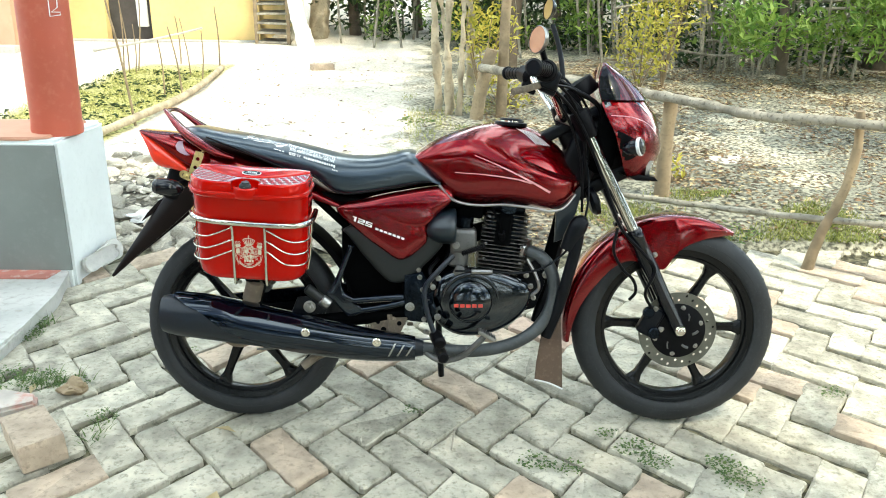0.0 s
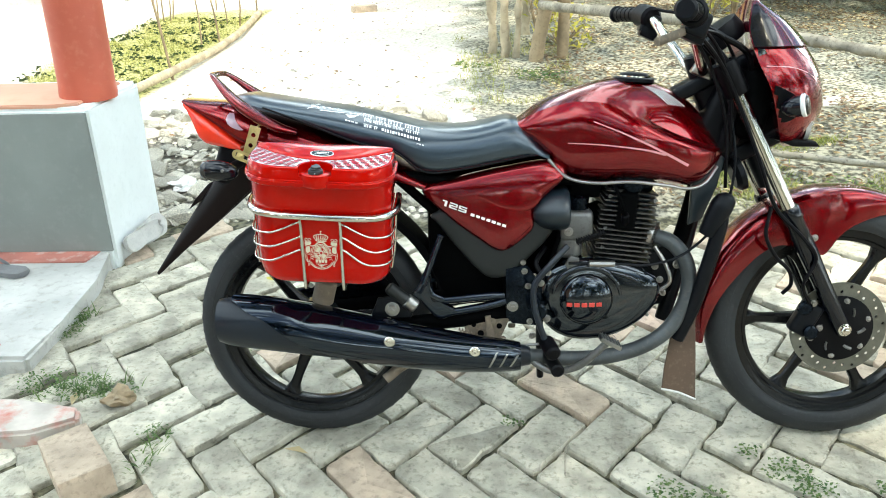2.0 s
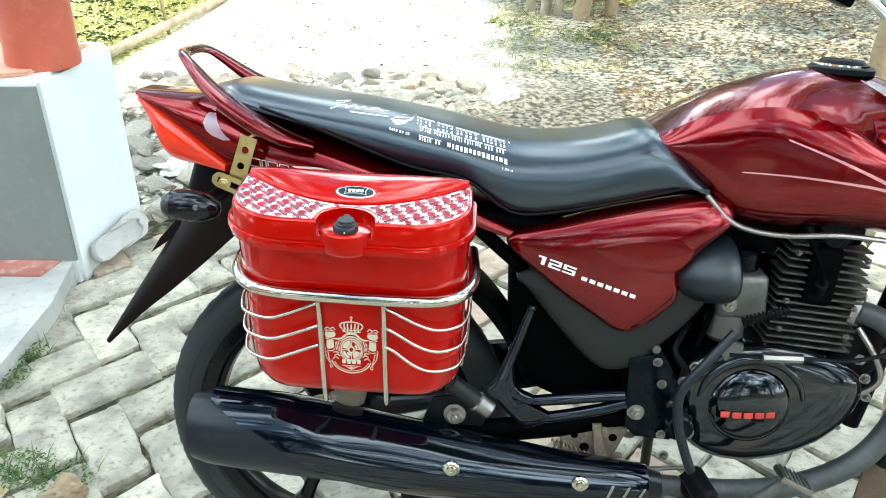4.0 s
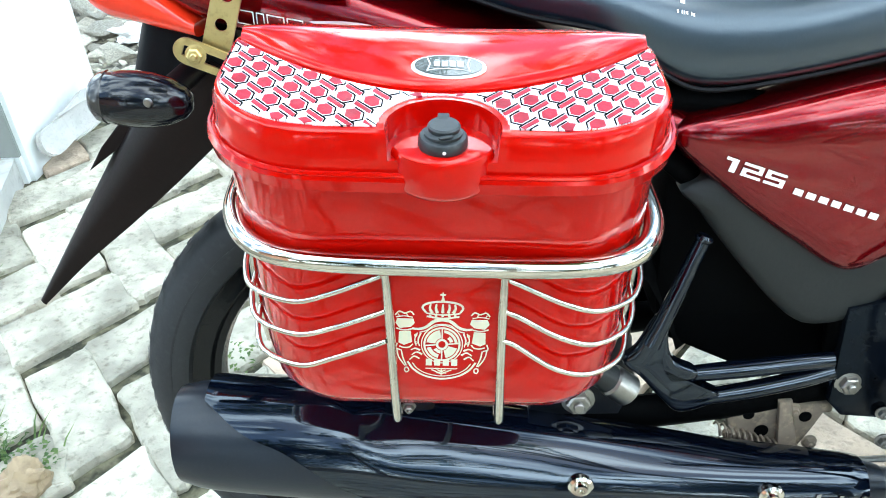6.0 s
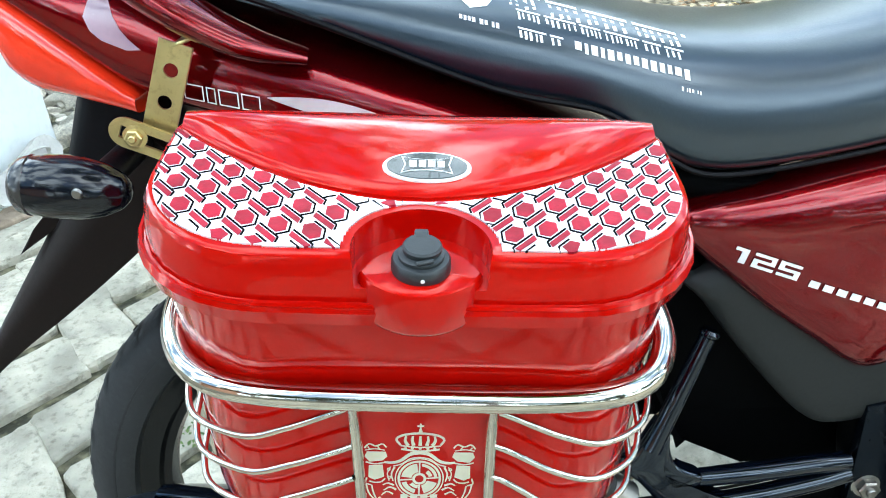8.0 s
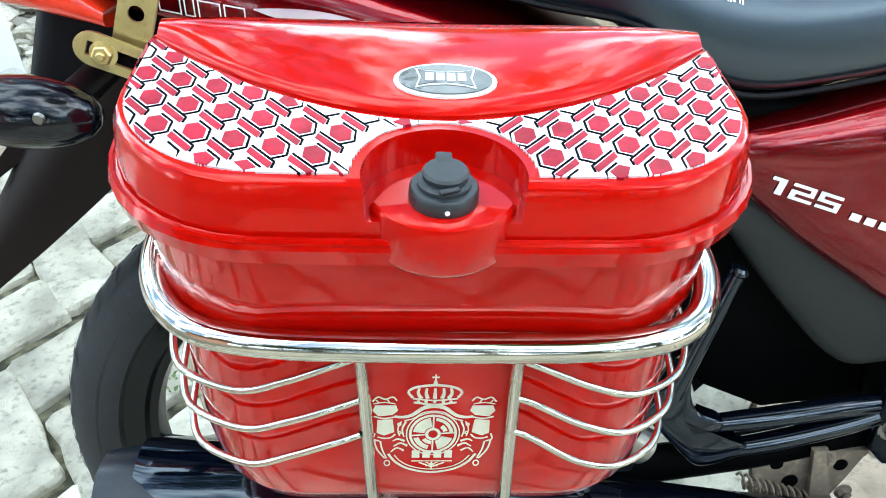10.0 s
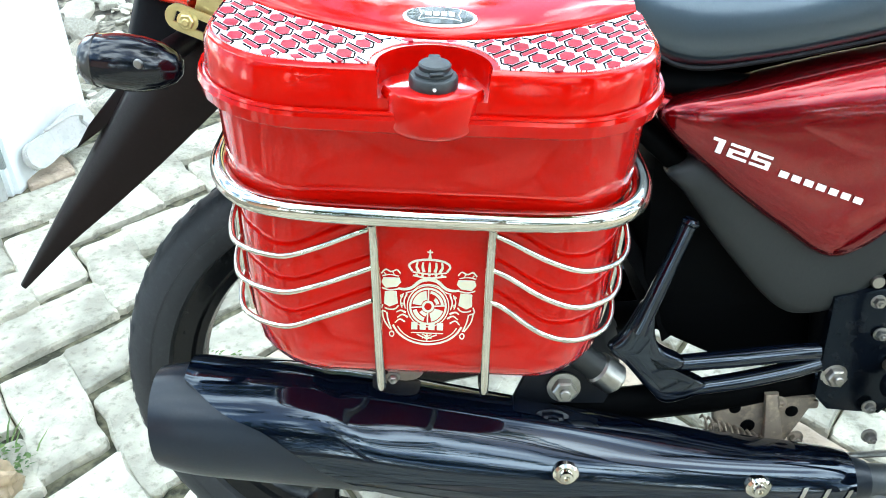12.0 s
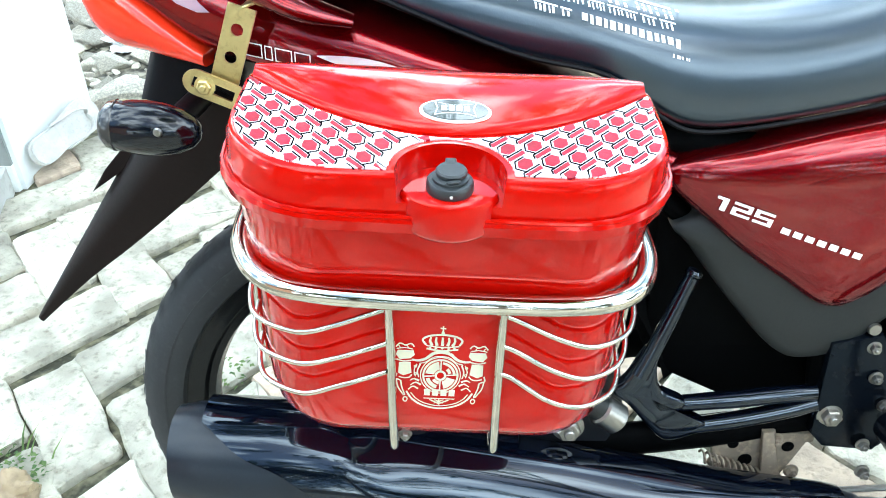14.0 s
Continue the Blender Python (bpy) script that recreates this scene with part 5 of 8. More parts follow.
# muffler, heat shield and header pipe
def muffler_axis(x):
    return Vector((x, curve([(-0.17, -0.150), (0.55, -0.132)], x), curve([(-0.17, 0.360), (0.0, 0.340), (0.2, 0.305), (0.4, 0.272), (0.56, 0.258)], x)))


M_RAD = [(-0.152, 0.050), (-0.144, 0.0535), (-0.10, 0.058), (0.02, 0.060), (0.20, 0.052), (0.40, 0.040), (0.52, 0.030), (0.56, 0.021)]


def muffler_ring(x, n=32, grow=0.0, a0=0.0, a1=2 * math.pi):
    r = curve(M_RAD, x) + grow
    c = muffler_axis(x)
    k = n if a1 - a0 > 6.28 else n + 1
    return [c + Vector((0, math.cos(a0 + (a1 - a0) * q / n) * r * 0.92, math.sin(a0 + (a1 - a0) * q / n) * r)) for q in range(k)]


rings = [[muffler_axis(-0.127) + (p - muffler_axis(-0.152)) * 0.55 for p in muffler_ring(-0.152)], [muffler_axis(-0.149) + (p - muffler_axis(-0.152)) * 0.86 for p in muffler_ring(-0.152)]]
rings += [muffler_ring(-0.152 + 0.712 * k / 40) for k in range(41)]
muffler = part("muffler", loft(rings), M["muffler"], bike, "matt dark grey muffler with a glossy heat shield", sharp=45)
rings, back = [], []
X = [-0.118 + 0.655 * (k / 88) for k in range(89)]
for x in X:
    lo = curve([(-0.118, 112), (-0.08, 140), (-0.04, 154), (0.02, 186), (0.084, 206), (0.15, 220), (0.30, 240), (0.537, 250)], x)
    hi = curve([(-0.118, 66), (0.0, 52), (0.537, 70)], x)
    crease = curve([(-0.118, 60), (0.0, 80), (0.03, 128), (0.09, 160), (0.18, 162), (0.29, 140), (0.42, 118), (0.537, 100)], x)
    lift = [0.0045 + 0.0045 / (1 + math.exp(-((hi + (lo - hi) * q / 44) - crease) / 9.0)) for q in range(45)]
    face, c_ = muffler_ring(x, 44, 0.0, radians(hi), radians(lo)), muffler_axis(x)
    rings.append([p + (p - c_).normalized() * h_ for p, h_ in zip(face, lift)])
    back.append(muffler_ring(x, 44, 0.001, radians(hi), radians(lo))[::-1])
shield_bm = loft([a + b for a, b in zip(rings, back)])
bmesh.ops.recalc_face_normals(shield_bm, faces=shield_bm.faces)
shield_tree = BVHTree.FromBMesh(shield_bm)
shield = part("heat_shield", shield_bm, M["shield"], muffler, "glossy black heat shield with slots", sharp=50)
# bright steel strips stand for the highlights on three slots
for k in range(3):
    x = 0.462 + 0.024 * k
    part("shield_slot", decal([[(x + 0.001 * q, 0.246), (x + 0.018 + 0.001 * q, 0.282 - 0.004 * k), (x + 0.019 + 0.001 * q, 0.282 - 0.004 * k), (x + 0.001 + 0.001 * q, 0.246)] for q in range(5)], shield_tree, 0.0014, steps=6), M["steel"], shield)
for x, z in ((0.240, 0.318), (0.432, 0.287)):
    h = shield_tree.ray_cast(Vector((x, -0.5, z)), Vector((0, 1, 0)))
    p = h[0] if h[0] is not None else Vector((x, -0.18, z))
    part("shield_bolt", lathe([(0.0125, -0.002), (0.0125, 0.003), (0.010, 0.005), (0.007, 0.005), (0.006, 0.009), (0.003, 0.009), (0.0025, 0.006), (0, 0.006)], 24, Matrix.Translation(p) @ Matrix.Rotation(radians(90), 4, "X")), M["chrome"], shield, "bright socket bolt with washer")
part("header_pipe", tube([(0.845, -0.055, 0.525), (0.885, -0.075, 0.512), (0.915, -0.088, 0.475), (0.925, -0.095, 0.42), (0.912, -0.10, 0.36), (0.868, -0.108, 0.300), (0.79, -0.118, 0.262), (0.68, -0.126, 0.248), (0.54, -0.132, 0.259)], 0.0178, 18, 6), M["pipe"], bike, "dusty steel exhaust header pipe")
part("header_flange", lathe([(0.018, 0), (0.034, 0), (0.034, 0.010), (0.022, 0.014)], 24, Matrix.Translation((0.842, -0.054, 0.526)) @ Vector((0.85, -0.4, -0.25)).to_track_quat("Z", "Y").to_matrix().to_4x4()), M["steel"], bike)

def airbox_shell():
    """Half an egg lying along x: blunt flat front end, rounded rear."""
    rings = []
    for x, r in ((0.556, 0.004), (0.560, 0.016), (0.572, 0.029), (0.590, 0.040), (0.612, 0.047), (0.630, 0.049), (0.642, 0.048), (0.647, 0.045), (0.648, 0.040), (0.648, 0.010)):
        zc = 0.592 + 0.10 * (x - 0.60)
        rings.append([Vector((x, -0.070 - 0.085 * (r / 0.05) * max(-0.3, math.cos(a)), zc + r * math.sin(a))) for a in [2 * math.pi * k / 28 for k in range(28)]])
    bm = loft(rings)
    bmesh.ops.recalc_face_normals(bm, faces=bm.faces)
    return bm


# frame between tank and engine; a made-up black block fills the dark gap
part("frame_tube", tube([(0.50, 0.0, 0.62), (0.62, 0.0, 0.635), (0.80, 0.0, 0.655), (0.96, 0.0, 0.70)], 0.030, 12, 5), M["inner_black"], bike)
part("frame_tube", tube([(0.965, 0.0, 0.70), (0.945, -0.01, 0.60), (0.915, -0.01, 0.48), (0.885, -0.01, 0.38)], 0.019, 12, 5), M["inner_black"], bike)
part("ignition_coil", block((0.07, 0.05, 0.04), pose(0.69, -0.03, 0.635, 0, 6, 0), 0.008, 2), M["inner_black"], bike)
part("frame_cover", slab_xz([(0.955, 0.690), (0.985, 0.715), (1.000, 0.700), (0.985, 0.640), (0.955, 0.560), (0.925, 0.548), (0.928, 0.640)], -0.062, -0.046, 0.005), M["airbox"], bike, "dark blue-grey frame side cover")

# engine
crank = [(0.575, 0.385), (0.590, 0.440), (0.635, 0.470), (0.700, 0.482), (0.770, 0.472), (0.835, 0.445), (0.862, 0.415), (0.850, 0.365), (0.805, 0.318), (0.74, 0.288), (0.66, 0.284), (0.60, 0.318)]
engine = part("engine", slab_xz([(p[0], p[1]) for p in spline([(a, b, 0) for a, b in crank], 4, True) for p in [(p.x, p.y)]], -0.078, 0.125, 0.012), M["engine_black"], bike, "black air-cooled single cylinder engine", sharp=45)
part("clutch_cover", pillow(crank, -0.078, 0.030, -1, 0.008, 4, (0.70, 0.385)), M["cover_black"], engine, "black crankcase cover")
dome = part("cover_dome", lathe([(0.066, -0.006), (0.064, 0.010), (0.060, 0.018), (0.052, 0.024), (0.038, 0.0290), (0.020, 0.0320), (0, 0.0328)], 56, Matrix.Translation((0.690, -0.092, 0.386)) @ ALONG_Y), M["cover_black"], engine, "round black cover with red lettering bars")
part("cover_ridge", tube([(0.690 + 0.078 * math.cos(radians(a)), -0.108, 0.390 + 0.074 * math.sin(radians(a))) for a in (172, 150, 125, 100, 75, 50, 25, 5)], [0.003, 0.007, 0.008, 0.008, 0.006, 0.003], 10, 4), M["cover_black"], engine)
part("cover_ridge", tube([(0.745, -0.106, 0.452), (0.79, -0.104, 0.436), (0.835, -0.098, 0.412)], [0.003, 0.006, 0.003], 10, 5), M["cover_black"], engine)
for k in range(5):
    x = 0.650 + 0.0168 * k
    part("lettering_bar", block((0.0130, 0.003, 0.0095), pose(x, -0.1262 + 0.0009 * (k - 2) ** 2, 0.3785), 0.0008, 1), M["red_print"], dome)
for a in range(9):
    t = radians(a * 40 + 12)
    p = Vector((0.712 + 0.138 * math.cos(t), -0.085, 0.385 + 0.092 * math.sin(t)))
    part("cover_bolt", hexnut(p, (0, -1, 0), 0.005, 0.007, washer=False), M["steel"], engine)
tilt = Matrix.Translation((0.772, 0, 0.47)) @ Matrix.Rotation(radians(7), 4, "Y")
cylinder = part("cylinder", block((0.105, 0.12, 0.17), tilt @ pose(0, 0, 0.085), 0.02, 2), M["engine_black"], engine, "finned black cylinder")
for k in range(15):
    z = 0.004 + 0.0112 * k
    w = 0.130 if k < 11 else 0.118
    part("fin", block((w, 0.172 - 0.004 * (k > 10), 0.0038), tilt @ pose(0, 0, z), 0.0014, 1), M["fin_metal"], cylinder)
# proud black block stands for the dark recess round the spark plug
part("plug_recess", block((0.046, 0.03, 0.090), tilt @ pose(-0.006, -0.076, 0.118), 0.010, 3), M["inner_black"], cylinder)
for z in (0.03, 0.075, 0.15):
    for x in (-0.05, 0.05):
        part("stud_nut", hexnut(tilt @ Vector((x, -0.086, z)), (0, -1, 0), 0.005, 0.006, washer=False), M["alloy"], cylinder)
head = part("cylinder_head", block((0.10, 0.14, 0.045), tilt @ pose(0, 0, 0.185), 0.016, 3), M["engine_black"], engine)
part("head_cap", cyl(tilt @ Vector((0.0, -0.07, 0.185)), tilt @ Vector((0.0, -0.088, 0.185)), 0.026, 24, 0.004), M["engine_black"], head)
part("spark_lead", tube([(0.775, -0.088, 0.565), (0.768, -0.115, 0.60), (0.745, -0.10, 0.655), (0.72, -0.04, 0.68)], 0.004, 8, 5), M["inner_black"], engine)
part("spark_cap", cyl((0.777, -0.080, 0.556), (0.773, -0.105, 0.585), 0.009, 14, 0.002), M["black_plastic"], engine)
part("airbox_cover", airbox_shell(), M["airbox"], bike, "egg-shaped dark satin airbox cover", sharp=70)
carb = part("carburettor", block((0.075, 0.075, 0.07), pose(0.668, -0.055, 0.555), 0.014, 3), M["alloy"], bike, "cast alloy carburettor")
part("carb_bowl", cyl((0.655, -0.06, 0.530), (0.652, -0.06, 0.478), 0.030, 22, 0.008), M["alloy"], carb)
part("carb_top", cyl((0.672, -0.055, 0.585), (0.675, -0.055, 0.622), 0.024, 22, 0.005), M["engine_black"], carb)
part("intake_rubber", cyl((0.690, -0.03, 0.565), (0.735, -0.01, 0.575), 0.026, 20, 0.006), M["inner_black"], carb)
part("carb_screw", hexnut((0.648, -0.096, 0.545), (0, -1, 0), 0.008, 0.008), M["steel"], carb)
boot = part("cable_boot", cyl((0.664, -0.112, 0.524), (0.728, -0.118, 0.548), 0.0055, 12, 0.001), M["black_plastic"], bike, "ribbed black cable boot")
for k in range(12):
    p = Vector((0.664, -0.112, 0.524)).lerp(Vector((0.728, -0.118, 0.548)), (k + 0.5) / 12)
    q = Matrix.Translation(p) @ Vector((0.064, -0.006, 0.024)).to_track_quat("Z", "Y").to_matrix().to_4x4()
    part("boot_rib", lathe([(0.005, -0.0018), (0.0085, -0.001), (0.0085, 0.001), (0.005, 0.0018)], 14, q), M["black_plastic"], boot)
part("control_cable", tube([(0.646, -0.125, 0.478), (0.70, -0.135, 0.480), (0.76, -0.135, 0.478), (0.83, -0.13, 0.475), (0.91, -0.12, 0.50), (0.985, -0.11, 0.58), (1.01, -0.10, 0.70), (0.99, -0.08, 0.85)], 0.0032, 8, 5), M["black_satin"], bike)
part("cable_adjuster", cyl((0.690, -0.135, 0.480), (0.748, -0.136, 0.479), 0.0075, 8, 0.001), M["steel"], bike)
part("clutch_arm", slab_xz([(0.640, 0.470), (0.652, 0.492), (0.672, 0.486), (0.672, 0.462), (0.664, 0.452), (0.648, 0.456)], -0.108, -0.096, 0.003), M["alloy"], bike)
kick = part("kick_starter", tube([(0.640, -0.160, 0.528), (0.600, -0.178, 0.490), (0.565, -0.185, 0.445), (0.566, -0.188, 0.395), (0.580, -0.190, 0.345), (0.590, -0.192, 0.318)], 0.0072, 12, 5), M["muffler"], bike, "dark kick start lever with rubber pedal")
part("kick_pedal", cyl((0.592, -0.178, 0.312), (0.606, -0.232, 0.300), 0.0175, 18, 0.005), M["black_plastic"], kick, "black rubber pedal")
part("kick_boss", cyl((0.575, -0.125, 0.375), (0.575, -0.165, 0.375), 0.020, 18, 0.003), M["engine_black"], kick)
pedal = part("brake_pedal", tube([(0.54, -0.125, 0.265), (0.60, -0.155, 0.232), (0.66, -0.172, 0.245), (0.700, -0.185, 0.282), (0.725, -0.190, 0.310)], 0.0085, 12, 5), M["alloy"], bike, "worn steel rear brake pedal")
part("pedal_pad", block((0.052, 0.036, 0.010), pose(0.732, -0.200, 0.318, 0, 28, 0), 0.003, 2), M["steel"], pedal)
for k in range(6):
    part("pad_rib", block((0.003, 0.034, 0.003), pose(0.732, -0.200, 0.318, 0, 28, 0) @ pose(-0.02 + 0.008 * k, 0, 0.006), 0.0008, 1), M["alloy"], pedal)
part("rider_peg", cyl((0.60, -0.12, 0.262), (0.615, -0.235, 0.262), 0.0150, 16, 0.004), M["black_plastic"], bike, "black rubber rider footrest")
for x, y, z in ((0.556, -0.108, 0.42), (0.560, -0.11, 0.335), (0.572, -0.108, 0.385), (0.548, -0.105, 0.455), (0.60, -0.13, 0.30)):
    part("frame_bolt", hexnut((x, y, z), (0, -1, 0), 0.0055, 0.007), M["steel"], bike)
part("pivot_plate", slab_xz([(0.505, 0.46), (0.555, 0.47), (0.585, 0.42), (0.592, 0.345), (0.575, 0.322), (0.52, 0.328), (0.505, 0.345)], -0.106, -0.090, 0.004), M["engine_black"], bike)

for x, y, z, r in ((0.845, -0.10, 0.462, 0.006), (0.858, -0.098, 0.430, 0.006), (0.868, -0.09, 0.395, 0.0055), (0.600, -0.118, 0.455, 0.006), (0.585, -0.118, 0.430, 0.006), (0.598, -0.12, 0.345, 0.007), (0.566, -0.112, 0.300, 0.006), (0.905, -0.06, 0.455, 0.008)):
    part("engine_bolt", hexnut((x, y, z), (0, -1, 0), r, 0.009), M["steel"], engine)
part("oil_line", tube([(0.86, -0.09, 0.40), (0.882, -0.095, 0.425), (0.872, -0.09, 0.462), (0.85, -0.07, 0.50)], 0.005, 8, 5), M["steel"], engine)
part("breather_hose", tube([(0.60, -0.06, 0.50), (0.575, -0.09, 0.47), (0.590, -0.105, 0.44), (0.575, -0.10, 0.41)], 0.006, 8, 5), M["black_plastic"], engine)
part("engine_mount", slab_xz([(0.835, 0.470), (0.890, 0.500), (0.915, 0.480), (0.905, 0.420), (0.880, 0.350), (0.845, 0.340)], -0.035, 0.035, 0.006), M["black_satin"], bike)
# black box added behind the carburettor to darken the gap
part("battery_box", block((0.15, 0.10, 0.20), pose(0.585, 0.03, 0.52, 0, 8, 0), 0.012, 2), M["inner_black"], bike)
for a, b in (((0.60, -0.05, 0.62), (0.64, -0.07, 0.50)), ((0.63, -0.03, 0.63), (0.61, -0.08, 0.47)), ((0.70, -0.02, 0.64), (0.66, -0.06, 0.59))):
    part("fuel_hose", tube([a, ((a[0] + b[0]) / 2 + 0.012, (a[1] + b[1]) / 2 - 0.02, (a[2] + b[2]) / 2), b], 0.005, 8, 5), M["inner_black"], bike)
# leg guard tube and mud flap
part("guard_bumper", tube([(0.950, -0.120, 0.540), (0.966, -0.122, 0.575), (0.980, -0.123, 0.605), (0.990, -0.122, 0.622), (0.995, -0.120, 0.632)], [0.018, 0.024, 0.026, 0.022, 0.010], 16, 5), M["black_satin"], bike, "black rounded guard bumper")
part("leg_guard", tube([(0.974, -0.118, 0.605), (0.980, -0.125, 0.570), (0.962, -0.120, 0.48), (0.938, -0.110, 0.38), (0.905, -0.095, 0.285)], 0.0165, 16, 6), M["black_satin"], bike, "black leg guard tube with rounded top")
part("mud_flap", slab_xz([(0.898, 0.300), (0.950, 0.335), (0.956, 0.240), (0.962, 0.118), (0.92, 0.138), (0.880, 0.146), (0.884, 0.20)], -0.075, -0.070, 0.0015), M["brown_flap"], bike, "brown dusty mud flap")
part("flap_edge", tube([(0.879, -0.0755, 0.147), (0.92, -0.0755, 0.138), (0.962, -0.0755, 0.119)], 0.0025, 6, 2), M["cloth"], bike)

# fairing with visor, indicators, lamp
F_BACK = [(0.722, 1.135), (0.745, 1.115), (0.80, 1.092), (0.86, 1.070), (0.92, 1.042), (0.97, 1.030), (1.00, 1.032), (1.042, 1.048)]
F_FRONT = [(0.722, 1.172), (0.745, 1.196), (0.80, 1.224), (0.84, 1.222), (0.90, 1.205), (0.95, 1.170), (1.00, 1.120), (1.042, 1.058)]
F_WID = [(0.722, 0.030), (0.745, 0.066), (0.80, 0.100), (0.86, 0.112), (0.92, 0.100), (0.97, 0.074), (1.01, 0.052), (1.042, 0.022)]
rings = []
for k in range(33):
    z = 0.722 + 0.32 * k / 32
    xb, xf, w = curve(F_BACK, z), curve(F_FRONT, z), curve(F_WID, z)
    L = xf - xb
    prof = [(0.0, 1.0), (0.25, 1.03), (0.5, 0.92), (0.72, 0.70), (0.88, 0.42), (0.97, 0.18), (1.0, 0.0)]
    right = [Vector((xb + L * u, -w * v, z)) for u, v in prof]
    left = [Vector((p.x, -p.y, p.z)) for p in right[-2::-1]]
    rings.append(right + left + [Vector((xb + L * 0.05, w * 0.55, z)), Vector((xb + L * 0.08, 0, z)), Vector((xb + L * 0.05, -w * 0.55, z))])
fair_bm = loft(rings)
bmesh.ops.recalc_face_normals(fair_bm, faces=fair_bm.faces)
fair_tree = BVHTree.FromBMesh(fair_bm)
fairing = part("headlamp_fairing", fair_bm, M["maroon"], bike, "maroon headlamp fairing with dark visor", sharp=50)
rings_v = [[Vector((p.x - 0.001 + 0.006 * (p.x > 1.05), p.y * 1.05, p.z + 0.003)) for p in r] for r in rings[22:]]
part("screen", loft(rings_v), M["visor"], fairing, "dark smoked maroon flyscreen", sharp=50)
part("visor", decal([[(1.050, 1.036), (1.060, 1.030), (1.045, 0.965), (1.036, 0.985)], [(1.036, 0.985), (1.045, 0.965), (1.062, 0.932), (1.045, 0.925)]], fair_tree, 0.0015, steps=3), M["black_gloss"], fairing, "dark visor edge")
# flat black print stands for the shaded hollow behind the indicator
dark_hollow = []
for k in range(14):
    x0, x1 = 1.036 + 0.0085 * k, 1.036 + 0.0085 * (k + 1)
    hi = [curve([(1.036, 0.874), (1.08, 0.864), (1.115, 0.848), (1.155, 0.822)], x) for x in (x0, x1)]
    lo = [curve([(1.036, 0.785), (1.08, 0.790), (1.115, 0.784), (1.155, 0.812)], x) for x in (x0, x1)]
    dark_hollow.append([(x0, lo[0]), (x0, hi[0]), (x1, hi[1]), (x1, lo[1])])
part("fairing_scoop", decal(dark_hollow, fair_tree, 0.0018, steps=8), M["black_plastic"], fairing, "flat black shape for the dark hollow behind the indicator")
# black strips paint the dark inside of the hollow flyscreen
dark = []
for k in range(16):
    z0, z1 = 0.925 + 0.0068 * k, 0.925 + 0.0068 * (k + 1)
    w0, w1 = [0.056 * math.sin(math.pi * min(1.0, 0.2 + 0.75 * (z - 0.925) / 0.11)) for z in (z0, z1)]
    dark.append([(curve(F_BACK, z0) + 0.001, z0), (curve(F_BACK, z0) + w0, z0), (curve(F_BACK, z1) + w1, z1), (curve(F_BACK, z1) + 0.001, z1)])
part("screen_shade", decal(dark, BVHTree.FromBMesh(loft(rings_v)), 0.0016, steps=6), M["black_shiny"], fairing, "black shape for the flyscreen's dark inside")
# pale line paints the highlight along the fairing's crease
part("fairing_line", decal(along([(1.060, 0.905), (1.12, 0.900), (1.17, 0.880), (1.205, 0.845)], 0.002, 0.001), fair_tree), M["pink_stripe"], fairing)
part("fairing_line", decal(along([(1.085, 0.965), (1.13, 0.945), (1.175, 0.905), (1.195, 0.870)], 0.006, 0.003), fair_tree), M["black_gloss"], fairing)
part("headlamp", lathe([(0.070, 0), (0.068, 0.012), (0.05, 0.026), (0, 0.034)], 36, Matrix.Translation((1.168, 0, 0.795)) @ Matrix.Rotation(radians(82), 4, "Y")), M["lens_grey"], fairing, "clear headlamp glass")
part("lower_lip", slab_xz([(1.10, 0.745), (1.150, 0.724), (1.212, 0.722), (1.200, 0.735), (1.150, 0.742)], -0.055, 0.055, 0.004), M["black_plastic"], fairing)
part("inner_cover", block((0.08, 0.15, 0.16), pose(1.055, 0, 0.82, 0, 14, 0), 0.03, 3), M["inner_black"], fairing)
part("speedometer", lathe([(0, 0), (0.05, 0), (0.055, 0.02), (0.05, 0.045), (0, 0.05)], 32, Matrix.Translation((1.00, 0, 0.95)) @ Matrix.Rotation(radians(-35), 4, "Y")), M["black_plastic"], bike)
for s in (-1, 1):
    c = Vector((1.112, 0.130 * s, 0.820))
    q = Matrix.Translation(c) @ Matrix.Rotation(radians(30 * s), 4, "Z") @ Matrix.Rotation(radians(80), 4, "Y")
    ind = part("front_indicator", lathe([(0, -0.020), (0.012, -0.019), (0.020, -0.008), (0.0235, 0.010), (0.0225, 0.026), (0, 0.030)], 26, q), M["black_shiny"], bike, "black front indicator with a pale lens rim")
    part("indicator_rim", lathe([(0.0232, 0.020), (0.0252, 0.022), (0.0252, 0.0275), (0.0225, 0.0300)], 26, q), M["lens_clear"], ind, "thin pale lens rim")
    part("indicator_lens", lathe([(0.0228, 0.029), (0.020, 0.034), (0.012, 0.036), (0, 0.037)], 26, q), M["lens_darkened"], ind, "dark lens")
    part("indicator_stalk", cyl(c, c + Vector((-0.02, -0.055 * s, 0)), 0.010, 12, 0.002), M["black_plastic"], ind)

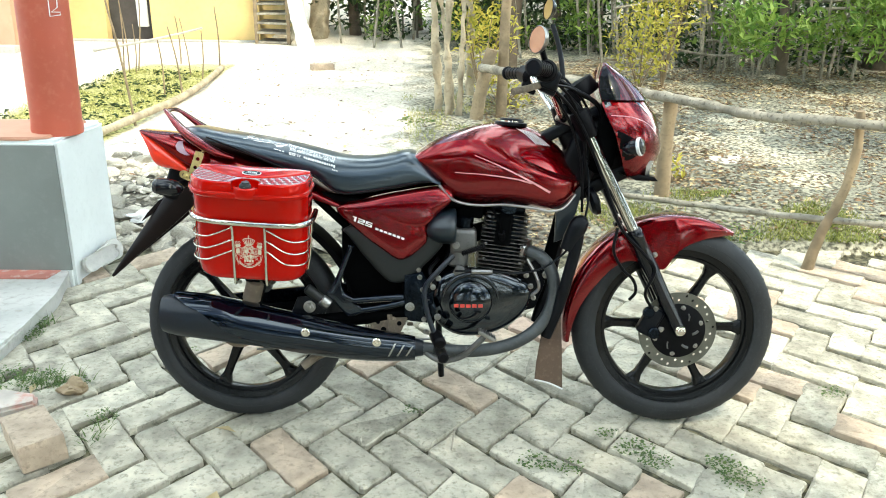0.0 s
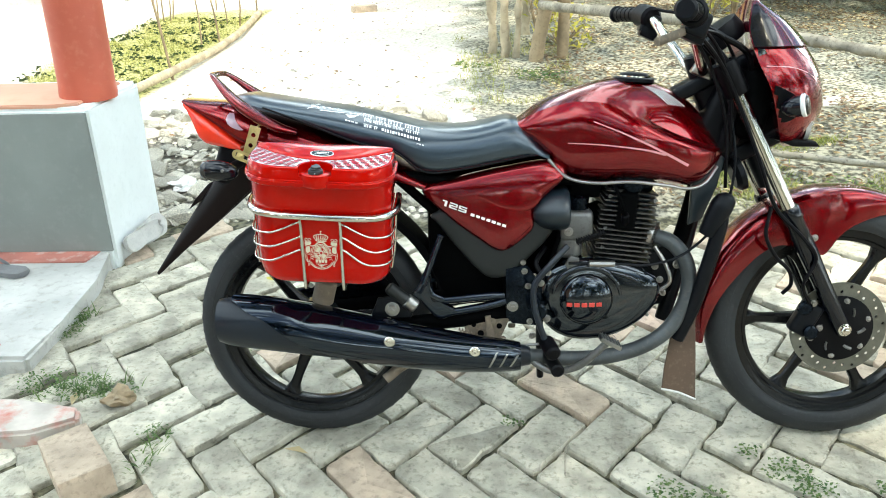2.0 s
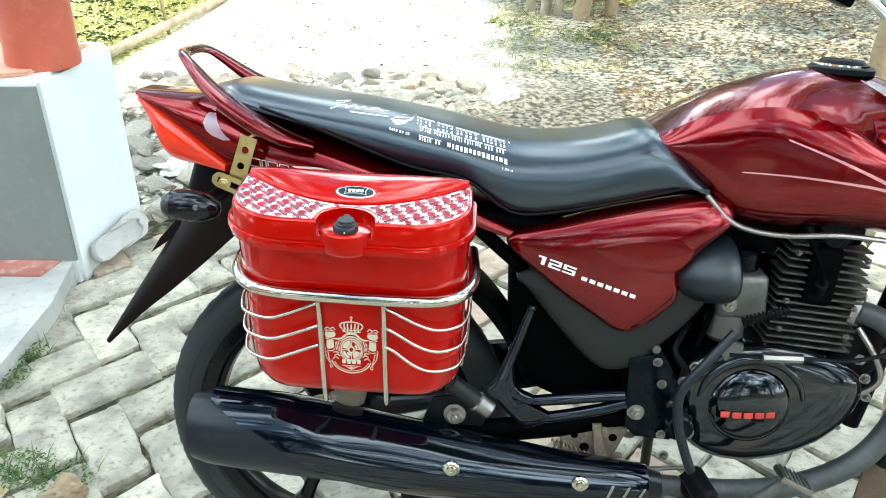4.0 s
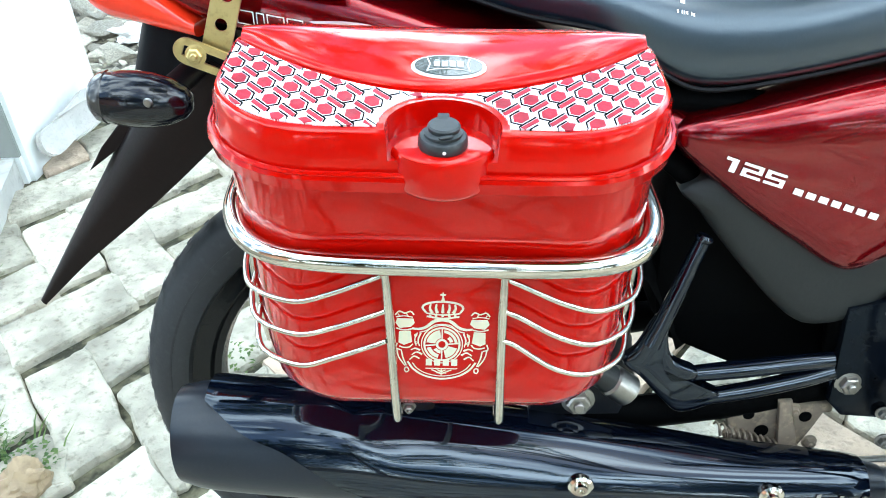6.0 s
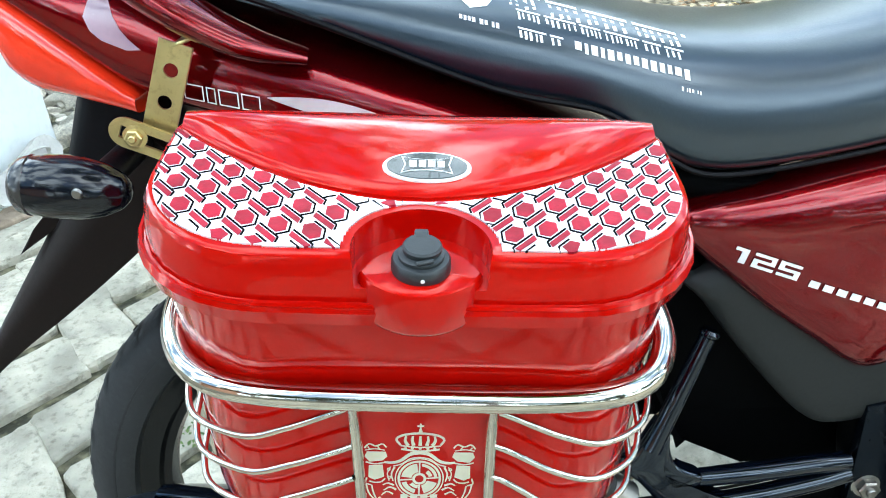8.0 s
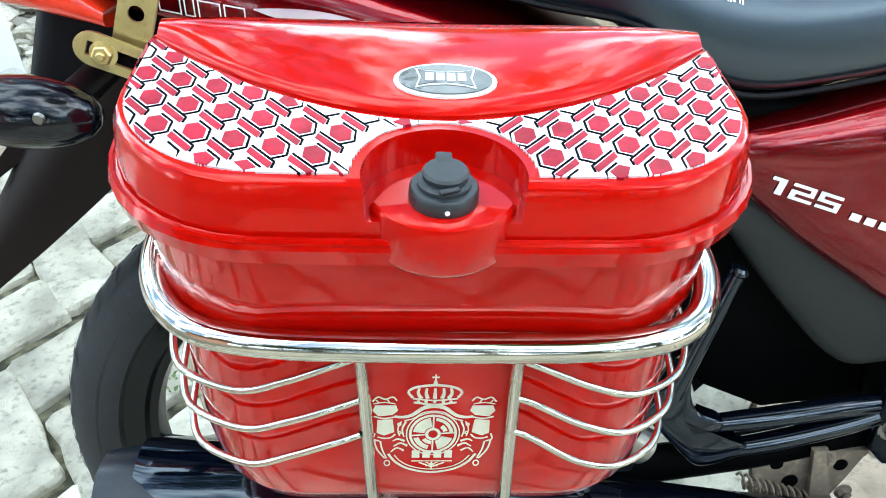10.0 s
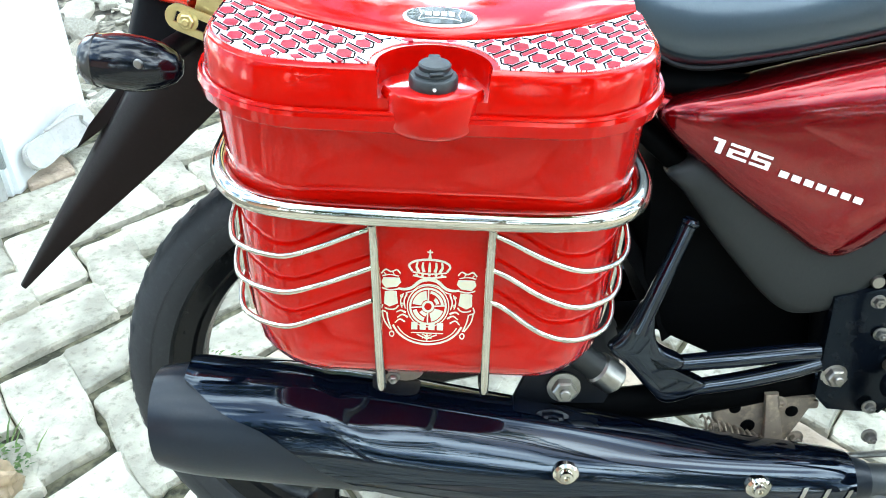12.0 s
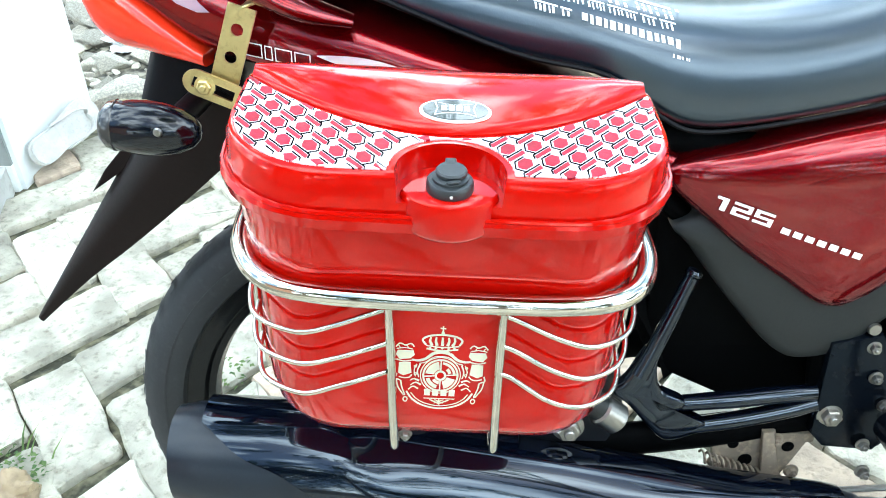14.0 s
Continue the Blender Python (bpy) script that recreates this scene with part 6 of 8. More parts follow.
# handlebar, grips, levers, mirrors
bar = [(0.946, 0.0, 0.892), (0.944, -0.04, 0.893), (0.934, -0.07, 0.900), (0.915, -0.105, 0.936), (0.893, -0.15, 0.974), (0.879, -0.195, 1.003), (0.868, -0.24, 1.016), (0.850, -0.30, 1.020), (0.832, -0.36, 1.021)]
handlebar = part("handlebar", tube([(p[0], -p[1], p[2]) for p in bar[:0:-1]] + bar, 0.0115, 14, 5), M["chrome"], bike, "chrome handlebar with black controls")
for s in (-1, 1):
    m = Matrix.Diagonal((1, -s, 1, 1))
    P = lambda x, y, z: tuple(m @ Vector((x, y, z)))
    grip = part("grip", cyl(P(0.862, -0.262, 1.019), P(0.822, -0.368, 1.022), 0.0175, 20, 0.004), M["black_plastic"], handlebar, "black rubber grip")
    part("bar_end", cyl(P(0.822, -0.368, 1.022), P(0.816, -0.382, 1.0225), 0.0215, 20, 0.005), M["black_satin"], grip)
    for k in range(5):
        p0, p1 = Vector(P(0.862, -0.262, 1.019)), Vector(P(0.822, -0.368, 1.022))
        part("grip_rib", cyl(p0.lerp(p1, 0.1 + 0.18 * k), p0.lerp(p1, 0.16 + 0.18 * k), 0.0188, 18, 0.001), M["black_plastic"], grip)
    part("switch_box", cyl(P(0.878, -0.205, 1.008), P(0.860, -0.262, 1.019), 0.0285, 20, 0.006), M["black_plastic"], handlebar)
    part("switch_body", block((0.046, 0.05, 0.05), pose(*P(0.876, -0.228, 0.996), 0, 20, 0), 0.010, 3), M["black_satin"], handlebar)
    part("switch_button", block((0.012, 0.010, 0.012), pose(*P(0.852, -0.236, 1.000)), 0.003, 2), M["red_print"] if s < 0 else M["grey_plastic"], handlebar)
    part("lever_perch", block((0.045, 0.04, 0.030), pose(*P(0.872, -0.222, 0.975), 0, 25, 0), 0.008, 2), M["black_satin"], handlebar)
    part("lever", tube([P(0.878, -0.215, 0.978), P(0.850, -0.240, 0.982), P(0.815, -0.300, 0.974), P(0.772, -0.362, 0.966)] if s < 0 else [P(0.905, -0.225, 0.99), P(0.915, -0.29, 0.995), P(0.905, -0.36, 0.998)], 0.0085, 10, 5, flat=0.7), M["dirt_metal"] if s < 0 else M["black_satin"], handlebar, "worn hand lever")
    stem = part("mirror_stem", tube([P(0.868, -0.225, 1.035), P(0.858, -0.245, 1.050), P(0.850, -0.270, 1.066)] if s < 0 else [P(0.972, -0.205, 1.000), P(0.968, -0.225, 1.06), P(0.958, -0.255, 1.12), P(0.945, -0.275, 1.165)], 0.0080, 10, 5), M["black_satin"], handlebar)
    mc = P(0.838, -0.290, 1.090) if s < 0 else P(0.935, -0.285, 1.215)
    q = Matrix.Translation(mc) @ Matrix.Rotation(radians(20 if s < 0 else 12), 4, "Z") @ Matrix.Rotation(radians(-84), 4, "Y") @ Matrix.Diagonal((0.72, 1.0, 1, 1))
    mir = part("mirror", lathe([(0, -0.018), (0.026, -0.015), (0.042, -0.006), (0.0475, 0.004), (0.0445, 0.006)], 36, q), M["steel"] if s < 0 else M["black_shiny"], stem, "rear-view mirror with a bright rim" if s < 0 else "black rear-view mirror")
    part("mirror_glass", lathe([(0, 0.0045), (0.0445, 0.0045), (0.0445, 0.003)], 36, q), M["mirror"], stem, "mirror glass")
part("bar_clamp", block((0.05, 0.075, 0.030), pose(0.948, 0, 0.893, 0, 25, 0), 0.008, 3), M["steel"], handlebar)
for a, b, c_ in (((0.88, -0.21, 1.00), (0.945, -0.13, 0.95), (0.99, -0.10, 0.86)), ((0.89, -0.20, 0.985), (0.965, -0.11, 0.965), (1.02, -0.05, 0.88)), ((0.89, 0.21, 1.03), (0.97, 0.12, 1.0), (1.02, 0.05, 0.88)), ((0.89, -0.16, 0.97), (0.945, -0.12, 0.89), (0.985, -0.10, 0.78))):
    part("control_cable", tube([a, b, c_, (c_[0] + 0.01, c_[1] * 0.9, c_[2] - 0.14)], 0.0038, 8, 6), M["black_plastic"], bike)
part("hose_loop", tube([(1.09, -0.118, 0.60), (1.080, -0.128, 0.54), (1.105, -0.126, 0.49), (1.140, -0.118, 0.455), (1.150, -0.112, 0.42), (1.135, -0.105, 0.395)], 0.0045, 8, 6), M["black_plastic"], bike)
part("head_stock", cyl((0.995, 0, 0.76), (0.935, 0, 0.93), 0.028, 18, 0.004), M["black_satin"], bike)

# ---- side box in its chrome carrier, hung on the motorcycle's right side ----
box_at = pose(0.1135, -0.130, 0.600, 0, 3.5, 0)
pannier = thing("side_box", "glossy red side box in a chrome wire carrier", "pannier box", box_at)


def plan(a, yf, yb, z, rf=0.062, rb=0.018, bow=0.0, n=9):
    """A rounded outline: half width a, from yf (outer) to yb (inner), big outer corners; bow swells the outer side."""
    out = []
    for cx, cy, r, t0 in ((a - rf, yf + rf, rf, -90), (a - rb, yb - rb, rb, 0), (-a + rb, yb - rb, rb, 90), (-a + rf, yf + rf, rf, 180)):
        for k in range(n):
            t = radians(t0 + 90 * k / (n - 1))
            x, y = cx + r * math.cos(t), cy + r * math.sin(t)
            if y < (yf + yb) / 2:
                y -= bow * (1 - (x / a) ** 2)
            out.append(Vector((x, y, z)))
    # finer outer edge between the two outer corners
    last, first = out[-1], out[0]
    for k in range(1, 10):
        p = last.lerp(first, k / 10)
        p.y = yf - bow * (1 - (p.x / a) ** 2)
        out.append(p)
    return out


# height, left half width, right half width, outer depth, inner depth, corner radius
rows = [(-0.084, 0.106, 0.114, -0.046, 0.045, 0.05), (-0.0835, 0.118, 0.127, -0.054, 0.050, 0.053), (-0.078, 0.1275, 0.137, -0.061, 0.054, 0.055), (-0.066, 0.1345, 0.1435, -0.0645, 0.056, 0.056), (-0.04, 0.1380, 0.1460, -0.0660, 0.058, 0.056),
        (0.0, 0.1395, 0.1465, -0.0665, 0.06, 0.056), (0.04, 0.140, 0.1460, -0.067, 0.061, 0.056), (0.068, 0.140, 0.1455, -0.067, 0.061, 0.057), (0.074, 0.1405, 0.1455, -0.068, 0.062, 0.058),
        (0.078, 0.1430, 0.1465, -0.0735, 0.062, 0.060), (0.082, 0.1440, 0.1470, -0.0745, 0.062, 0.060), (0.155, 0.1475, 0.1475, -0.079, 0.048, 0.064)]
body_bm = loft([[p + Vector(((ar - al) / 2, 0, 0)) for p in plan((al + ar) / 2, yf, yb, z, rf)] for z, al, ar, yf, yb, rf in rows])
bmesh.ops.recalc_face_normals(body_bm, faces=body_bm.faces)
body_tree = BVHTree.FromBMesh(body_bm)
body = part("body", body_bm, M["red_box"], pannier, "glossy red moulded box", sharp=50)

# lid: skirt, lip, flat top with a round recess for the lock
lid_rows = [(0.149, 0.148, -0.096, 0.0495, 0.070), (0.147, 0.150, -0.0985, 0.0515, 0.072), (0.149, 0.152, -0.101, 0.0525, 0.074), (0.157, 0.1535, -0.1025, 0.0535, 0.075),
            (0.160, 0.152, -0.101, 0.0525, 0.074), (0.161, 0.1490, -0.0980, 0.0515, 0.072), (0.180, 0.1475, -0.0965, 0.0515, 0.072), (0.1845, 0.1455, -0.0945, 0.0505, 0.071), (0.1860, 0.1425, -0.0915, 0.0485, 0.069)]
rings = [plan(a, yf, yb, z, rf, 0.022, 0.003) for z, a, yf, yb, rf in lid_rows]
top = rings[-1]
cen = Vector((0, -0.01, 0.1860))
for s, dz in ((0.9, 0.0), (0.7, 0.0), (0.45, 0.0), (0.2, 0.0)):
    rings.append([cen + (p - cen) * s + Vector((0, 0, dz)) for p in top])
lid_bm = loft(rings)
REC = Vector((0.001, -0.089, 0.0))
lid_bm = cut(lid_bm, lathe([(0, 0.169), (0.0340, 0.169), (0.0358, 0.25), (0, 0.25)], 40, Matrix.Translation(REC)))
lid = part("lid", lid_bm, M["red_box"], pannier, "red lid with a raised crescent and silver lattice", sharp=35)
part("lip_line", tube([p + Vector((0, 0, 0.0015)) for p in plan(0.1515, -0.1005, 0.0525, 0.159, 0.074, 0.022, 0.003)], 0.0016, 6, 1, closed=True, smooth=False), M["red_box"], lid)


def crescent_front(x):
    return -0.046 + 0.076 * (abs(x) / 0.142) ** 1.9


rings = []
for k in range(41):
    x = -0.141 + 0.282 * k / 40
    f, b = crescent_front(x), 0.0465
    e = max(0.0, 1 - (abs(x) / 0.1415) ** 4)
    row = []
    for t, h in ((0.0, -0.004), (0.0, 0.0022), (0.03, 0.0040), (0.12, 0.0056), (0.30, 0.0085), (0.52, 0.0108), (0.70, 0.0116), (0.84, 0.0108), (0.93, 0.008), (0.98, 0.003), (1.0, -0.005)):
        row.append(Vector((x, f + (b - f) * t, 0.1855 + h * (0.45 + 0.55 * e))))
    rings.append(row)
cres = loft(rings)
bmesh.ops.recalc_face_normals(cres, faces=cres.faces)
cres_tree = BVHTree.FromBMesh(cres)
crescent = part("crescent", cres, M["red_box"], lid, "raised glossy red crescent", sharp=40)


def in_lattice(x, y):
    if abs(x) > 0.1435 or y > crescent_front(x) - 0.003:
        return False
    if (Vector((x, y, 0)) - REC).length < 0.0385:
        return False
    cx = max(0.0, abs(x) - (0.144 - 0.069))
    cy = -0.093 + 0.069
    if y < cy and cx > 0 and math.hypot(cx, y - cy) > 0.0665:
        return False
    return y > -0.0925


def clipped(poly):
    """Draw a shape back inside the silver field; None where it lies outside."""
    cx, cy = sum(p[0] for p in poly) / len(poly), sum(p[1] for p in poly) / len(poly)
    if not in_lattice(cx, cy):
        return None
    out = []
    for x, y in poly:
        t = next((q / 10 for q in range(10, 0, -1) if in_lattice(cx + (x - cx) * q / 10, cy + (y - cy) * q / 10)), 0.05)
        out.append((cx + (x - cx) * t, cy + (y - cy) * t))
    return out


def layer(polys, z, h=0.0004):
    bm = bmesh.new()
    for poly in polys:
        hi = [bm.verts.new((x, y, z + h)) for x, y in poly]
        lo = [bm.verts.new((x, y, z - 0.002)) for x, y in poly]
        bm.faces.new(hi)
        for k in range(len(poly)):
            bm.faces.new((lo[k], lo[(k + 1) % len(poly)], hi[(k + 1) % len(poly)], hi[k]))
    return bm


# silver field, cut into narrow strips that follow the lid's edge and the crescent
field = []
NX = 300
for k in range(NX):
    x0, x1 = -0.142 + 0.284 * k / NX, -0.142 + 0.284 * (k + 1) / NX
    xm = (x0 + x1) / 2
    run = [y for y in [-0.0915 + 0.0004 * q for q in range(330)] if in_lattice(xm, y)]
    if len(run) > 2:
        groups, cur = [], [run[0]]
        for y in run[1:]:
            if y - cur[-1] > 0.0006:
                groups.append(cur)
                cur = []
            cur.append(y)
        groups.append(cur)
        for g_ in groups:
            field.append([(x0, g_[0]), (x1, g_[0]), (x1, g_[-1]), (x0, g_[-1])])
bm = layer(field, 0.1862, 0.0008)
bmesh.ops.remove_doubles(bm, verts=bm.verts, dist=1e-6)
lattice_part = part("silver_field", bm, M["lattice"], lid, "silver lattice print with red cells", smooth=False)
lattice_part["kind"] = "stuff"
cells, lines = [], []
STEP_A, STEP_B = Vector((0.0173, -0.0056)), Vector((-0.0075, 0.0230))
D1, D2 = Vector((0.655, -0.755)), Vector((0.5, 0.866))
BIG = [D1 * a_ + D2 * b_ for a_, b_ in ((0.0070, 0.0), (0.0034, 0.0050), (-0.0034, 0.0050), (-0.0070, 0.0), (-0.0034, -0.0050), (0.0034, -0.0050))]
SMALL = [D1 * a_ + D2 * b_ for a_, b_ in ((0.0082, -0.0016), (0.0072, 0.0018), (-0.0086, 0.0018), (-0.0076, -0.0016))]
INK = [(tuple(D1 * -0.0086 + D2 * 0.0032), tuple(D1 * 0.0076 + D2 * 0.0032)), (tuple(D1 * 0.0076 + D2 * 0.0032), tuple(D1 * 0.0092 + D2 * -0.0004))]
EDGE = [(tuple(D1 * 0.0092 + D2 * 0.0004), tuple(D1 * 0.0050 + D2 * -0.0064)), (tuple(D1 * 0.0050 + D2 * 0.0064), tuple(D1 * 0.0092 + D2 * 0.0004)), (tuple(D1 * -0.0040 + D2 * 0.0064), tuple(D1 * 0.0050 + D2 * 0.0064))]
for s_ in (-1, 1):
    first = Vector((-0.1217, -0.0560)) if s_ < 0 else Vector((-0.0370, -0.0604))
    for i in range(-8, 9):
        for j in range(-3, 6):
            at = first + STEP_A * i + STEP_B * j
            if at.x > -0.004:
                continue
            for shape, off in ((BIG, Vector((0.0, 0.0))), (SMALL, Vector((0.0050, 0.0087)))):
                cell = [(-s_ * (at.x + off.x + dx), at.y + off.y + dy) for dx, dy in shape]
                cell = clipped(cell)
                if cell:
                    cells.append(cell)
            for (a_, b_), off in [(q_, Vector((0.0050, 0.0087))) for q_ in INK] + [(q_, Vector((0.0, 0.0))) for q_ in EDGE]:
                w_ = 0.00046
                nx_, ny_ = -(b_[1] - a_[1]), b_[0] - a_[0]
                q_ = math.hypot(nx_, ny_)
                nx_, ny_ = nx_ / q_ * w_, ny_ / q_ * w_
                ln_ = [(-s_ * (at.x + off.x + px_), at.y + off.y + py_) for px_, py_ in ((a_[0] + nx_, a_[1] + ny_), (b_[0] + nx_, b_[1] + ny_), (b_[0] - nx_, b_[1] - ny_), (a_[0] - nx_, a_[1] - ny_))]
                ln_ = clipped(ln_)
                if ln_:
                    lines.append(ln_)
part("cell_print", layer(cells, 0.1868, 0.0006), M["cell_red"], lattice_part, "red cells of the lattice print", smooth=False)["kind"] = "stuff"
part("outline_print", layer(lines, 0.1868, 0.0006), M["inner_black"], lattice_part, "fine black outlines", smooth=False)["kind"] = "stuff"

# lock boss, seat and knob


def vesica(z, grow=0.0, front=0.0):
    fr = [Vector((0.0305 * math.sin(radians(t)) / math.sin(radians(66)) * (1 + grow), -0.0935 - (0.0195 + front) * (math.cos(radians(t)) - math.cos(radians(66))) / (1 - math.cos(radians(66))), z)) for t in range(-66, 67, 6)]
    bk = [Vector((0.0305 * math.sin(radians(t)) / math.sin(radians(66)) * (1 + grow), -0.0935 + 0.022 * (math.cos(radians(t)) - math.cos(radians(66))) / (1 - math.cos(radians(66))), z)) for t in range(60, -66, -6)]
    return [p + Vector((0.001, 0, 0)) for p in fr + bk]


boss = part("lock_boss", loft([vesica(0.1455, -0.2, -0.006), vesica(0.148, -0.07, -0.0025), vesica(0.152), vesica(0.1705), vesica(0.1735, -0.02, -0.001), vesica(0.1745, -0.06, -0.003)]), M["red_box"], lid, "lens-shaped red lock boss", sharp=40)
kb = Matrix.Translation((0.001, -0.0905, 0.1745)) @ Matrix.Diagonal((0.9, 0.9, 0.95, 1))
knob = part("lock_knob", lathe([(0, 0), (0.0160, 0), (0.0163, 0.001), (0.0160, 0.0062), (0.0150, 0.0074), (0.0125, 0.0078), (0.0125, 0.0096), (0.0105, 0.0104), (0, 0.0106)], 40, kb), M["knob"], pannier, "black plastic lock knob")
part("knob_cover", lathe([(0, 0.0104), (0.0105, 0.0104), (0.0108, 0.0130), (0.0098, 0.0142), (0, 0.0145)], 32, kb @ pose(0.0005, 0.0015, 0)), M["knob"], knob)
part("knob_tab", block((0.008, 0.010, 0.0040), kb @ pose(0.0, 0.0115, 0.0124), 0.0014, 2), M["knob"], knob)
part("knob_tab", block((0.010, 0.0028, 0.0022), kb @ pose(0.002, -0.0105, 0.0110, 0, 0, 20), 0.0008, 1), M["knob"], knob)
part("knob_mark", lathe([(0, 0), (0.0012, 0), (0.001, 0.0006), (0, 0.0006)], 10, kb @ pose(0.001, -0.0161, 0.0030, 90, 0, 0)), M["white_print"], knob)


def on_crescent(pts, off):
    out = []
    for x, y in pts:
        h = cres_tree.ray_cast(Vector((x, y, 0.4)), Vector((0, 0, -1)))
        out.append((h[0] if h[0] is not None else Vector((x, y, 0.195))) + Vector((0, 0, off)))
    return out


def oval(cx, cy, rx, ry, n=36):
    return [(cx + rx * math.cos(2 * math.pi * k / n), cy + ry * math.sin(2 * math.pi * k / n)) for k in range(n)]


def flat_patch(rings, off):
    bm = bmesh.new()
    for outline in rings:
        c = bm.verts.new(sum(on_crescent(outline, off), Vector()) / len(outline))
        vs = [bm.verts.new(p) for p in on_crescent(outline, off)]
        lo = [bm.verts.new(p) for p in on_crescent(outline, 0.0)]
        for i in range(len(vs)):
            j = (i + 1) % len(vs)
            bm.faces.new((vs[i], vs[j], c))
            bm.faces.new((lo[i], lo[j], vs[j], vs[i]))
    return bm


BX, BY = 0.0035, -0.024
badge = part("badge", flat_patch([oval(BX, BY, 0.0240, 0.0125)], 0.0012), M["white_print"], pannier, "oval black badge with a silver rim")
part("badge_field", flat_patch([oval(BX, BY, 0.0218, 0.0108)], 0.0018), M["badge_black"], badge, "black badge field")
bow = [(-0.014, 0.007), (-0.009, 0.0052), (0, 0.0042), (0.009, 0.0052), (0.014, 0.007), (0.0122, 0), (0.014, -0.007), (0.009, -0.0052), (0, -0.0042), (-0.009, -0.0052), (-0.014, -0.007), (-0.0122, 0)]
part("badge_bow", flat_patch([[(BX + x, BY + y) for x, y in bow]], 0.0022), M["white_print"], badge)
part("badge_bow_field", flat_patch([[(BX + x * 0.93, BY + y * 0.86) for x, y in bow]], 0.0025), M["badge_black"], badge)
part("badge_bars", flat_patch([[(BX + x0 - 0.0019, BY - 0.0026), (BX + x0 + 0.0019, BY - 0.0026), (BX + x0 + 0.0019, BY + 0.0026), (BX + x0 - 0.0019, BY + 0.0026)] for x0 in (-0.0075, -0.0025, 0.0025, 0.0075)], 0.0028), M["white_print"], badge, "silver lettering bars")


# printed crest on the outer face
def printed(polys, off=0.0005):
    bm = bmesh.new()
    for poly in polys:
        pts = []
        for x, z in poly:
            h = body_tree.ray_cast(Vector((x, -0.4, z)), Vector((0, 1, 0)))
            pts.append((h[0] if h[0] is not None else Vector((x, -0.067, z))) - Vector((0, off, 0)))
        bm.faces.new([bm.verts.new(p) for p in pts])
    bmesh.ops.triangulate(bm, faces=bm.faces[:])
    return bm


def ring_poly(cx, cz, r0, r1, a0=0, a1=360, n=28, sx=1.0):
    out = []
    for k in range(n):
        t0, t1 = radians(a0 + (a1 - a0) * k / n), radians(a0 + (a1 - a0) * (k + 1) / n)
        out.append([(cx + sx * r * math.cos(t), cz + r * math.sin(t)) for r, t in ((r0, t0), (r1, t0), (r1, t1), (r0, t1))])
    return out


CX, CZ = 0.0035, -0.0085
UNIT = 0.000252


def E0(pts):
    return [(CX + x * UNIT, CZ + z * UNIT * 1.26) for x, z in pts]


def stroke(pts, w0, w1=None):
    """A printed line through points, its width in the crest's own units."""
    path = spline([(p[0], p[1], 0) for p in pts], 4) if len(pts) > 2 else [Vector((p[0], p[1], 0)) for p in pts]
    w1 = w0 if w1 is None else w1
    out, last = [], len(path) - 1
    for i in range(last):
        a, b = path[i], path[i + 1]
        n_ = Vector((-(b - a).y, (b - a).x, 0)).normalized()
        wa, wb = (w0 + (w1 - w0) * i / last) / 2, (w0 + (w1 - w0) * (i + 1) / last) / 2
        out.append(E0([((a + n_ * wa).x, (a + n_ * wa).y), ((b + n_ * wb).x, (b + n_ * wb).y), ((b - n_ * wb).x, (b - n_ * wb).y), ((a - n_ * wa).x, (a - n_ * wa).y)]))
    return out


def ring(r0, r1, a0=0, a1=360, n=24, x=0, z=0, sx=1.0):
    return [[(px, CZ + (pz - CZ) * 1.26) for px, pz in q] for q in ring_poly(CX + x * UNIT, CZ + z * UNIT, r0 * UNIT, r1 * UNIT, a0, a1, n, sx)]


hub = ring(49, 55, n=32) + ring(59, 62, n=32) + ring(11, 18, n=16) + ring(20, 46, 98, 172, 8) + ring(20, 46, 285, 345, 8) + ring(34, 46, 195, 255, 6) + ring(20, 30, 215, 262, 4) + ring(24, 34, 15, 50, 4) + ring(38, 46, 8, 82, 8)
for a in (5, 90, 185, 270):
    hub += stroke([(18 * math.cos(radians(a)), 18 * math.sin(radians(a))), (50 * math.cos(radians(a)), 50 * math.sin(radians(a)))], 4)
crest = part("crest", printed(hub), M["gold_print"], pannier, "cream-gold printed crest with crown, scrolls and ribbon")
crown = stroke([(-46, 88), (0, 82), (48, 88)], 5) + stroke([(-48, 98), (0, 93), (50, 98)], 4) + stroke([(-48, 100), (-58, 116), (-40, 128), (0, 133), (40, 128), (58, 116), (50, 100)], 6)
for x in (-36, -19, 0, 19, 36):
    crown += stroke([(x * 0.82, 98), (x * 1.02, 112), (x * 0.95, 125)], 9, 5)
    crown += ring(0.5, 4, n=8, x=x, z=90)
crown += stroke([(0, 133), (0, 146)], 12, 5) + stroke([(0, 144), (0, 160)], 4) + stroke([(-8, 153), (8, 153)], 4)
part("crown", printed(crown), M["gold_print"], crest)
mantle = []
for s in (-1, 1):
    mantle += stroke([(0, 79), (24 * s, 73), (48 * s, 54), (70 * s, 48), (88 * s, 50)], 11, 6) + stroke([(0, 64), (24 * s, 60), (46 * s, 44), (66 * s, 38)], 3)
    mantle += stroke([(62 * s, 36), (70 * s, 14), (66 * s, -8)], 5, 3) + stroke([(72 * s, 36), (80 * s, 16), (76 * s, -6)], 3) + ring(2, 5, n=8, x=77 * s, z=28) + ring(2, 5, n=8, x=76 * s, z=4)
    mantle += stroke([(64 * s, -20), (80 * s, -14), (92 * s, -20)], 6, 3) + stroke([(58 * s, -34), (74 * s, -26), (90 * s, -36)], 6, 3) + stroke([(66 * s, -48), (82 * s, -40), (96 * s, -52)], 5, 3)
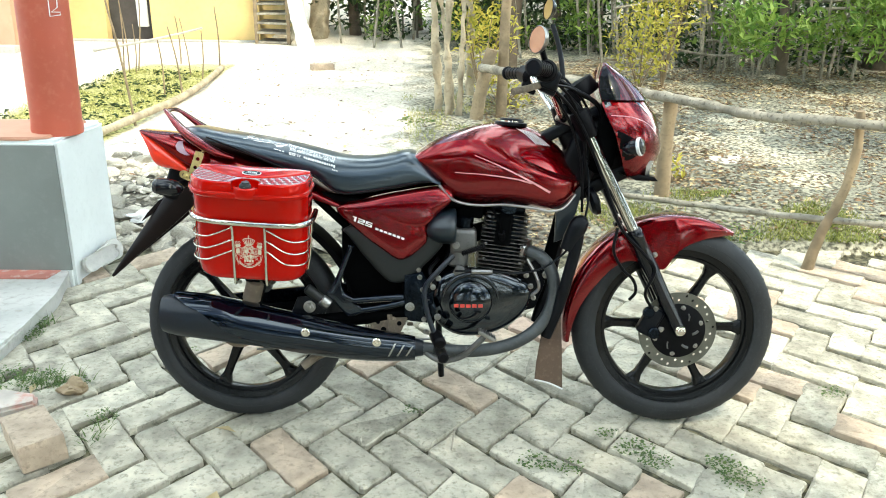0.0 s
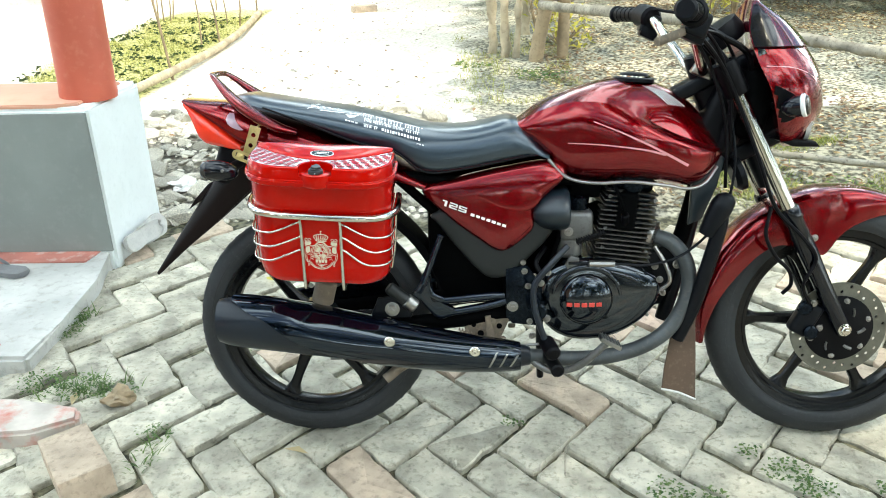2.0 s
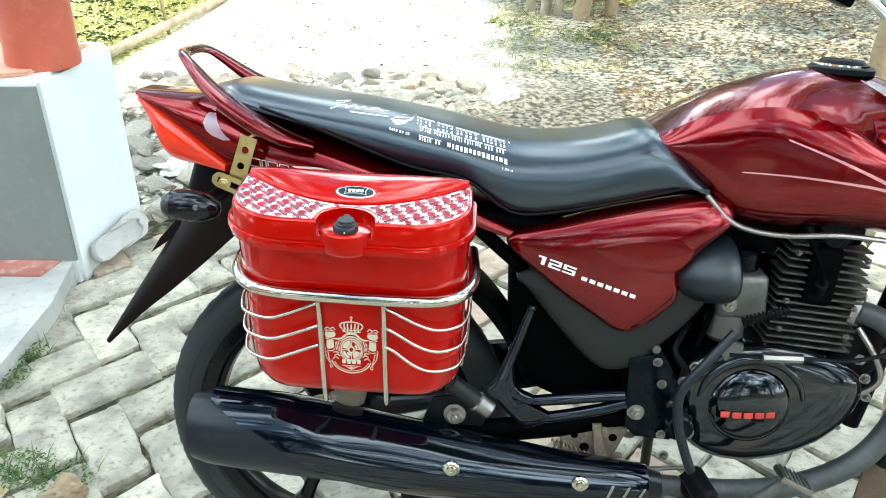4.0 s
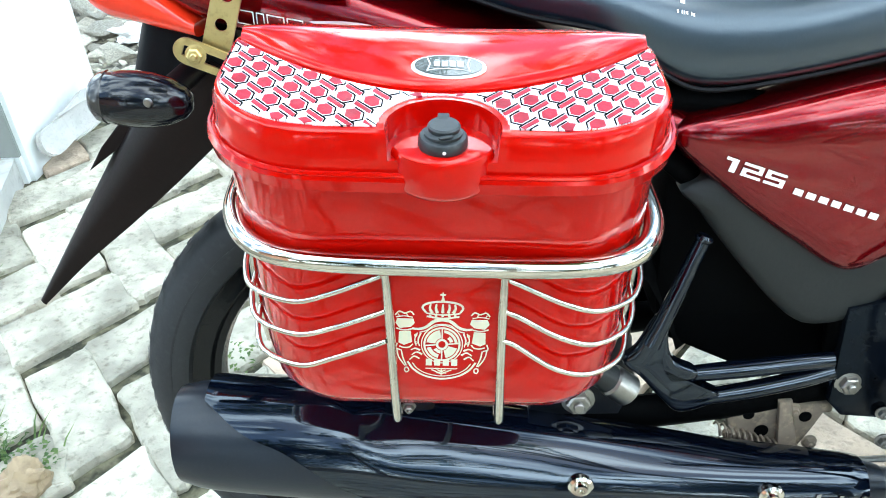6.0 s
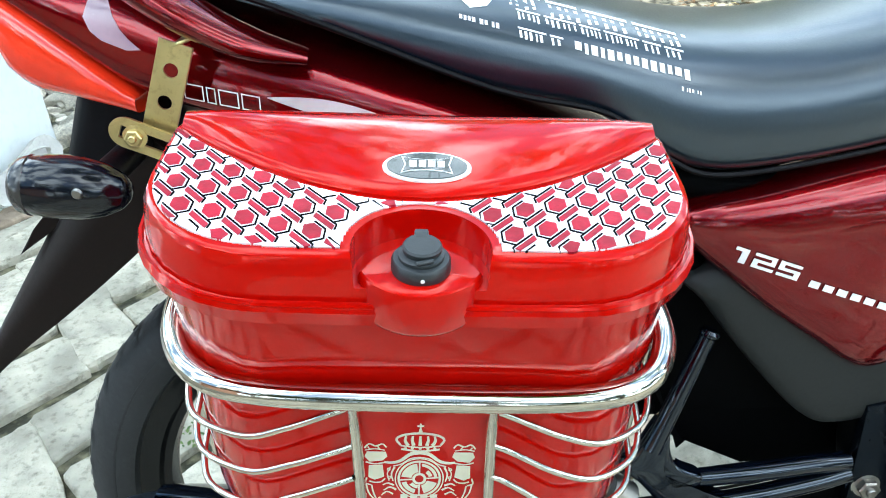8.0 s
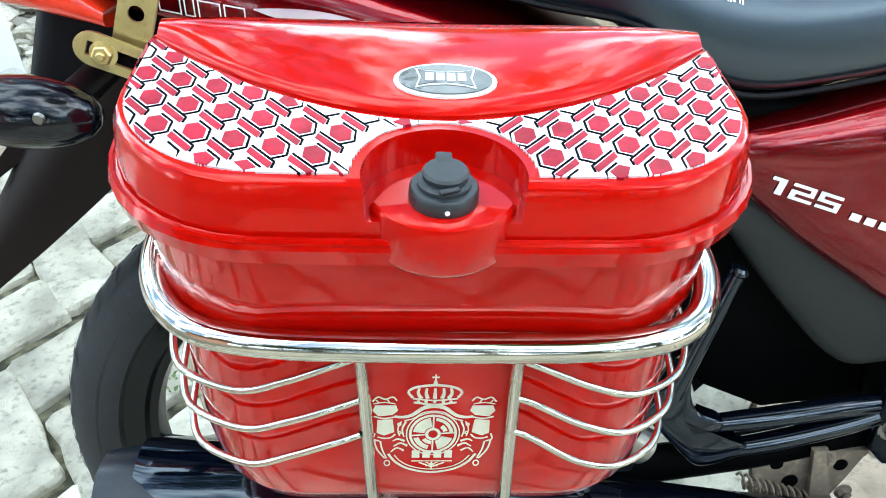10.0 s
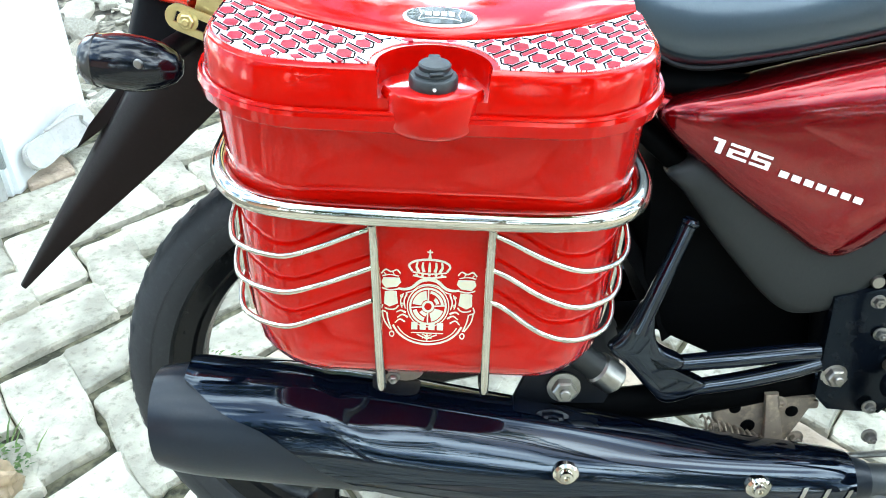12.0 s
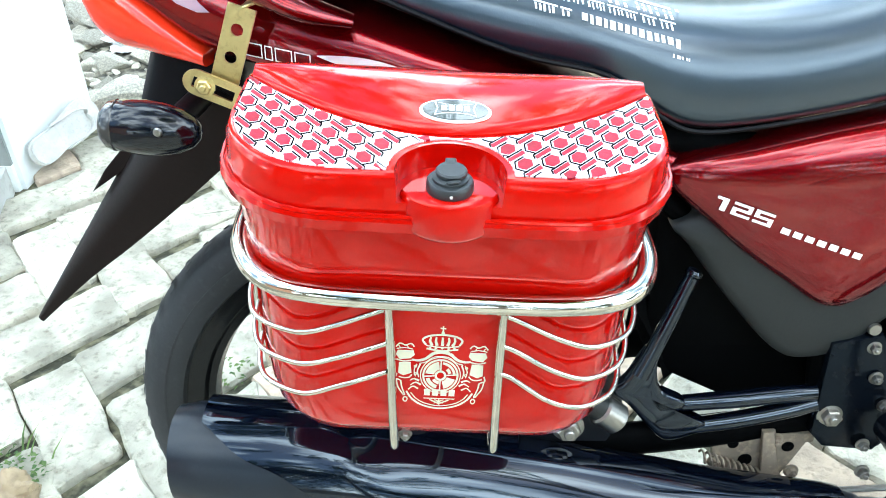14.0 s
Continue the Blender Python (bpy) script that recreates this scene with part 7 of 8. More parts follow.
part("mantle", printed(mantle), M["gold_print"], crest)
for s in (-1, 1):
    sc = stroke([(136 * s, 90), (124 * s, 102), (108 * s, 96), (92 * s, 102), (82 * s, 92)], 4) + stroke([(134 * s, 84), (110 * s, 88), (86 * s, 84)], 3) + stroke([(128 * s, 94), (122 * s, 86)], 3) + stroke([(104 * s, 96), (98 * s, 86)], 3)
    sc += [E0([(84 * s, 80), (130 * s, 80), (136 * s, 66), (124 * s, 50), (92 * s, 54), (80 * s, 66)])] + stroke([(134 * s, 50), (112 * s, 44), (88 * s, 48)], 4)
    sc += [E0([(92 * s, 42), (126 * s, 40), (128 * s, 4), (112 * s, -4), (88 * s, 6)])] + stroke([(132 * s, 2), (136 * s, -14), (122 * s, -20)], 4) + stroke([(86 * s, 0), (96 * s, -10), (112 * s, -12), (126 * s, -8)], 4)
    sc += stroke([(120 * s, -20), (116 * s, -44), (106 * s, -72)], 4) + stroke([(134 * s, -16), (128 * s, -44), (110 * s, -72)], 4) + ring(6, 10, n=14, x=105 * s, z=-86, sx=0.8)
    part("scroll", printed(sc), M["gold_print"], crest)
band = stroke([(-102, -58), (-84, -84), (-50, -106), (0, -116), (50, -106), (84, -84), (102, -58)], 6) + stroke([(-88, -62), (-72, -82), (-44, -98), (0, -106), (44, -98), (72, -82), (88, -62)], 3)
for x in (-38, -13, 13, 38):
    band += [E0([(x - 9, -70), (x + 9, -70), (x + 9, -48), (x - 9, -48)])]
band += stroke([(-48, -80), (48, -80)], 3) + stroke([(-30, -84), (0, -98)], 4) + stroke([(30, -84), (0, -98)], 4) + stroke([(0, -82), (0, -104)], 4) + stroke([(-14, -96), (14, -84)], 3) + stroke([(14, -96), (-14, -84)], 3)
part("ribbon", printed(band), M["gold_print"], crest, "ribbon with lettering bars")

# chrome carrier
carrier = part("carrier", tube([(0.152, 0.072, 0.074), (0.155, 0.02, 0.076), (0.153, -0.030, 0.077), (0.134, -0.066, 0.078), (0.092, -0.0805, 0.078), (0.0, -0.0825, 0.078), (-0.086, -0.0800, 0.079), (-0.126, -0.066, 0.080), (-0.147, -0.030, 0.081), (-0.1495, 0.02, 0.083), (-0.148, 0.072, 0.085)], 0.0077, 18, 8),
               M["chrome"], pannier, "chrome wire carrier round the box", sharp=70)
for x, xb in ((-0.0365, -0.0305), (0.0450, 0.0500)):
    part("upright", tube([(x, -0.0790, 0.070), (x * 0.85 + xb * 0.15, -0.0735, 0.045), (x * 0.4 + xb * 0.6, -0.0715, -0.03), (xb, -0.0695, -0.083), (xb, -0.060, -0.092)], 0.0046, 12, 5, flat=0.8), M["chrome"], carrier, "chrome upright bar")
WIRES = {-1: ((0.0630, 0.0450, 0.0354, 0.033), (0.0300, 0.0130, 0.0040, 0.002), (0.0010, -0.0165, -0.0275, -0.030)),
         1: ((0.0620, 0.0410, 0.0330, 0.031), (0.0330, 0.0090, 0.0005, -0.001), (0.0050, -0.0230, -0.0300, -0.032))}
for s in (-1, 1):
    x0 = -0.0375 if s < 0 else 0.0455
    for k, (z0, z1, z2, z3) in enumerate(WIRES[s]):
        xe = (0.1455 if s < 0 else 0.1520) - 0.001 * k
        xm = 0.076 if s < 0 else 0.088
        part("wire", tube([(x0, -0.0745, z0), (x0 + 0.012 * s, -0.0755, z0 - 0.005), (xm * s, -0.0750, z1), ((xm + 0.026) * s, -0.0725, z2), ((xe - 0.012) * s, -0.056, z3), ((xe - 0.002) * s, -0.034, z3 + 0.002), (xe * s, -0.004, z3 + 0.006), (xe * s, 0.02, z3 + 0.012)], 0.0022, 10, 6), M["chrome"], carrier, "thin chrome wire")
    xs_ = -0.1465 if s < 0 else 0.1525
    part("side_bar", tube([(xs_, -0.004, 0.074), (xs_ * 0.997, -0.004, 0.035), (xs_ * 0.990, -0.006, -0.02), (xs_ * 0.955, -0.008, -0.062)], 0.0030, 10, 5), M["chrome"], carrier)
part("carrier_floor", tube([(-0.0305, -0.060, -0.092), (-0.0305, 0.055, -0.092), (0.050, 0.055, -0.092), (0.050, -0.060, -0.092)], 0.004, 10, 1, smooth=False), M["chrome"], carrier)
part("fixing_screw", hexnut((-0.022, -0.052, -0.092), (0, -1, -0.2), 0.0042, 0.005), M["steel"], carrier)

# yellow zinc strap that ties the carrier to the grab rail (in the motorcycle's frame of reference)
strap = thing("strap_bracket", "yellow zinc-plated steel strap bracket with bolt", "bracket", pose(0, 0, 0, -LEAN, 0, 0))


def holed_strap(length, width, holes, r, t=0.0025):
    bm = slab_xz([(0, -width / 2), (length, -width / 2), (length, width / 2), (0, width / 2)], -t / 2, t / 2, 0.0006)
    for h in holes:
        bm = cut(bm, cyl((h, -0.02, 0), (h, 0.02, 0), r, 20))
    return bm


a, b = Vector((-0.043, -0.121, 0.798)), Vector((-0.066, -0.126, 0.735))
d = (b - a)
m = Matrix.Translation(a) @ Matrix.Rotation(math.atan2(-d.z, d.x), 4, "Y")
part("strap", holed_strap(d.length, 0.024, (0.020, 0.044), 0.0052), M["zinc"], strap, smooth=False).matrix_local = m
part("strap_top", block((0.022, 0.045, 0.0025), pose(-0.037, -0.100, 0.799, 0, -20, 0), 0.0008, 1), M["zinc"], strap)
plate = slab_xz([(0.012 * math.cos(radians(t)) + (0.026 if abs(((t + 180) % 360) - 180) < 90 else -0.008), 0.011 * math.sin(radians(t))) for t in range(0, 360, 15)], -0.0015, 0.0015, 0.0005)
plate = cut(plate, slab_xz([(-0.012, -0.0045), (0.024, -0.0045), (0.024, 0.0045), (-0.012, 0.0045)], -0.02, 0.02, 0))
part("slot_plate", plate, M["zinc"], strap, smooth=False).matrix_local = pose(-0.079, -0.130, 0.735, 0, 24, 0)
part("strap_bolt", hexnut((-0.080, -0.131, 0.735), (0, -1, 0), 0.0065, 0.006), M["zinc"], strap, "yellow zinc bolt and nut")

# ---- yard: fence, trees, undergrowth, litter ----
rng = random.Random(11)


def gnarl(pts, r, seg=10, n=6, seed=0, rough=0.12):
    bm = tube(pts, r, seg, n)
    for v in bm.verts:
        k = noise.noise_vector(v.co * 14 + Vector((seed, 0, 0)))
        v.co += k * rough * (r[0] if isinstance(r, list) else r)
    return bm


fence = thing("fence", "weathered bamboo and branch fence", "fence")


def nodes(bm, pts, r, n):
    path = spline(pts, 8)
    for k in range(1, n):
        p = path[int(k * (len(path) - 1) / n)]
        d = (path[min(len(path) - 1, int(k * (len(path) - 1) / n) + 1)] - p).normalized() if k < n else Vector((1, 0, 0))
        lathe([(r * 0.98, -0.012), (r * 1.13, -0.003), (r * 1.13, 0.003), (r * 0.98, 0.012)], 14, Matrix.Translation(p) @ d.to_track_quat("Z", "Y").to_matrix().to_4x4(), bm)
    return bm


rail_a = [(0.93, 4.48, 0.435), (1.18, 3.75, 0.50), (1.50, 2.85, 0.575), (1.78, 2.16, 0.61), (2.02, 1.72, 0.612), (2.20, 1.42, 0.63)]
part("rail", nodes(gnarl(rail_a, [0.034, 0.030, 0.025, 0.021], 14, 16, 1, 0.30), rail_a, 0.026, 7), M["bamboo"], fence, "grey bamboo rail")
rail_b = [(2.14, 1.50, 0.635), (2.40, 1.16, 0.665), (3.2, 0.75, 0.66), (4.2, 0.5, 0.62)]
part("rail", nodes(gnarl(rail_b, [0.021, 0.023, 0.026], 12, 16, 2, 0.30), rail_b, 0.024, 5), M["bamboo"], fence, "grey bamboo rail")
rail_c = [(1.12, 2.42, 0.06), (1.50, 2.12, 0.10), (1.95, 1.70, 0.15), (2.27, 1.29, 0.225), (2.8, 0.98, 0.26), (4.0, 0.6, 0.2)]
part("rail", gnarl(rail_c, [0.014, 0.015, 0.013], 10, 14, 3, 0.32), M["bamboo"], fence, "thin lower branch rail")
for pts, r in (([(2.235, 1.27, -0.05), (2.275, 1.262, 0.16), (2.345, 1.262, 0.36), (2.368, 1.262, 0.56), (2.352, 1.262, 0.705)], [0.026, 0.021, 0.020, 0.017]),
               ([(1.83, 2.22, -0.05), (1.825, 2.23, 0.3), (1.83, 2.225, 0.60)], [0.045, 0.040, 0.036]),
               ([(0.89, 4.5, -0.05), (0.93, 4.5, 0.25), (1.01, 4.5, 0.58)], [0.055, 0.050, 0.048]),
               ([(1.10, 4.56, -0.05), (1.11, 4.56, 0.7), (1.13, 4.55, 1.5), (1.10, 4.55, 2.4)], [0.046, 0.038, 0.034])):
    part("post", gnarl(pts, r, 12, 8, rng.random() * 50, 0.16), M["post"], fence, "rough branch post")


def clump(centre, radius, count, squash=0.7):
    out = []
    for _ in range(count):
        v = Vector((rng.gauss(0, 1), rng.gauss(0, 1), rng.gauss(0, 1)))
        v = v.normalized() * radius * rng.random() ** 0.45
        out.append(Vector(centre) + Vector((v.x, v.y, v.z * squash)))
    return out


def tree(x, y, height, r, bark, leaf, crown_z, crown_r, count, leaf_size, lean=(0, 0), name="tree", label="slim tree with pale bark", limbs=4, seed=0):
    t = thing(name, label, "tree", pose(x, y, ground_height(x, y) - 0.03))
    pts = [(0, 0, 0), (lean[0] * 0.3 + rng.uniform(-0.04, 0.04), lean[1] * 0.3, height * 0.33), (lean[0] * 0.7 + rng.uniform(-0.06, 0.06), lean[1] * 0.7, height * 0.68), (lean[0], lean[1], height)]
    trunk_bm = gnarl(pts, [r * 1.35, r, r * 0.8, r * 0.35], 12, 14, seed + x * 3, 0.22 if r > 0.04 else 0.75)
    part("trunk", trunk_bm, bark, t)
    P = []
    top = Vector(pts[-1])
    for k in range(limbs):
        a = rng.uniform(0, 6.28)
        s = Vector(pts[1]).lerp(Vector(pts[3]), rng.uniform(0.2, 0.9))
        e = s + Vector((math.cos(a) * crown_r * 0.8, math.sin(a) * crown_r * 0.8, crown_r * rng.uniform(0.1, 0.8)))
        part("limb", gnarl([s, s.lerp(e, 0.5) + Vector((0, 0, 0.06)), e], [r * 0.45, r * 0.3, r * 0.12], 8, 5, k, 0.2), bark, t)
        P += clump(e, crown_r * 0.55, count // (limbs + 1))
    for k in range(3):
        P += clump((top.x + rng.uniform(-1, 1) * crown_r * 0.6, top.y + rng.uniform(-1, 1) * crown_r * 0.6, crown_z + rng.uniform(-0.3, 0.4) * crown_r), crown_r * 0.6, count // (3 * (limbs + 1)) + 20)
    if leaf:
        ob = new("crown", from_lists("crown", *leaf_cloud(P, leaf_size, rng), leaf))
        ob.parent = t
    return t


# split pale trunks beside the path
for x, y, lx, h, r, s in ((0.60, 4.95, -0.16, 2.4, 0.028, 1), (0.68, 4.70, 0.05, 2.3, 0.026, 2), (0.76, 4.66, 0.12, 2.4, 0.022, 3), (0.72, 5.10, -0.22, 2.2, 0.020, 5), (0.88, 5.6, 0.02, 2.4, 0.030, 7)):
    tree(x, y, h, r, M["bark_pale"], M["leaf_green"], h, 0.5, 220, 0.09, (lx, 0.0), "tree", "pale twisted trunk with peeling bark beside the path", 3, s)
# woodland row behind the fence
spots = [(1.35, 7.0, 3.0, 0.07, "bark_dark"), (1.55, 8.8, 3.2, 0.06, "bark_dark"), (-0.72, 11.2, 3.4, 0.07, "bark_dark"), (0.25, 12.0, 3.4, 0.06, "bark_dark"), (-1.25, 10.8, 3.0, 0.12, "bark_pale"),
         (2.2, 9.4, 3.3, 0.05, "bark_dark"), (2.9, 10.5, 3.5, 0.06, "bark_dark"), (3.7, 9.0, 3.2, 0.05, "bark_dark"), (4.25, 6.8, 2.6, 0.045, "bark_dark"), (5.6, 7.4, 3.2, 0.14, "bark_dark"),
         (5.0, 9.2, 3.4, 0.05, "bark_dark"), (6.6, 9.5, 3.5, 0.06, "bark_dark"), (0.95, 10.5, 3.2, 0.05, "bark_dark"), (7.4, 7.6, 3.0, 0.08, "bark_dark"), (1.9, 12.5, 3.6, 0.07, "bark_dark")]
for i, (x, y, h, r, bark) in enumerate(spots):
    tree(x, y, h, r, M[bark], M["leaf_green" if i % 3 else "leaf_dark"], h * 0.8, 1.0, 900, 0.12, (rng.uniform(-0.3, 0.3), 0), "tree", "slim tree in the shaded wood" if bark == "bark_dark" else "pale-barked tree at the wood's edge", 5, i)
# unseen sparse boughs, added high over the litter to dapple the ground
P = []
for k in range(36):
    P += clump((rng.uniform(1.6, 6.5), rng.uniform(1.6, 5.2), rng.uniform(4.2, 5.6)), rng.uniform(0.3, 0.6), 42, 0.6)
tagged(new("high_boughs", from_lists("high_boughs", *leaf_cloud(P, 0.2, rng), M["leaf_green"])), "unseen sparse boughs added high over the fence", "foliage", kind="stuff")
# drooping leafy boughs over the right of the wood
P = []
for k in range(60):
    P += clump((rng.uniform(3.4, 7.2), rng.uniform(5.5, 6.7), rng.uniform(0.50, 1.5)), 0.30, 85, 0.8)
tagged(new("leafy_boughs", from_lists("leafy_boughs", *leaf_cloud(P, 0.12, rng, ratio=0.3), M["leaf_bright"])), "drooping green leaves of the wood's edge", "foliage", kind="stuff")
WOOD_EDGE = [(-1.2, 10.5), (0.9, 9.3), (2.4, 8.1), (3.5, 7.2), (4.4, 6.5), (5.5, 6.7), (9.0, 6.8)]
P, Q = [], []
for k in range(150):
    x = rng.uniform(-0.9, 8.5)
    y = curve(WOOD_EDGE, x)
    P += clump((x, y + rng.uniform(0.3, 2.2), rng.uniform(0.0, 1.3)), 0.36, 60, 0.9)
    if k % 2 == 0:
        Q += clump((x, y + rng.uniform(0.1, 1.2), rng.uniform(0.1, 1.3)), 0.26, 55, 0.9)
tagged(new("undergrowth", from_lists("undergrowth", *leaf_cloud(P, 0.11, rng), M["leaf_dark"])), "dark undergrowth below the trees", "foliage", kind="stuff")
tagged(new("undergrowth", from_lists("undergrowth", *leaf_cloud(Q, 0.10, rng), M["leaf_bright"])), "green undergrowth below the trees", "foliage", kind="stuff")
# unseen closed canopy, added over the wood to keep its floor dark
P = []
for k in range(120):
    x = rng.uniform(-1.5, 10.0)
    P += clump((x, curve(WOOD_EDGE, x) + rng.uniform(0.7, 6.5), rng.uniform(2.2, 4.2)), 0.7, 50, 0.6)
tagged(new("wood_canopy", from_lists("wood_canopy", *leaf_cloud(P, 0.28, rng), M["leaf_green"])), "unseen leaf canopy added over the wood", "foliage", kind="stuff")
# dark woodland behind, many leaf clumps
P = []
for k in range(220):
    P += clump((rng.uniform(-1.2, 12.0), rng.uniform(10.0, 13.5), rng.uniform(0.0, 2.6)), 0.6, 62, 0.9)
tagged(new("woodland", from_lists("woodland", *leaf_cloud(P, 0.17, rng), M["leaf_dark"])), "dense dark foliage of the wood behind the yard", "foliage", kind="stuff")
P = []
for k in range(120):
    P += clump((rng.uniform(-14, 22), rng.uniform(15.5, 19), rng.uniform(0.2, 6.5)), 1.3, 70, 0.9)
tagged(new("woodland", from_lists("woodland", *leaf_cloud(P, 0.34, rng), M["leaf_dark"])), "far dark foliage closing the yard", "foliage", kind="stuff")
# unseen foliage ring added behind the camera to darken reflections
P = []
for k in range(170):
    a = rng.uniform(radians(150), radians(390))
    r = rng.uniform(9.5, 13)
    tall = 4.6 + 2.6 * noise.noise(Vector((3.0 * math.cos(a), 3.0 * math.sin(a), 4.0)))
    P += clump((1 + r * math.cos(a), -1 + r * math.sin(a), rng.uniform(0.2, tall)), 1.2, 60, 0.9)
tagged(new("woodland", from_lists("woodland", *leaf_cloud(P, 0.32, rng), M["leaf_dark"])), "unseen dark foliage added round the yard for reflections", "foliage", kind="stuff")
# unseen shade tree added behind the camera; its crown keeps sun off the paving
shade = thing("tree", "unseen tall leafy tree added to shade the paved yard", "tree", pose(5.6, -6.4, -0.04))
part("trunk", gnarl([(0, 0, 0), (0.1, 0.1, 2.8), (-0.2, 0.7, 6.0), (-0.9, 1.6, 10.2)], [0.30, 0.24, 0.18, 0.08], 14, 8, 9, 0.2), M["bark_dark"], shade)
P = []
for k in range(5):
    a = rng.uniform(0, 6.28)
    s0, e0 = Vector((-0.4, 1.0, 7.6)), Vector((-1.1 + 1.9 * math.cos(a), 1.9 + 1.6 * math.sin(a), 11.0 + rng.uniform(-0.3, 0.5)))
    part("limb", gnarl([s0, s0.lerp(e0, 0.5) + Vector((0, 0, 0.3)), e0], [0.09, 0.06, 0.03], 8, 5, k, 0.2), M["bark_dark"], shade)
for k in range(470):
    v = Vector((rng.gauss(0, 1), rng.gauss(0, 1), rng.gauss(0, 1))).normalized() * rng.random() ** 0.4
    P += clump((-2.15 + 2.4 * v.x, 2.75 + 2.35 * v.y, 11.0 + 0.8 * v.z), 0.38, 20)
ob = new("crown", from_lists("crown", *leaf_cloud(P, 0.2, rng, ratio=0.5), M["leaf_green"]))
ob.parent = shade
# unseen leafy trees added behind the camera as dark reflections, two kept low
for i, x in enumerate((-2.6, -0.9, 0.8, 2.4, 4.2, 6.2, 7.6, 8.4)):
    tree(x, (-6.3, -7.2, -6.6, -7.4, -6.5, -6.9, -4.2, -1.6)[i], (2.1 if i in (3, 4) else 3.6 + 0.5 * (i % 3)), 0.09, M["bark_dark"], M["leaf_dark"], (1.9 if i in (3, 4) else 3.4), (1.0 if i in (3, 4) else 1.7), (900 if i in (3, 4) else 1700), 0.24, (0.2, 0.1), "tree", "dense dark leafy tree along the yard", 6, i)
P = []
for k in range(60):
    x = rng.uniform(-3.5, 9.0)
    P += clump((x, rng.uniform(-9.2, -7.0), rng.uniform(0.2, 1.8)), 0.7, 60, 0.8)
tagged(new("hedge", from_lists("hedge", *leaf_cloud(P, 0.2, rng), M["leaf_dark"])), "unseen dark green hedge added along the yard", "hedge", kind="stuff")
# unseen high crowns, added to break up the sky in glossy reflections
def high_crowns(n, xr, yr, zr, size, label):
    P = []
    for k in range(n):
        P += clump((rng.uniform(*xr), rng.uniform(*yr), rng.uniform(*zr)), rng.uniform(0.35, 0.75), 34, 0.55)
    tagged(new("high_crowns", from_lists("high_crowns", *leaf_cloud(P, size, rng), M["leaf_dark"])), label, "foliage", kind="stuff")


high_crowns(150, (-6.0, 1.6), (9.0, 14.0), (6.0, 14.0), 0.30, "unseen high crowns added beyond the wood for reflections")
high_crowns(40, (-0.9, 2.3), (-0.9, 1.9), (5.0, 6.6), 0.2, "unseen boughs added high over the yard for reflections")
high_crowns(60, (-7.0, 5.0), (-9.0, -4.6), (3.0, 8.0), 0.26, "unseen high crowns added across the yard for reflections")
# yellow-green bushes
for cx, cy, cz, rad, n in ((2.50, 5.8, 0.40, 0.36, 620), (2.80, 6.1, 0.85, 0.42, 700), (1.15, 5.2, 0.12, 0.28, 260), (0.98, 5.35, 0.62, 0.34, 520), (1.95, 2.55, 0.06, 0.10, 40)):
    b = thing("bush", "sunlit yellow-green bush behind the fence", "bush", pose(cx, cy, ground_height(cx, cy)))
    bm = bmesh.new()
    for k in range(9):
        a = rng.uniform(0, 6.28)
        tube([(0, 0, -0.02), (0.1 * math.cos(a), 0.1 * math.sin(a), cz * 0.6), (rad * 0.6 * math.cos(a), rad * 0.6 * math.sin(a), cz * 1.2)], [0.008, 0.006, 0.003], 6, 4, bm)
    part("stem", bm, M["post"], b)
    ob = new("crown", from_lists("crown", *leaf_cloud(clump((0, 0, cz), rad, n, 1.1), 0.062, rng), M["leaf_yellow"]))
    ob.parent = b
solid("bed_edging", gnarl([(-1.86, 3.3, 0.065), (-1.80, 3.8, 0.068), (-1.73, 4.3, 0.075), (-1.67, 5.0, 0.072), (-1.68, 5.9, 0.072), (-1.79, 7.1, 0.068)], 0.031, 12, 10, 3, 0.15), M["bark_pale"], "pale dusty log edging the garden bed", "log")
# thin sticks of the garden bed's fence
sticks = thing("stick_fence", "row of thin dry sticks along the garden bed", "fence")
for x, y, lx, h, r_ in ((-1.75, 4.2, -0.13, 1.0, 0.011), (-1.87, 5.31, -0.01, 0.54, 0.008), (-1.79, 5.59, -0.08, 0.63, 0.009), (-2.41, 7.66, -0.02, 0.56, 0.009), (-2.02, 6.69, -0.07, 0.62, 0.007), (-1.85, 6.49, 0.03, 0.51, 0.008), (-1.86, 7.26, -0.01, 0.70, 0.010), (-2.62, 6.75, 0.02, 0.55, 0.007), (-2.72, 6.85, -0.03, 0.75, 0.008), (-2.80, 6.9, 0.03, 0.85, 0.008), (-2.68, 7.0, 0.10, 0.95, 0.008)):
    part("stick", gnarl([(x, y, 0.0), (x + lx * 0.5 + 0.015, y, h * 0.5), (x + lx, y, h)], [r_, r_ * 0.85, r_ * 0.6], 7, 6, x * 9, 0.3), M["post"], sticks)
part("rail_stick", gnarl([(-2.02, 4.25, 0.57), (-1.93, 5.35, 0.54), (-1.77, 6.35, 0.55)], 0.011, 7, 6, 3, 0.2), M["sack"], sticks, "pale thin rail tied to the sticks")
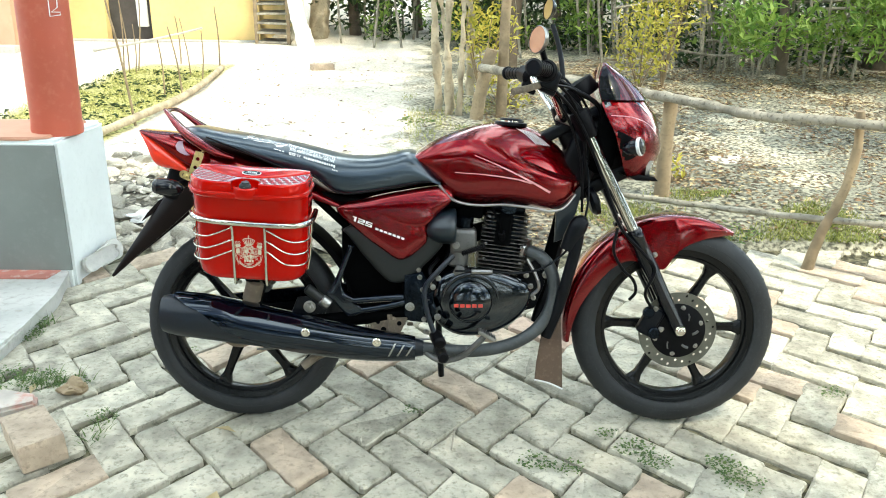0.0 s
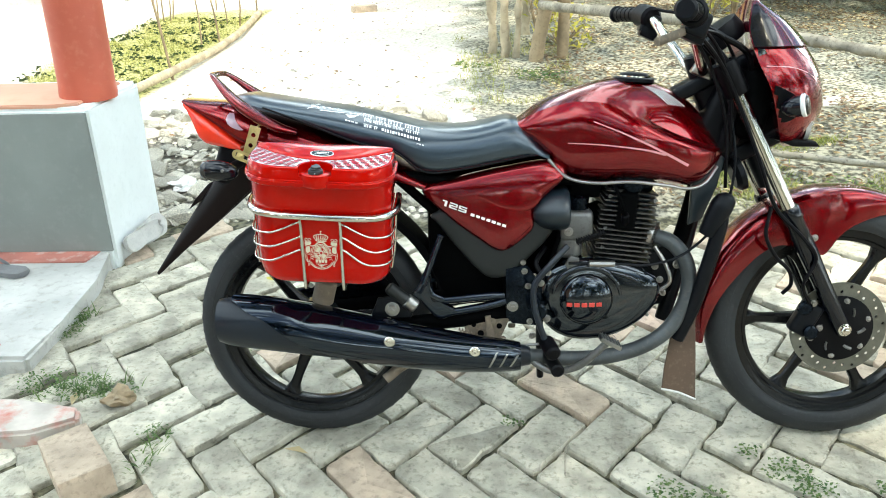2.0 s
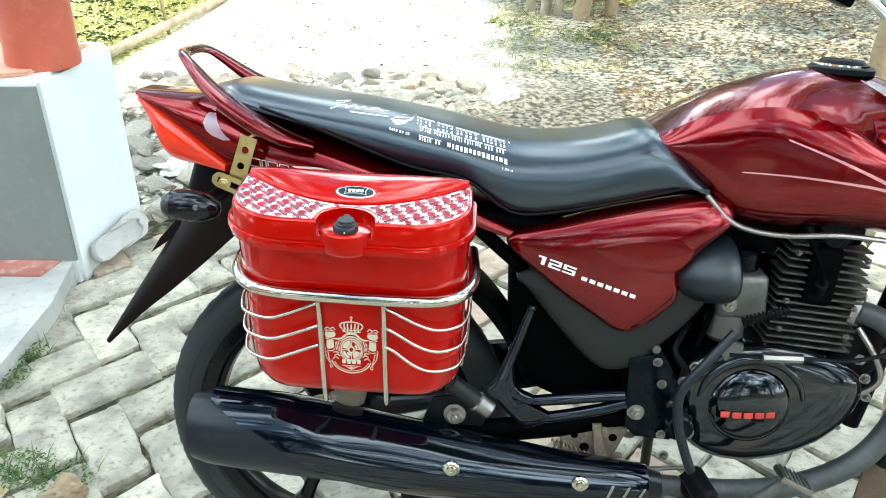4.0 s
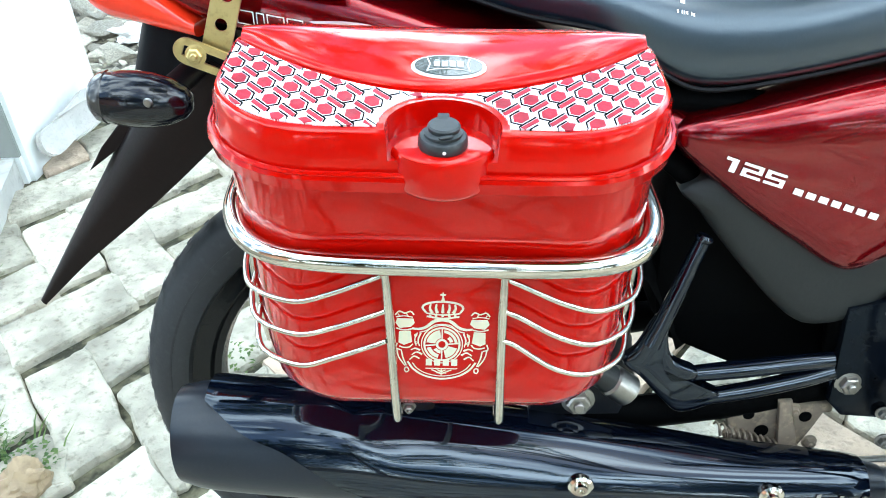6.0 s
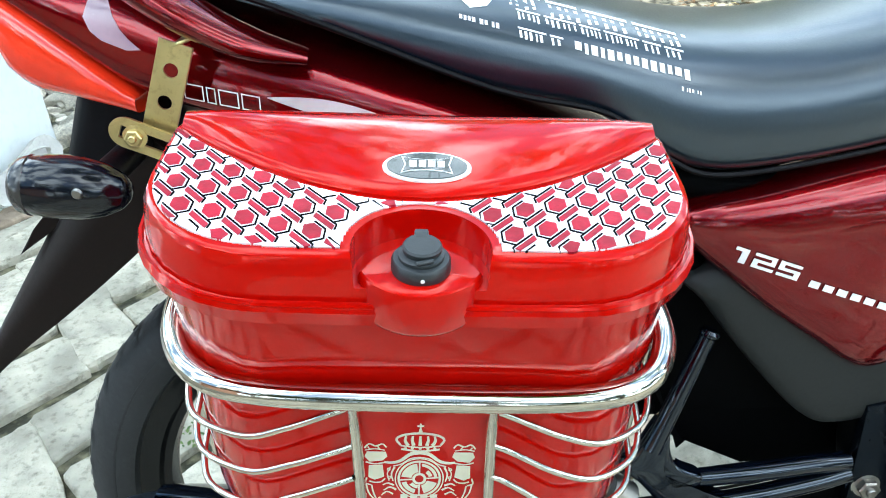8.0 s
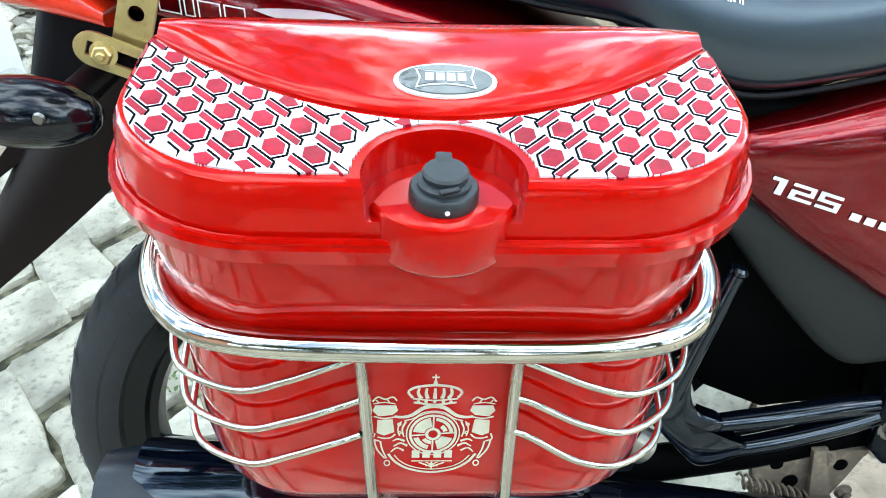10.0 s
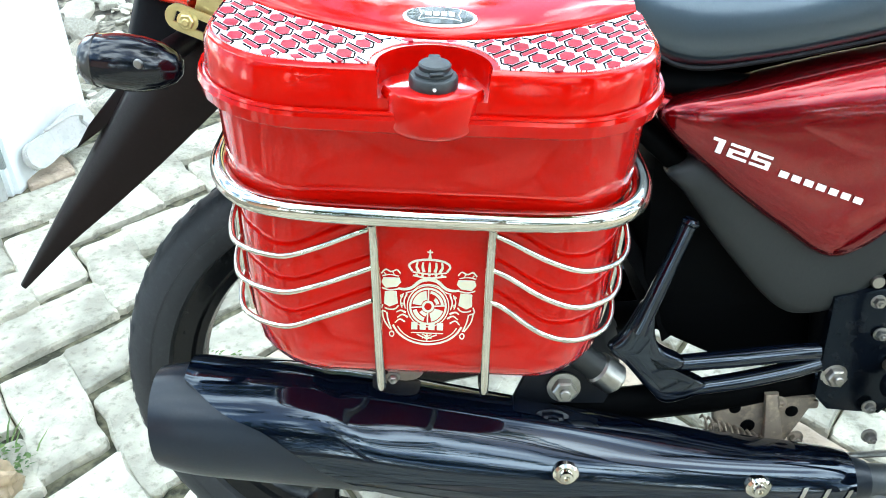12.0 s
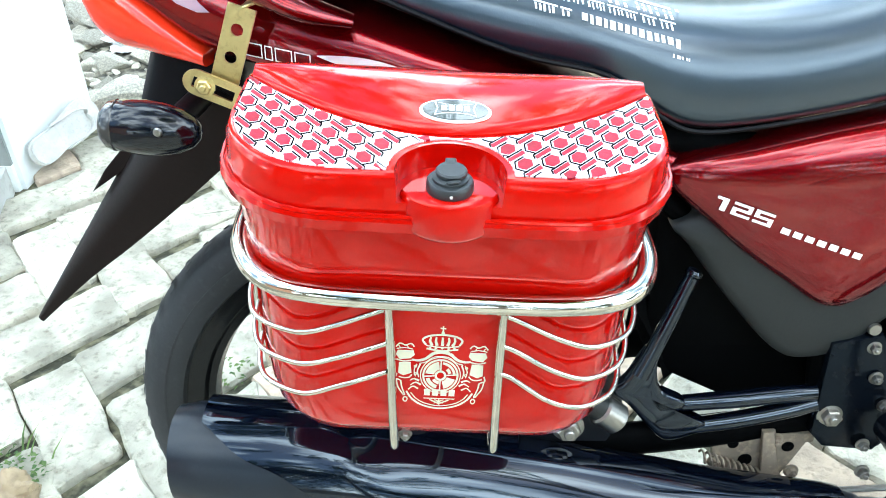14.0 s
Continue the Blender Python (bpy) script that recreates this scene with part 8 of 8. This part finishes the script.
# white-limed leaning trunk and wood stack at the house corner
stack = thing("wood_stack", "pale stacked planks on a rack by the house", "wood stack", pose(-1.72, 9.9, 0.0))
for k in range(7):
    part("plank", block((0.42, 0.5, 0.03), pose(rng.uniform(-0.03, 0.03), 0, 0.06 + 0.13 * k, 0, rng.uniform(-2, 2), rng.uniform(-4, 4)), 0.005, 1), M["bamboo"], stack)
for s in (-1, 1):
    part("rack_post", block((0.05, 0.05, 1.1), pose(0.22 * s, -0.22, 0.55), 0.006, 1), M["post"], stack)
solid("limed_trunk", gnarl([(-1.22, 9.5, -0.03), (-1.35, 9.55, 0.5), (-1.5, 9.6, 1.3), (-1.6, 9.6, 2.4)], [0.13, 0.10, 0.09, 0.07], 12, 8, 5, 0.2), M["cloth"], "whitewashed leaning tree trunk by the house", "tree trunk")
solid("brick_piece", block((0.26, 0.13, 0.09), pose(-0.72, 7.3, 0.045, 0, 0, 18), 0.012, 2), M["brick_pink"], "loose pale brick lying on the sandy path", "brick")
# thin poles and branches among the trees
bm = bmesh.new()
for k in range(95):
    x = rng.uniform(-0.9, 8.0) if k % 3 else rng.uniform(2.0, 5.0)
    if 0.4 < x < 1.4:
        continue
    y = curve(WOOD_EDGE, x) + rng.uniform(-0.4, 1.2)
    lx = rng.uniform(-0.35, 0.35)
    tube([(x, y, -0.05), (x + lx * 0.5, y, 1.1), (x + lx, y, 2.6)], [0.018, 0.014, 0.008], 6, 4, bm)
for k in range(18):
    x, y, z = rng.uniform(1.6, 5.0), rng.uniform(6.6, 7.2), rng.uniform(0.25, 1.3)
    tube([(x, y, z), (x + 0.8, y + 0.1, z + rng.uniform(-0.1, 0.15)), (x + 1.7, y, z + rng.uniform(-0.2, 0.25))], [0.018, 0.013, 0.007], 6, 4, bm)
tagged(new("thin_poles", mesh_of("thin_poles", bm, M["bamboo"])), "thin dry stems and fallen branches in the wood", "branches", kind="stuff")


def scatter(n, xr, yr, keep, lift=0.012):
    out = []
    while len(out) < n:
        x, y = rng.uniform(*xr), rng.uniform(*yr)
        if keep(x, y):
            out.append(Vector((x, y, ground_height(x, y) + rng.uniform(0.002, lift))))
    return out


beyond = lambda x, y: y > paved_edge(x) + 0.1 and x > 0.7 + 0.03 * y
patchy = lambda x, y: beyond(x, y) and noise.noise(Vector((x * 1.6, y * 1.6, 7))) > rng.uniform(-0.5, 0.35)
P = scatter(15000, (0.9, 6.5), (1.15, 8.0), patchy, 0.02) + scatter(420, (-1.6, 0.7), (1.9, 8.5), lambda x, y: True, 0.01)
tagged(new("leaf_litter", from_lists("leaf_litter", *leaf_cloud(P, 0.036, rng, flat=0.85, ratio=0.5, fold=0.22), M["leaf_brown"])), "dark brown fallen leaves under the trees", "leaves", kind="stuff")
P = scatter(8000, (0.9, 6.5), (1.15, 7.5), patchy, 0.02) + scatter(70, (-1.6, 0.6), (1.7, 7.0), lambda x, y: True, 0.01)
tagged(new("leaf_litter", from_lists("leaf_litter", *leaf_cloud(P, 0.038, rng, flat=0.85, ratio=0.5, fold=0.22), M["leaf_dry"])), "dry brown fallen leaves under the trees", "leaves", kind="stuff")


def blades(points, h, lean=0.5):
    V, F = [], []
    for p in points:
        k = h * rng.uniform(0.5, 1.3)
        a = rng.uniform(0, 6.28)
        d = Vector((math.cos(a), math.sin(a), 0))
        s = Vector((-d.y, d.x, 0)) * 0.0022
        b = len(V)
        for q in (p - s, p + s, p + d * k * lean * 0.4 + Vector((0, 0, k * 0.6)) + s * 0.7, p + d * k * lean * 0.4 + Vector((0, 0, k * 0.6)) - s * 0.7, p + d * k * lean + Vector((0, 0, k))):
            V.append(tuple(q))
        F += [(b, b + 1, b + 2, b + 3), (b + 3, b + 2, b + 4)]
    return V, F


near_fence = lambda x, y: 0.02 < y - paved_edge(x) < 0.75 and noise.noise(Vector((x * 2.2, y * 2.2, 3))) > rng.uniform(-0.1, 0.35)
P = scatter(8500, (1.3, 3.6), (0.9, 2.4), near_fence, 0.004)
tagged(new("verge_grass", from_lists("verge_grass", *blades(P, 0.022, 1.2), M["verge"])), "short yellow-green grass along the fence", "grass", kind="stuff")
P = scatter(900, (-2.9, -1.84), (3.0, 7.0), lambda x, y: noise.noise(Vector((x * 3, y * 3, 2))) > -0.1, 0.02)
tagged(new("bed_litter", from_lists("bed_litter", *leaf_cloud(P, 0.045, rng, flat=0.7, ratio=0.5, fold=0.6), M["leaf_dark"])), "dark leaves and low sprouts in the garden bed", "leaves", kind="stuff")
P = scatter(5500, (-2.9, -1.84), (2.9, 7.0), lambda x, y: noise.noise(Vector((x * 2.5, y * 2.5, 1))) > -0.2, 0.004) + scatter(1500, (0.25, 1.15), (3.2, 5.6), lambda x, y: noise.noise(Vector((x * 3, y * 3, 5))) > -0.05, 0.004)
tagged(new("bed_grass", from_lists("bed_grass", *blades(P, 0.032, 1.2), M["grass"])), "sparse sunlit grass in the garden bed", "grass", kind="stuff")


# broad weeds
def weed_patch(cx, cy, rad, n, size, z=0.0, name="weed", label="low green weed growing in the paving joints"):
    P = []
    for _ in range(n):
        a, r = rng.uniform(0, 6.28), rad * math.sqrt(rng.random())
        P.append(Vector((cx + r * math.cos(a), cy + r * math.sin(a) * 0.8, z + rng.uniform(0.0, 0.018))))
    V, F = leaf_cloud(P[: int(n * 0.65)], size * 0.8, rng, flat=0.75, ratio=0.6)
    ob = new(name, from_lists(name, V, F, M["weed"]))
    return tagged(ob, label, "weed", "weeds in the paving", "stuff")


for cx, cy, rad, n in ((1.16, -0.17, 0.055, 110), (1.20, -0.23, 0.05, 90), (1.38, -0.25, 0.055, 120), (1.41, -0.32, 0.06, 130), (0.87, -0.24, 0.05, 80), (0.95, -0.26, 0.045, 60), (1.09, -0.10, 0.03, 40), (1.86, 0.15, 0.045, 60),
                       (-0.80, 0.22, 0.08, 200), (-0.68, 0.20, 0.08, 200), (-0.57, 0.17, 0.06, 120), (-0.88, 0.52, 0.06, 190), (-0.885, 0.62, 0.05, 120), (-0.40, -0.02, 0.05, 50), (0.53, 0.02, 0.03, 26), (-0.28, 0.40, 0.05, 40)):
    weed_patch(cx, cy, rad, n * 2, 0.0125)
for cx, cy, rad, n, sz in ((2.35, 2.3, 0.16, 90, 0.05), (2.75, 2.15, 0.14, 70, 0.05), (0.9, 4.0, 0.2, 120, 0.05), (0.4, 4.3, 0.15, 90, 0.05), (1.95, 1.65, 0.22, 220, 0.03)):
    weed_patch(cx, cy, rad, n, sz, 0.03, "weed", "green weeds at the foot of the fence")


# rubble behind the veranda
def lump(seed, size, cuts=9):
    """A broken clod: a ball with flat faces struck off it."""
    r = random.Random(int(seed * 10))
    bm = bmesh.new()
    bmesh.ops.create_icosphere(bm, subdivisions=2, radius=1.0)
    for _ in range(cuts):
        d = Vector((r.gauss(0, 1), r.gauss(0, 1), r.gauss(0, 0.8))).normalized()
        k = r.uniform(0.45, 0.75)
        for v in bm.verts:
            over = v.co.dot(d) - k
            if over > 0:
                v.co -= d * over
    for v in bm.verts:
        v.co += Vector((r.uniform(-0.03, 0.03), r.uniform(-0.03, 0.03), r.uniform(-0.03, 0.03)))
        v.co = Vector((v.co.x * size * 1.25, v.co.y * size, v.co.z * size * 0.75))
    return bm


lumps = [mesh_of("rubble", lump(s * 7.7 + 1, 1.0), M["stone"], smooth=False) for s in range(8)]
rubble = thing("rubble_heap", "grey-brown clods and broken stones beside the veranda", "rubble")


def clod_place(r, lo, hi):
    x, y = r.uniform(-1.5, 0.25), 1.5 + 1.7 * r.random() ** 1.5
    s = r.uniform(lo, hi)
    return pose(x, y, ground_height(x, y) + s * 0.15, r.uniform(-25, 25), r.uniform(-25, 25), r.uniform(0, 360)) @ Matrix.Diagonal((s, s, s * 0.7, 1))


for k in range(290):
    ob = new("stone", lumps[k % 8])
    ob.parent = rubble
    ob.matrix_local = clod_place(rng, 0.028, 0.075 if k % 6 else 0.10)
V, F = [], []
grit = [lump(s * 3.3 + 90, 1.0, 6) for s in range(4)]
for g_ in grit:
    g_.verts.index_update()
for k in range(1500):
    m, g_, b = clod_place(rng, 0.006, 0.022), grit[k % 4], len(V)
    V.extend(tuple(m @ v.co) for v in g_.verts)
    F.extend(tuple(b + v.index for v in f.verts) for f in g_.faces)
loose = new("grit", from_lists("grit", V, F, M["stone"]))
loose.parent = rubble
loose["kind"] = "stuff"


def crumple(size, seed, mat, name, label, category, m):
    bm = bmesh.new()
    bmesh.ops.create_icosphere(bm, subdivisions=4, radius=1.0)
    for v in bm.verts:
        k = noise.noise(v.co * 1.6 + Vector((seed, 0, 0))) + 0.5 * abs(noise.noise(v.co * 4 + Vector((seed, 2, 0))))
        v.co *= 0.8 + 0.5 * k
        v.co = Vector((v.co.x * size[0], v.co.y * size[1], max(-0.3, v.co.z) * size[2]))
    return solid(name, bm, mat, label, category, m=m)


crumple((0.075, 0.06, 0.035), 3, M["cloth"], "rag", "crumpled white rag lying on the rubble", "rag", pose(-0.92, 1.86, 0.02, 0, 0, 30))
crumple((0.10, 0.085, 0.10), 9, M["cloth"], "plastic_bag", "crumpled pale plastic bag behind the motorcycle", "bag", pose(0.36, 2.75, 0.03, 0, 0, 10))
crumple((0.20, 0.13, 0.03), 5, M["sack"], "rag", "pale sack lying among the dry leaves", "rag", pose(2.42, 2.95, 0.07, 0, 0, 30))


# sandals
def sandal(m, mat, label):
    t = thing("sandal", label, "sandal", m, "sandals on the veranda")
    out = [(-0.125, 0.0), (-0.118, 0.028), (-0.08, 0.034), (-0.02, 0.030), (0.04, 0.038), (0.09, 0.044), (0.125, 0.028), (0.132, 0.0), (0.122, -0.030), (0.09, -0.045), (0.04, -0.042), (-0.02, -0.032), (-0.08, -0.034), (-0.118, -0.026)]
    ring = [(p.x, p.y) for p in spline([(a, b, 0) for a, b in out], 4, True)]
    part("sole", prism(ring, 0.0, 0.018, 0.004), mat, t)
    toe = (0.085, 0.0, 0.018)
    for s in (-1, 1):
        part("strap", tube([toe, (0.07, 0.018 * s, 0.040), (0.03, 0.034 * s, 0.042), (-0.02, 0.035 * s, 0.020), (-0.022, 0.035 * s, 0.010)], [0.004, 0.007, 0.009, 0.007], 8, 5, flat=0.4), mat, t, "thong strap")
    return t


sandal(pose(-0.858, 1.19, 0.058, 68, -3, 77), M["sandal"], "pale rubber thong sandal leaning on the veranda edge")
sandal(pose(-1.27, 0.86, 0.055, 0, 0, 168), M["sandal_dark"], "dusty grey thong sandal on the veranda floor")
sandal(pose(-1.34, 0.72, 0.055, 0, 0, 20), M["sandal_dark"], "dusty grey thong sandal on the veranda floor")

# fallen leaves and a twig on the paving, one by one
for x, y, a, s, mat in ((0.035, -0.385, 20, 0.07, "leaf_dry"), (0.02, -0.11, 70, 0.05, "leaf_dry"), (-0.33, 0.45, 10, 0.045, "leaf_yellow"), (-0.42, 0.62, 40, 0.04, "leaf_yellow"), (-0.68, 0.16, 80, 0.06, "leaf_dry"), (0.08, 0.30, 30, 0.04, "leaf_dry"), (-0.28, 0.86, 30, 0.05, "leaf_yellow")):
    V, F = leaf_cloud([Vector((0, 0, 0))], s, random.Random(int(a)), flat=1.0, ratio=0.5)
    tagged(new("fallen_leaf", from_lists("fallen_leaf", V, F, M[mat])), "dry fallen leaf lying on the brick paving", "leaf", "fallen leaves").matrix_world = pose(x, y, 0.012, 0, 0, a)
crumple((0.045, 0.038, 0.034), 31, M["post"], "earth_clod", "brown earth clod among the weeds", "clod", pose(-0.545, 0.135, 0.008, 0, 0, 30))
tuft = []
for _ in range(150):
    a, r = rng.uniform(0, 6.28), rng.random()
    tuft.append(Vector((-0.68 + 0.17 * r * math.cos(a), 0.19 + 0.07 * r * math.sin(a), -0.01)))
for _ in range(110):
    a, r = rng.uniform(0, 6.28), rng.random()
    tuft.append(Vector((-0.87 + 0.06 * r * math.cos(a), 0.57 + 0.12 * r * math.sin(a), -0.01)))
for _ in range(50):
    a, r = rng.uniform(0, 6.28), rng.random()
    tuft.append(Vector((-0.39 + 0.03 * r * math.cos(a), -0.09 + 0.12 * r * math.sin(a), -0.01)))
tagged(new("grass_tufts", from_lists("grass_tufts", *blades(tuft, 0.028, 1.3), M["weed"])), "thin grass blades between slab and bricks", "grass", kind="stuff")
solid("twig", tube([(0.650, -0.085, 0.006), (0.648, -0.11, 0.008), (0.640, -0.19, 0.010)], [0.0035, 0.003, 0.002], 6, 4), M["bamboo"], "pale dry twig lying on the paving", "twig")
solid("loose_brick", block((0.245, 0.118, 0.078), pose(-0.525, -0.180, 0.034, 2, -6, -53), 0.005, 2), M["brick_pink"], "loose pinkish brick lying on the paving edge", "brick")
solid("kerb_stone", prism([(-1.3, -0.12), (-0.70, -0.06), (-0.60, 0.00), (-0.62, 0.055), (-0.80, 0.085), (-1.3, 0.12)], -0.03, 0.042, 0.010), M["kerb_paint"], "broken kerb with faded red paint", "kerb", "structure")

# ---- brick paving: hand-laid skewed herringbone in rows along x, each brick its own piece ----
rng = random.Random(23)
E1 = Vector((0.0786, 0.0999, 0))
E2 = Vector((0.0925, -0.1041, 0))
ORG = Vector((0.1314, -0.0614, 0))


def row_bend(x):
    """The rows sag round x = 0.5: how far they lie off and how steeply they run there."""
    d = max(-1.3, min(1.3, x - 0.5))
    return 0.085 * d * d + 0.17 * d * (x - 0.5 - d), 0.17 * d


def paver(n1, n2, seed):
    """A worn brick of n1 x n2 lattice steps with crisp, chipped edges; its centre is the origin."""
    r = random.Random(seed)
    gap = 0.0050
    a, b = E1 * n1, E2 * n2
    ua, ub = E1.normalized(), E2.normalized()
    c = [ua * (s * (a.length / 2 - gap)) + ub * (t * (b.length / 2 - gap)) for s, t in ((-1, -1), (-1, 1), (1, 1), (1, -1))]
    ring = []
    for i in range(4):
        p, q = c[i], c[(i + 1) % 4]
        pv = c[i - 1]
        k = r.uniform(0.003, 0.008) if r.random() < 0.7 else r.uniform(0.012, 0.026)
        ring.append(p + (pv - p).normalized() * k)
        ring.append(p + (pv - p).normalized() * k * 0.25 + (q - p).normalized() * k * 0.25)
        ring.append(p + (q - p).normalized() * k)
        cuts = (0.2, 0.36, 0.52, 0.68, 0.84) if (q - p).length > 0.18 else (0.33, 0.66)
        for f in cuts:
            m = p.lerp(q, f + r.uniform(-0.05, 0.05))
            ring.append(m + Vector((-(q - p).y, (q - p).x, 0)).normalized() * (r.uniform(-0.0005, 0.0026) if r.random() < 0.85 else r.uniform(0.003, 0.008)))
    if (ring[1] - ring[0]).cross(ring[2] - ring[1]).z < 0:
        ring.reverse()
    ring = [v + Vector((r.uniform(-0.0012, 0.0012), r.uniform(-0.0012, 0.0012), 0)) for v in ring]
    inset = [r.uniform(0.003, 0.008) if r.random() < 0.75 else r.uniform(0.008, 0.016) for _ in ring]
    rows = [[v + Vector((0, 0, -0.045)) for v in ring],
            [v + Vector((0, 0, -0.007 + r.uniform(-0.004, 0.001))) for v in ring],
            [v - v.normalized() * k * 0.5 + Vector((0, 0, -0.0022 + r.uniform(-0.001, 0.001))) for v, k in zip(ring, inset)],
            [v - v.normalized() * (k + 0.003) + Vector((0, 0, r.uniform(-0.0008, 0.0006))) for v, k in zip(ring, inset)],
            [v * 0.55 + Vector((r.uniform(-0.004, 0.004), r.uniform(-0.004, 0.004), r.uniform(-0.0012, 0.0016))) for v in ring]]
    bm = loft(rows, None, True, False)
    bm.verts.ensure_lookup_table()
    topr = [bm.verts[len(ring) * 4 + i] for i in range(len(ring))]
    cv = bm.verts.new(Vector((r.uniform(-0.01, 0.01), r.uniform(-0.01, 0.01), r.uniform(-0.001, 0.002))))
    for i in range(len(ring)):
        bm.faces.new((topr[i], topr[(i + 1) % len(ring)], cv))
    return bm


paving = tagged(new("pavement"), "brick paving laid in a worn herringbone pattern", "pavement", kind="structure")
stock = {}
for kind in (0, 1):
    for col, nn in (("brick", 6), ("brick_pink", 2), ("brick_red", 1)):
        for v in range(nn):
            stock.setdefault((kind, col), []).append(mesh_of("brick", paver(2 if kind == 0 else 1, 1 if kind == 0 else 2, 100 * kind + 10 * v + len(col)), M[col], sharp=20))
cells = []
for i in range(-50, 50):
    for j in range(-50, 50):
        k = (i - j) % 4
        if k == 0:
            p, kind = ORG + E1 * (i + 1) + E2 * (j + 0.5), 0
        elif k == 3:
            p, kind = ORG + E1 * (i + 0.5) + E2 * (j + 1), 1
        else:
            continue
        p.y += row_bend(p.x)[0]
        if -0.97 < p.x < PAVE[1] and PAVE[2] < p.y < paved_edge(p.x) - 0.05 and not (p.x < -0.72 and p.y > 1.36):
            cells.append((p, kind))
near = sorted(cells, key=lambda c: max(0.0, -0.75 - c[0].x) * 3 + max(0.0, c[0].x - 2.1) * 2 + max(0, -0.55 - c[0].y) * 3 + max(0, c[0].y - 0.8) * 1.0)
rest = {}
for n, (p, kind) in enumerate(near):
    u = rng.random()
    col = "brick_red" if u < 0.015 else "brick_pink" if u < (0.08 if p.x < 1.3 else 0.24) else "brick"
    me = rng.choice(stock[(kind, col)])
    m = pose(p.x + rng.uniform(-0.003, 0.003), p.y + rng.uniform(-0.003, 0.003), rng.uniform(-0.005, 0.004), rng.uniform(-1.2, 1.2), rng.uniform(-1.2, 1.2), rng.uniform(-1.8, 1.8) + (180 if rng.random() < 0.5 else 0))
    lay = Matrix.Identity(4)
    lay[1][0] = row_bend(p.x)[1]
    m = Matrix.Translation(m.translation) @ lay @ Matrix.Translation(-m.translation) @ m
    if n < 300:
        ob = new("brick", me)
        ob.parent = paving
        ob.matrix_local = m
    else:
        V, F = rest.setdefault(col, ([], []))
        b = len(V)
        V.extend(tuple(m @ v.co) for v in me.vertices)
        F.extend(tuple(b + q for q in f.vertices) for f in me.polygons)
for col, (V, F) in rest.items():
    ob = new("outer_bricks", from_lists("outer_bricks", V, F, M[col]))
    ob.parent = paving
    ob["kind"] = "stuff"
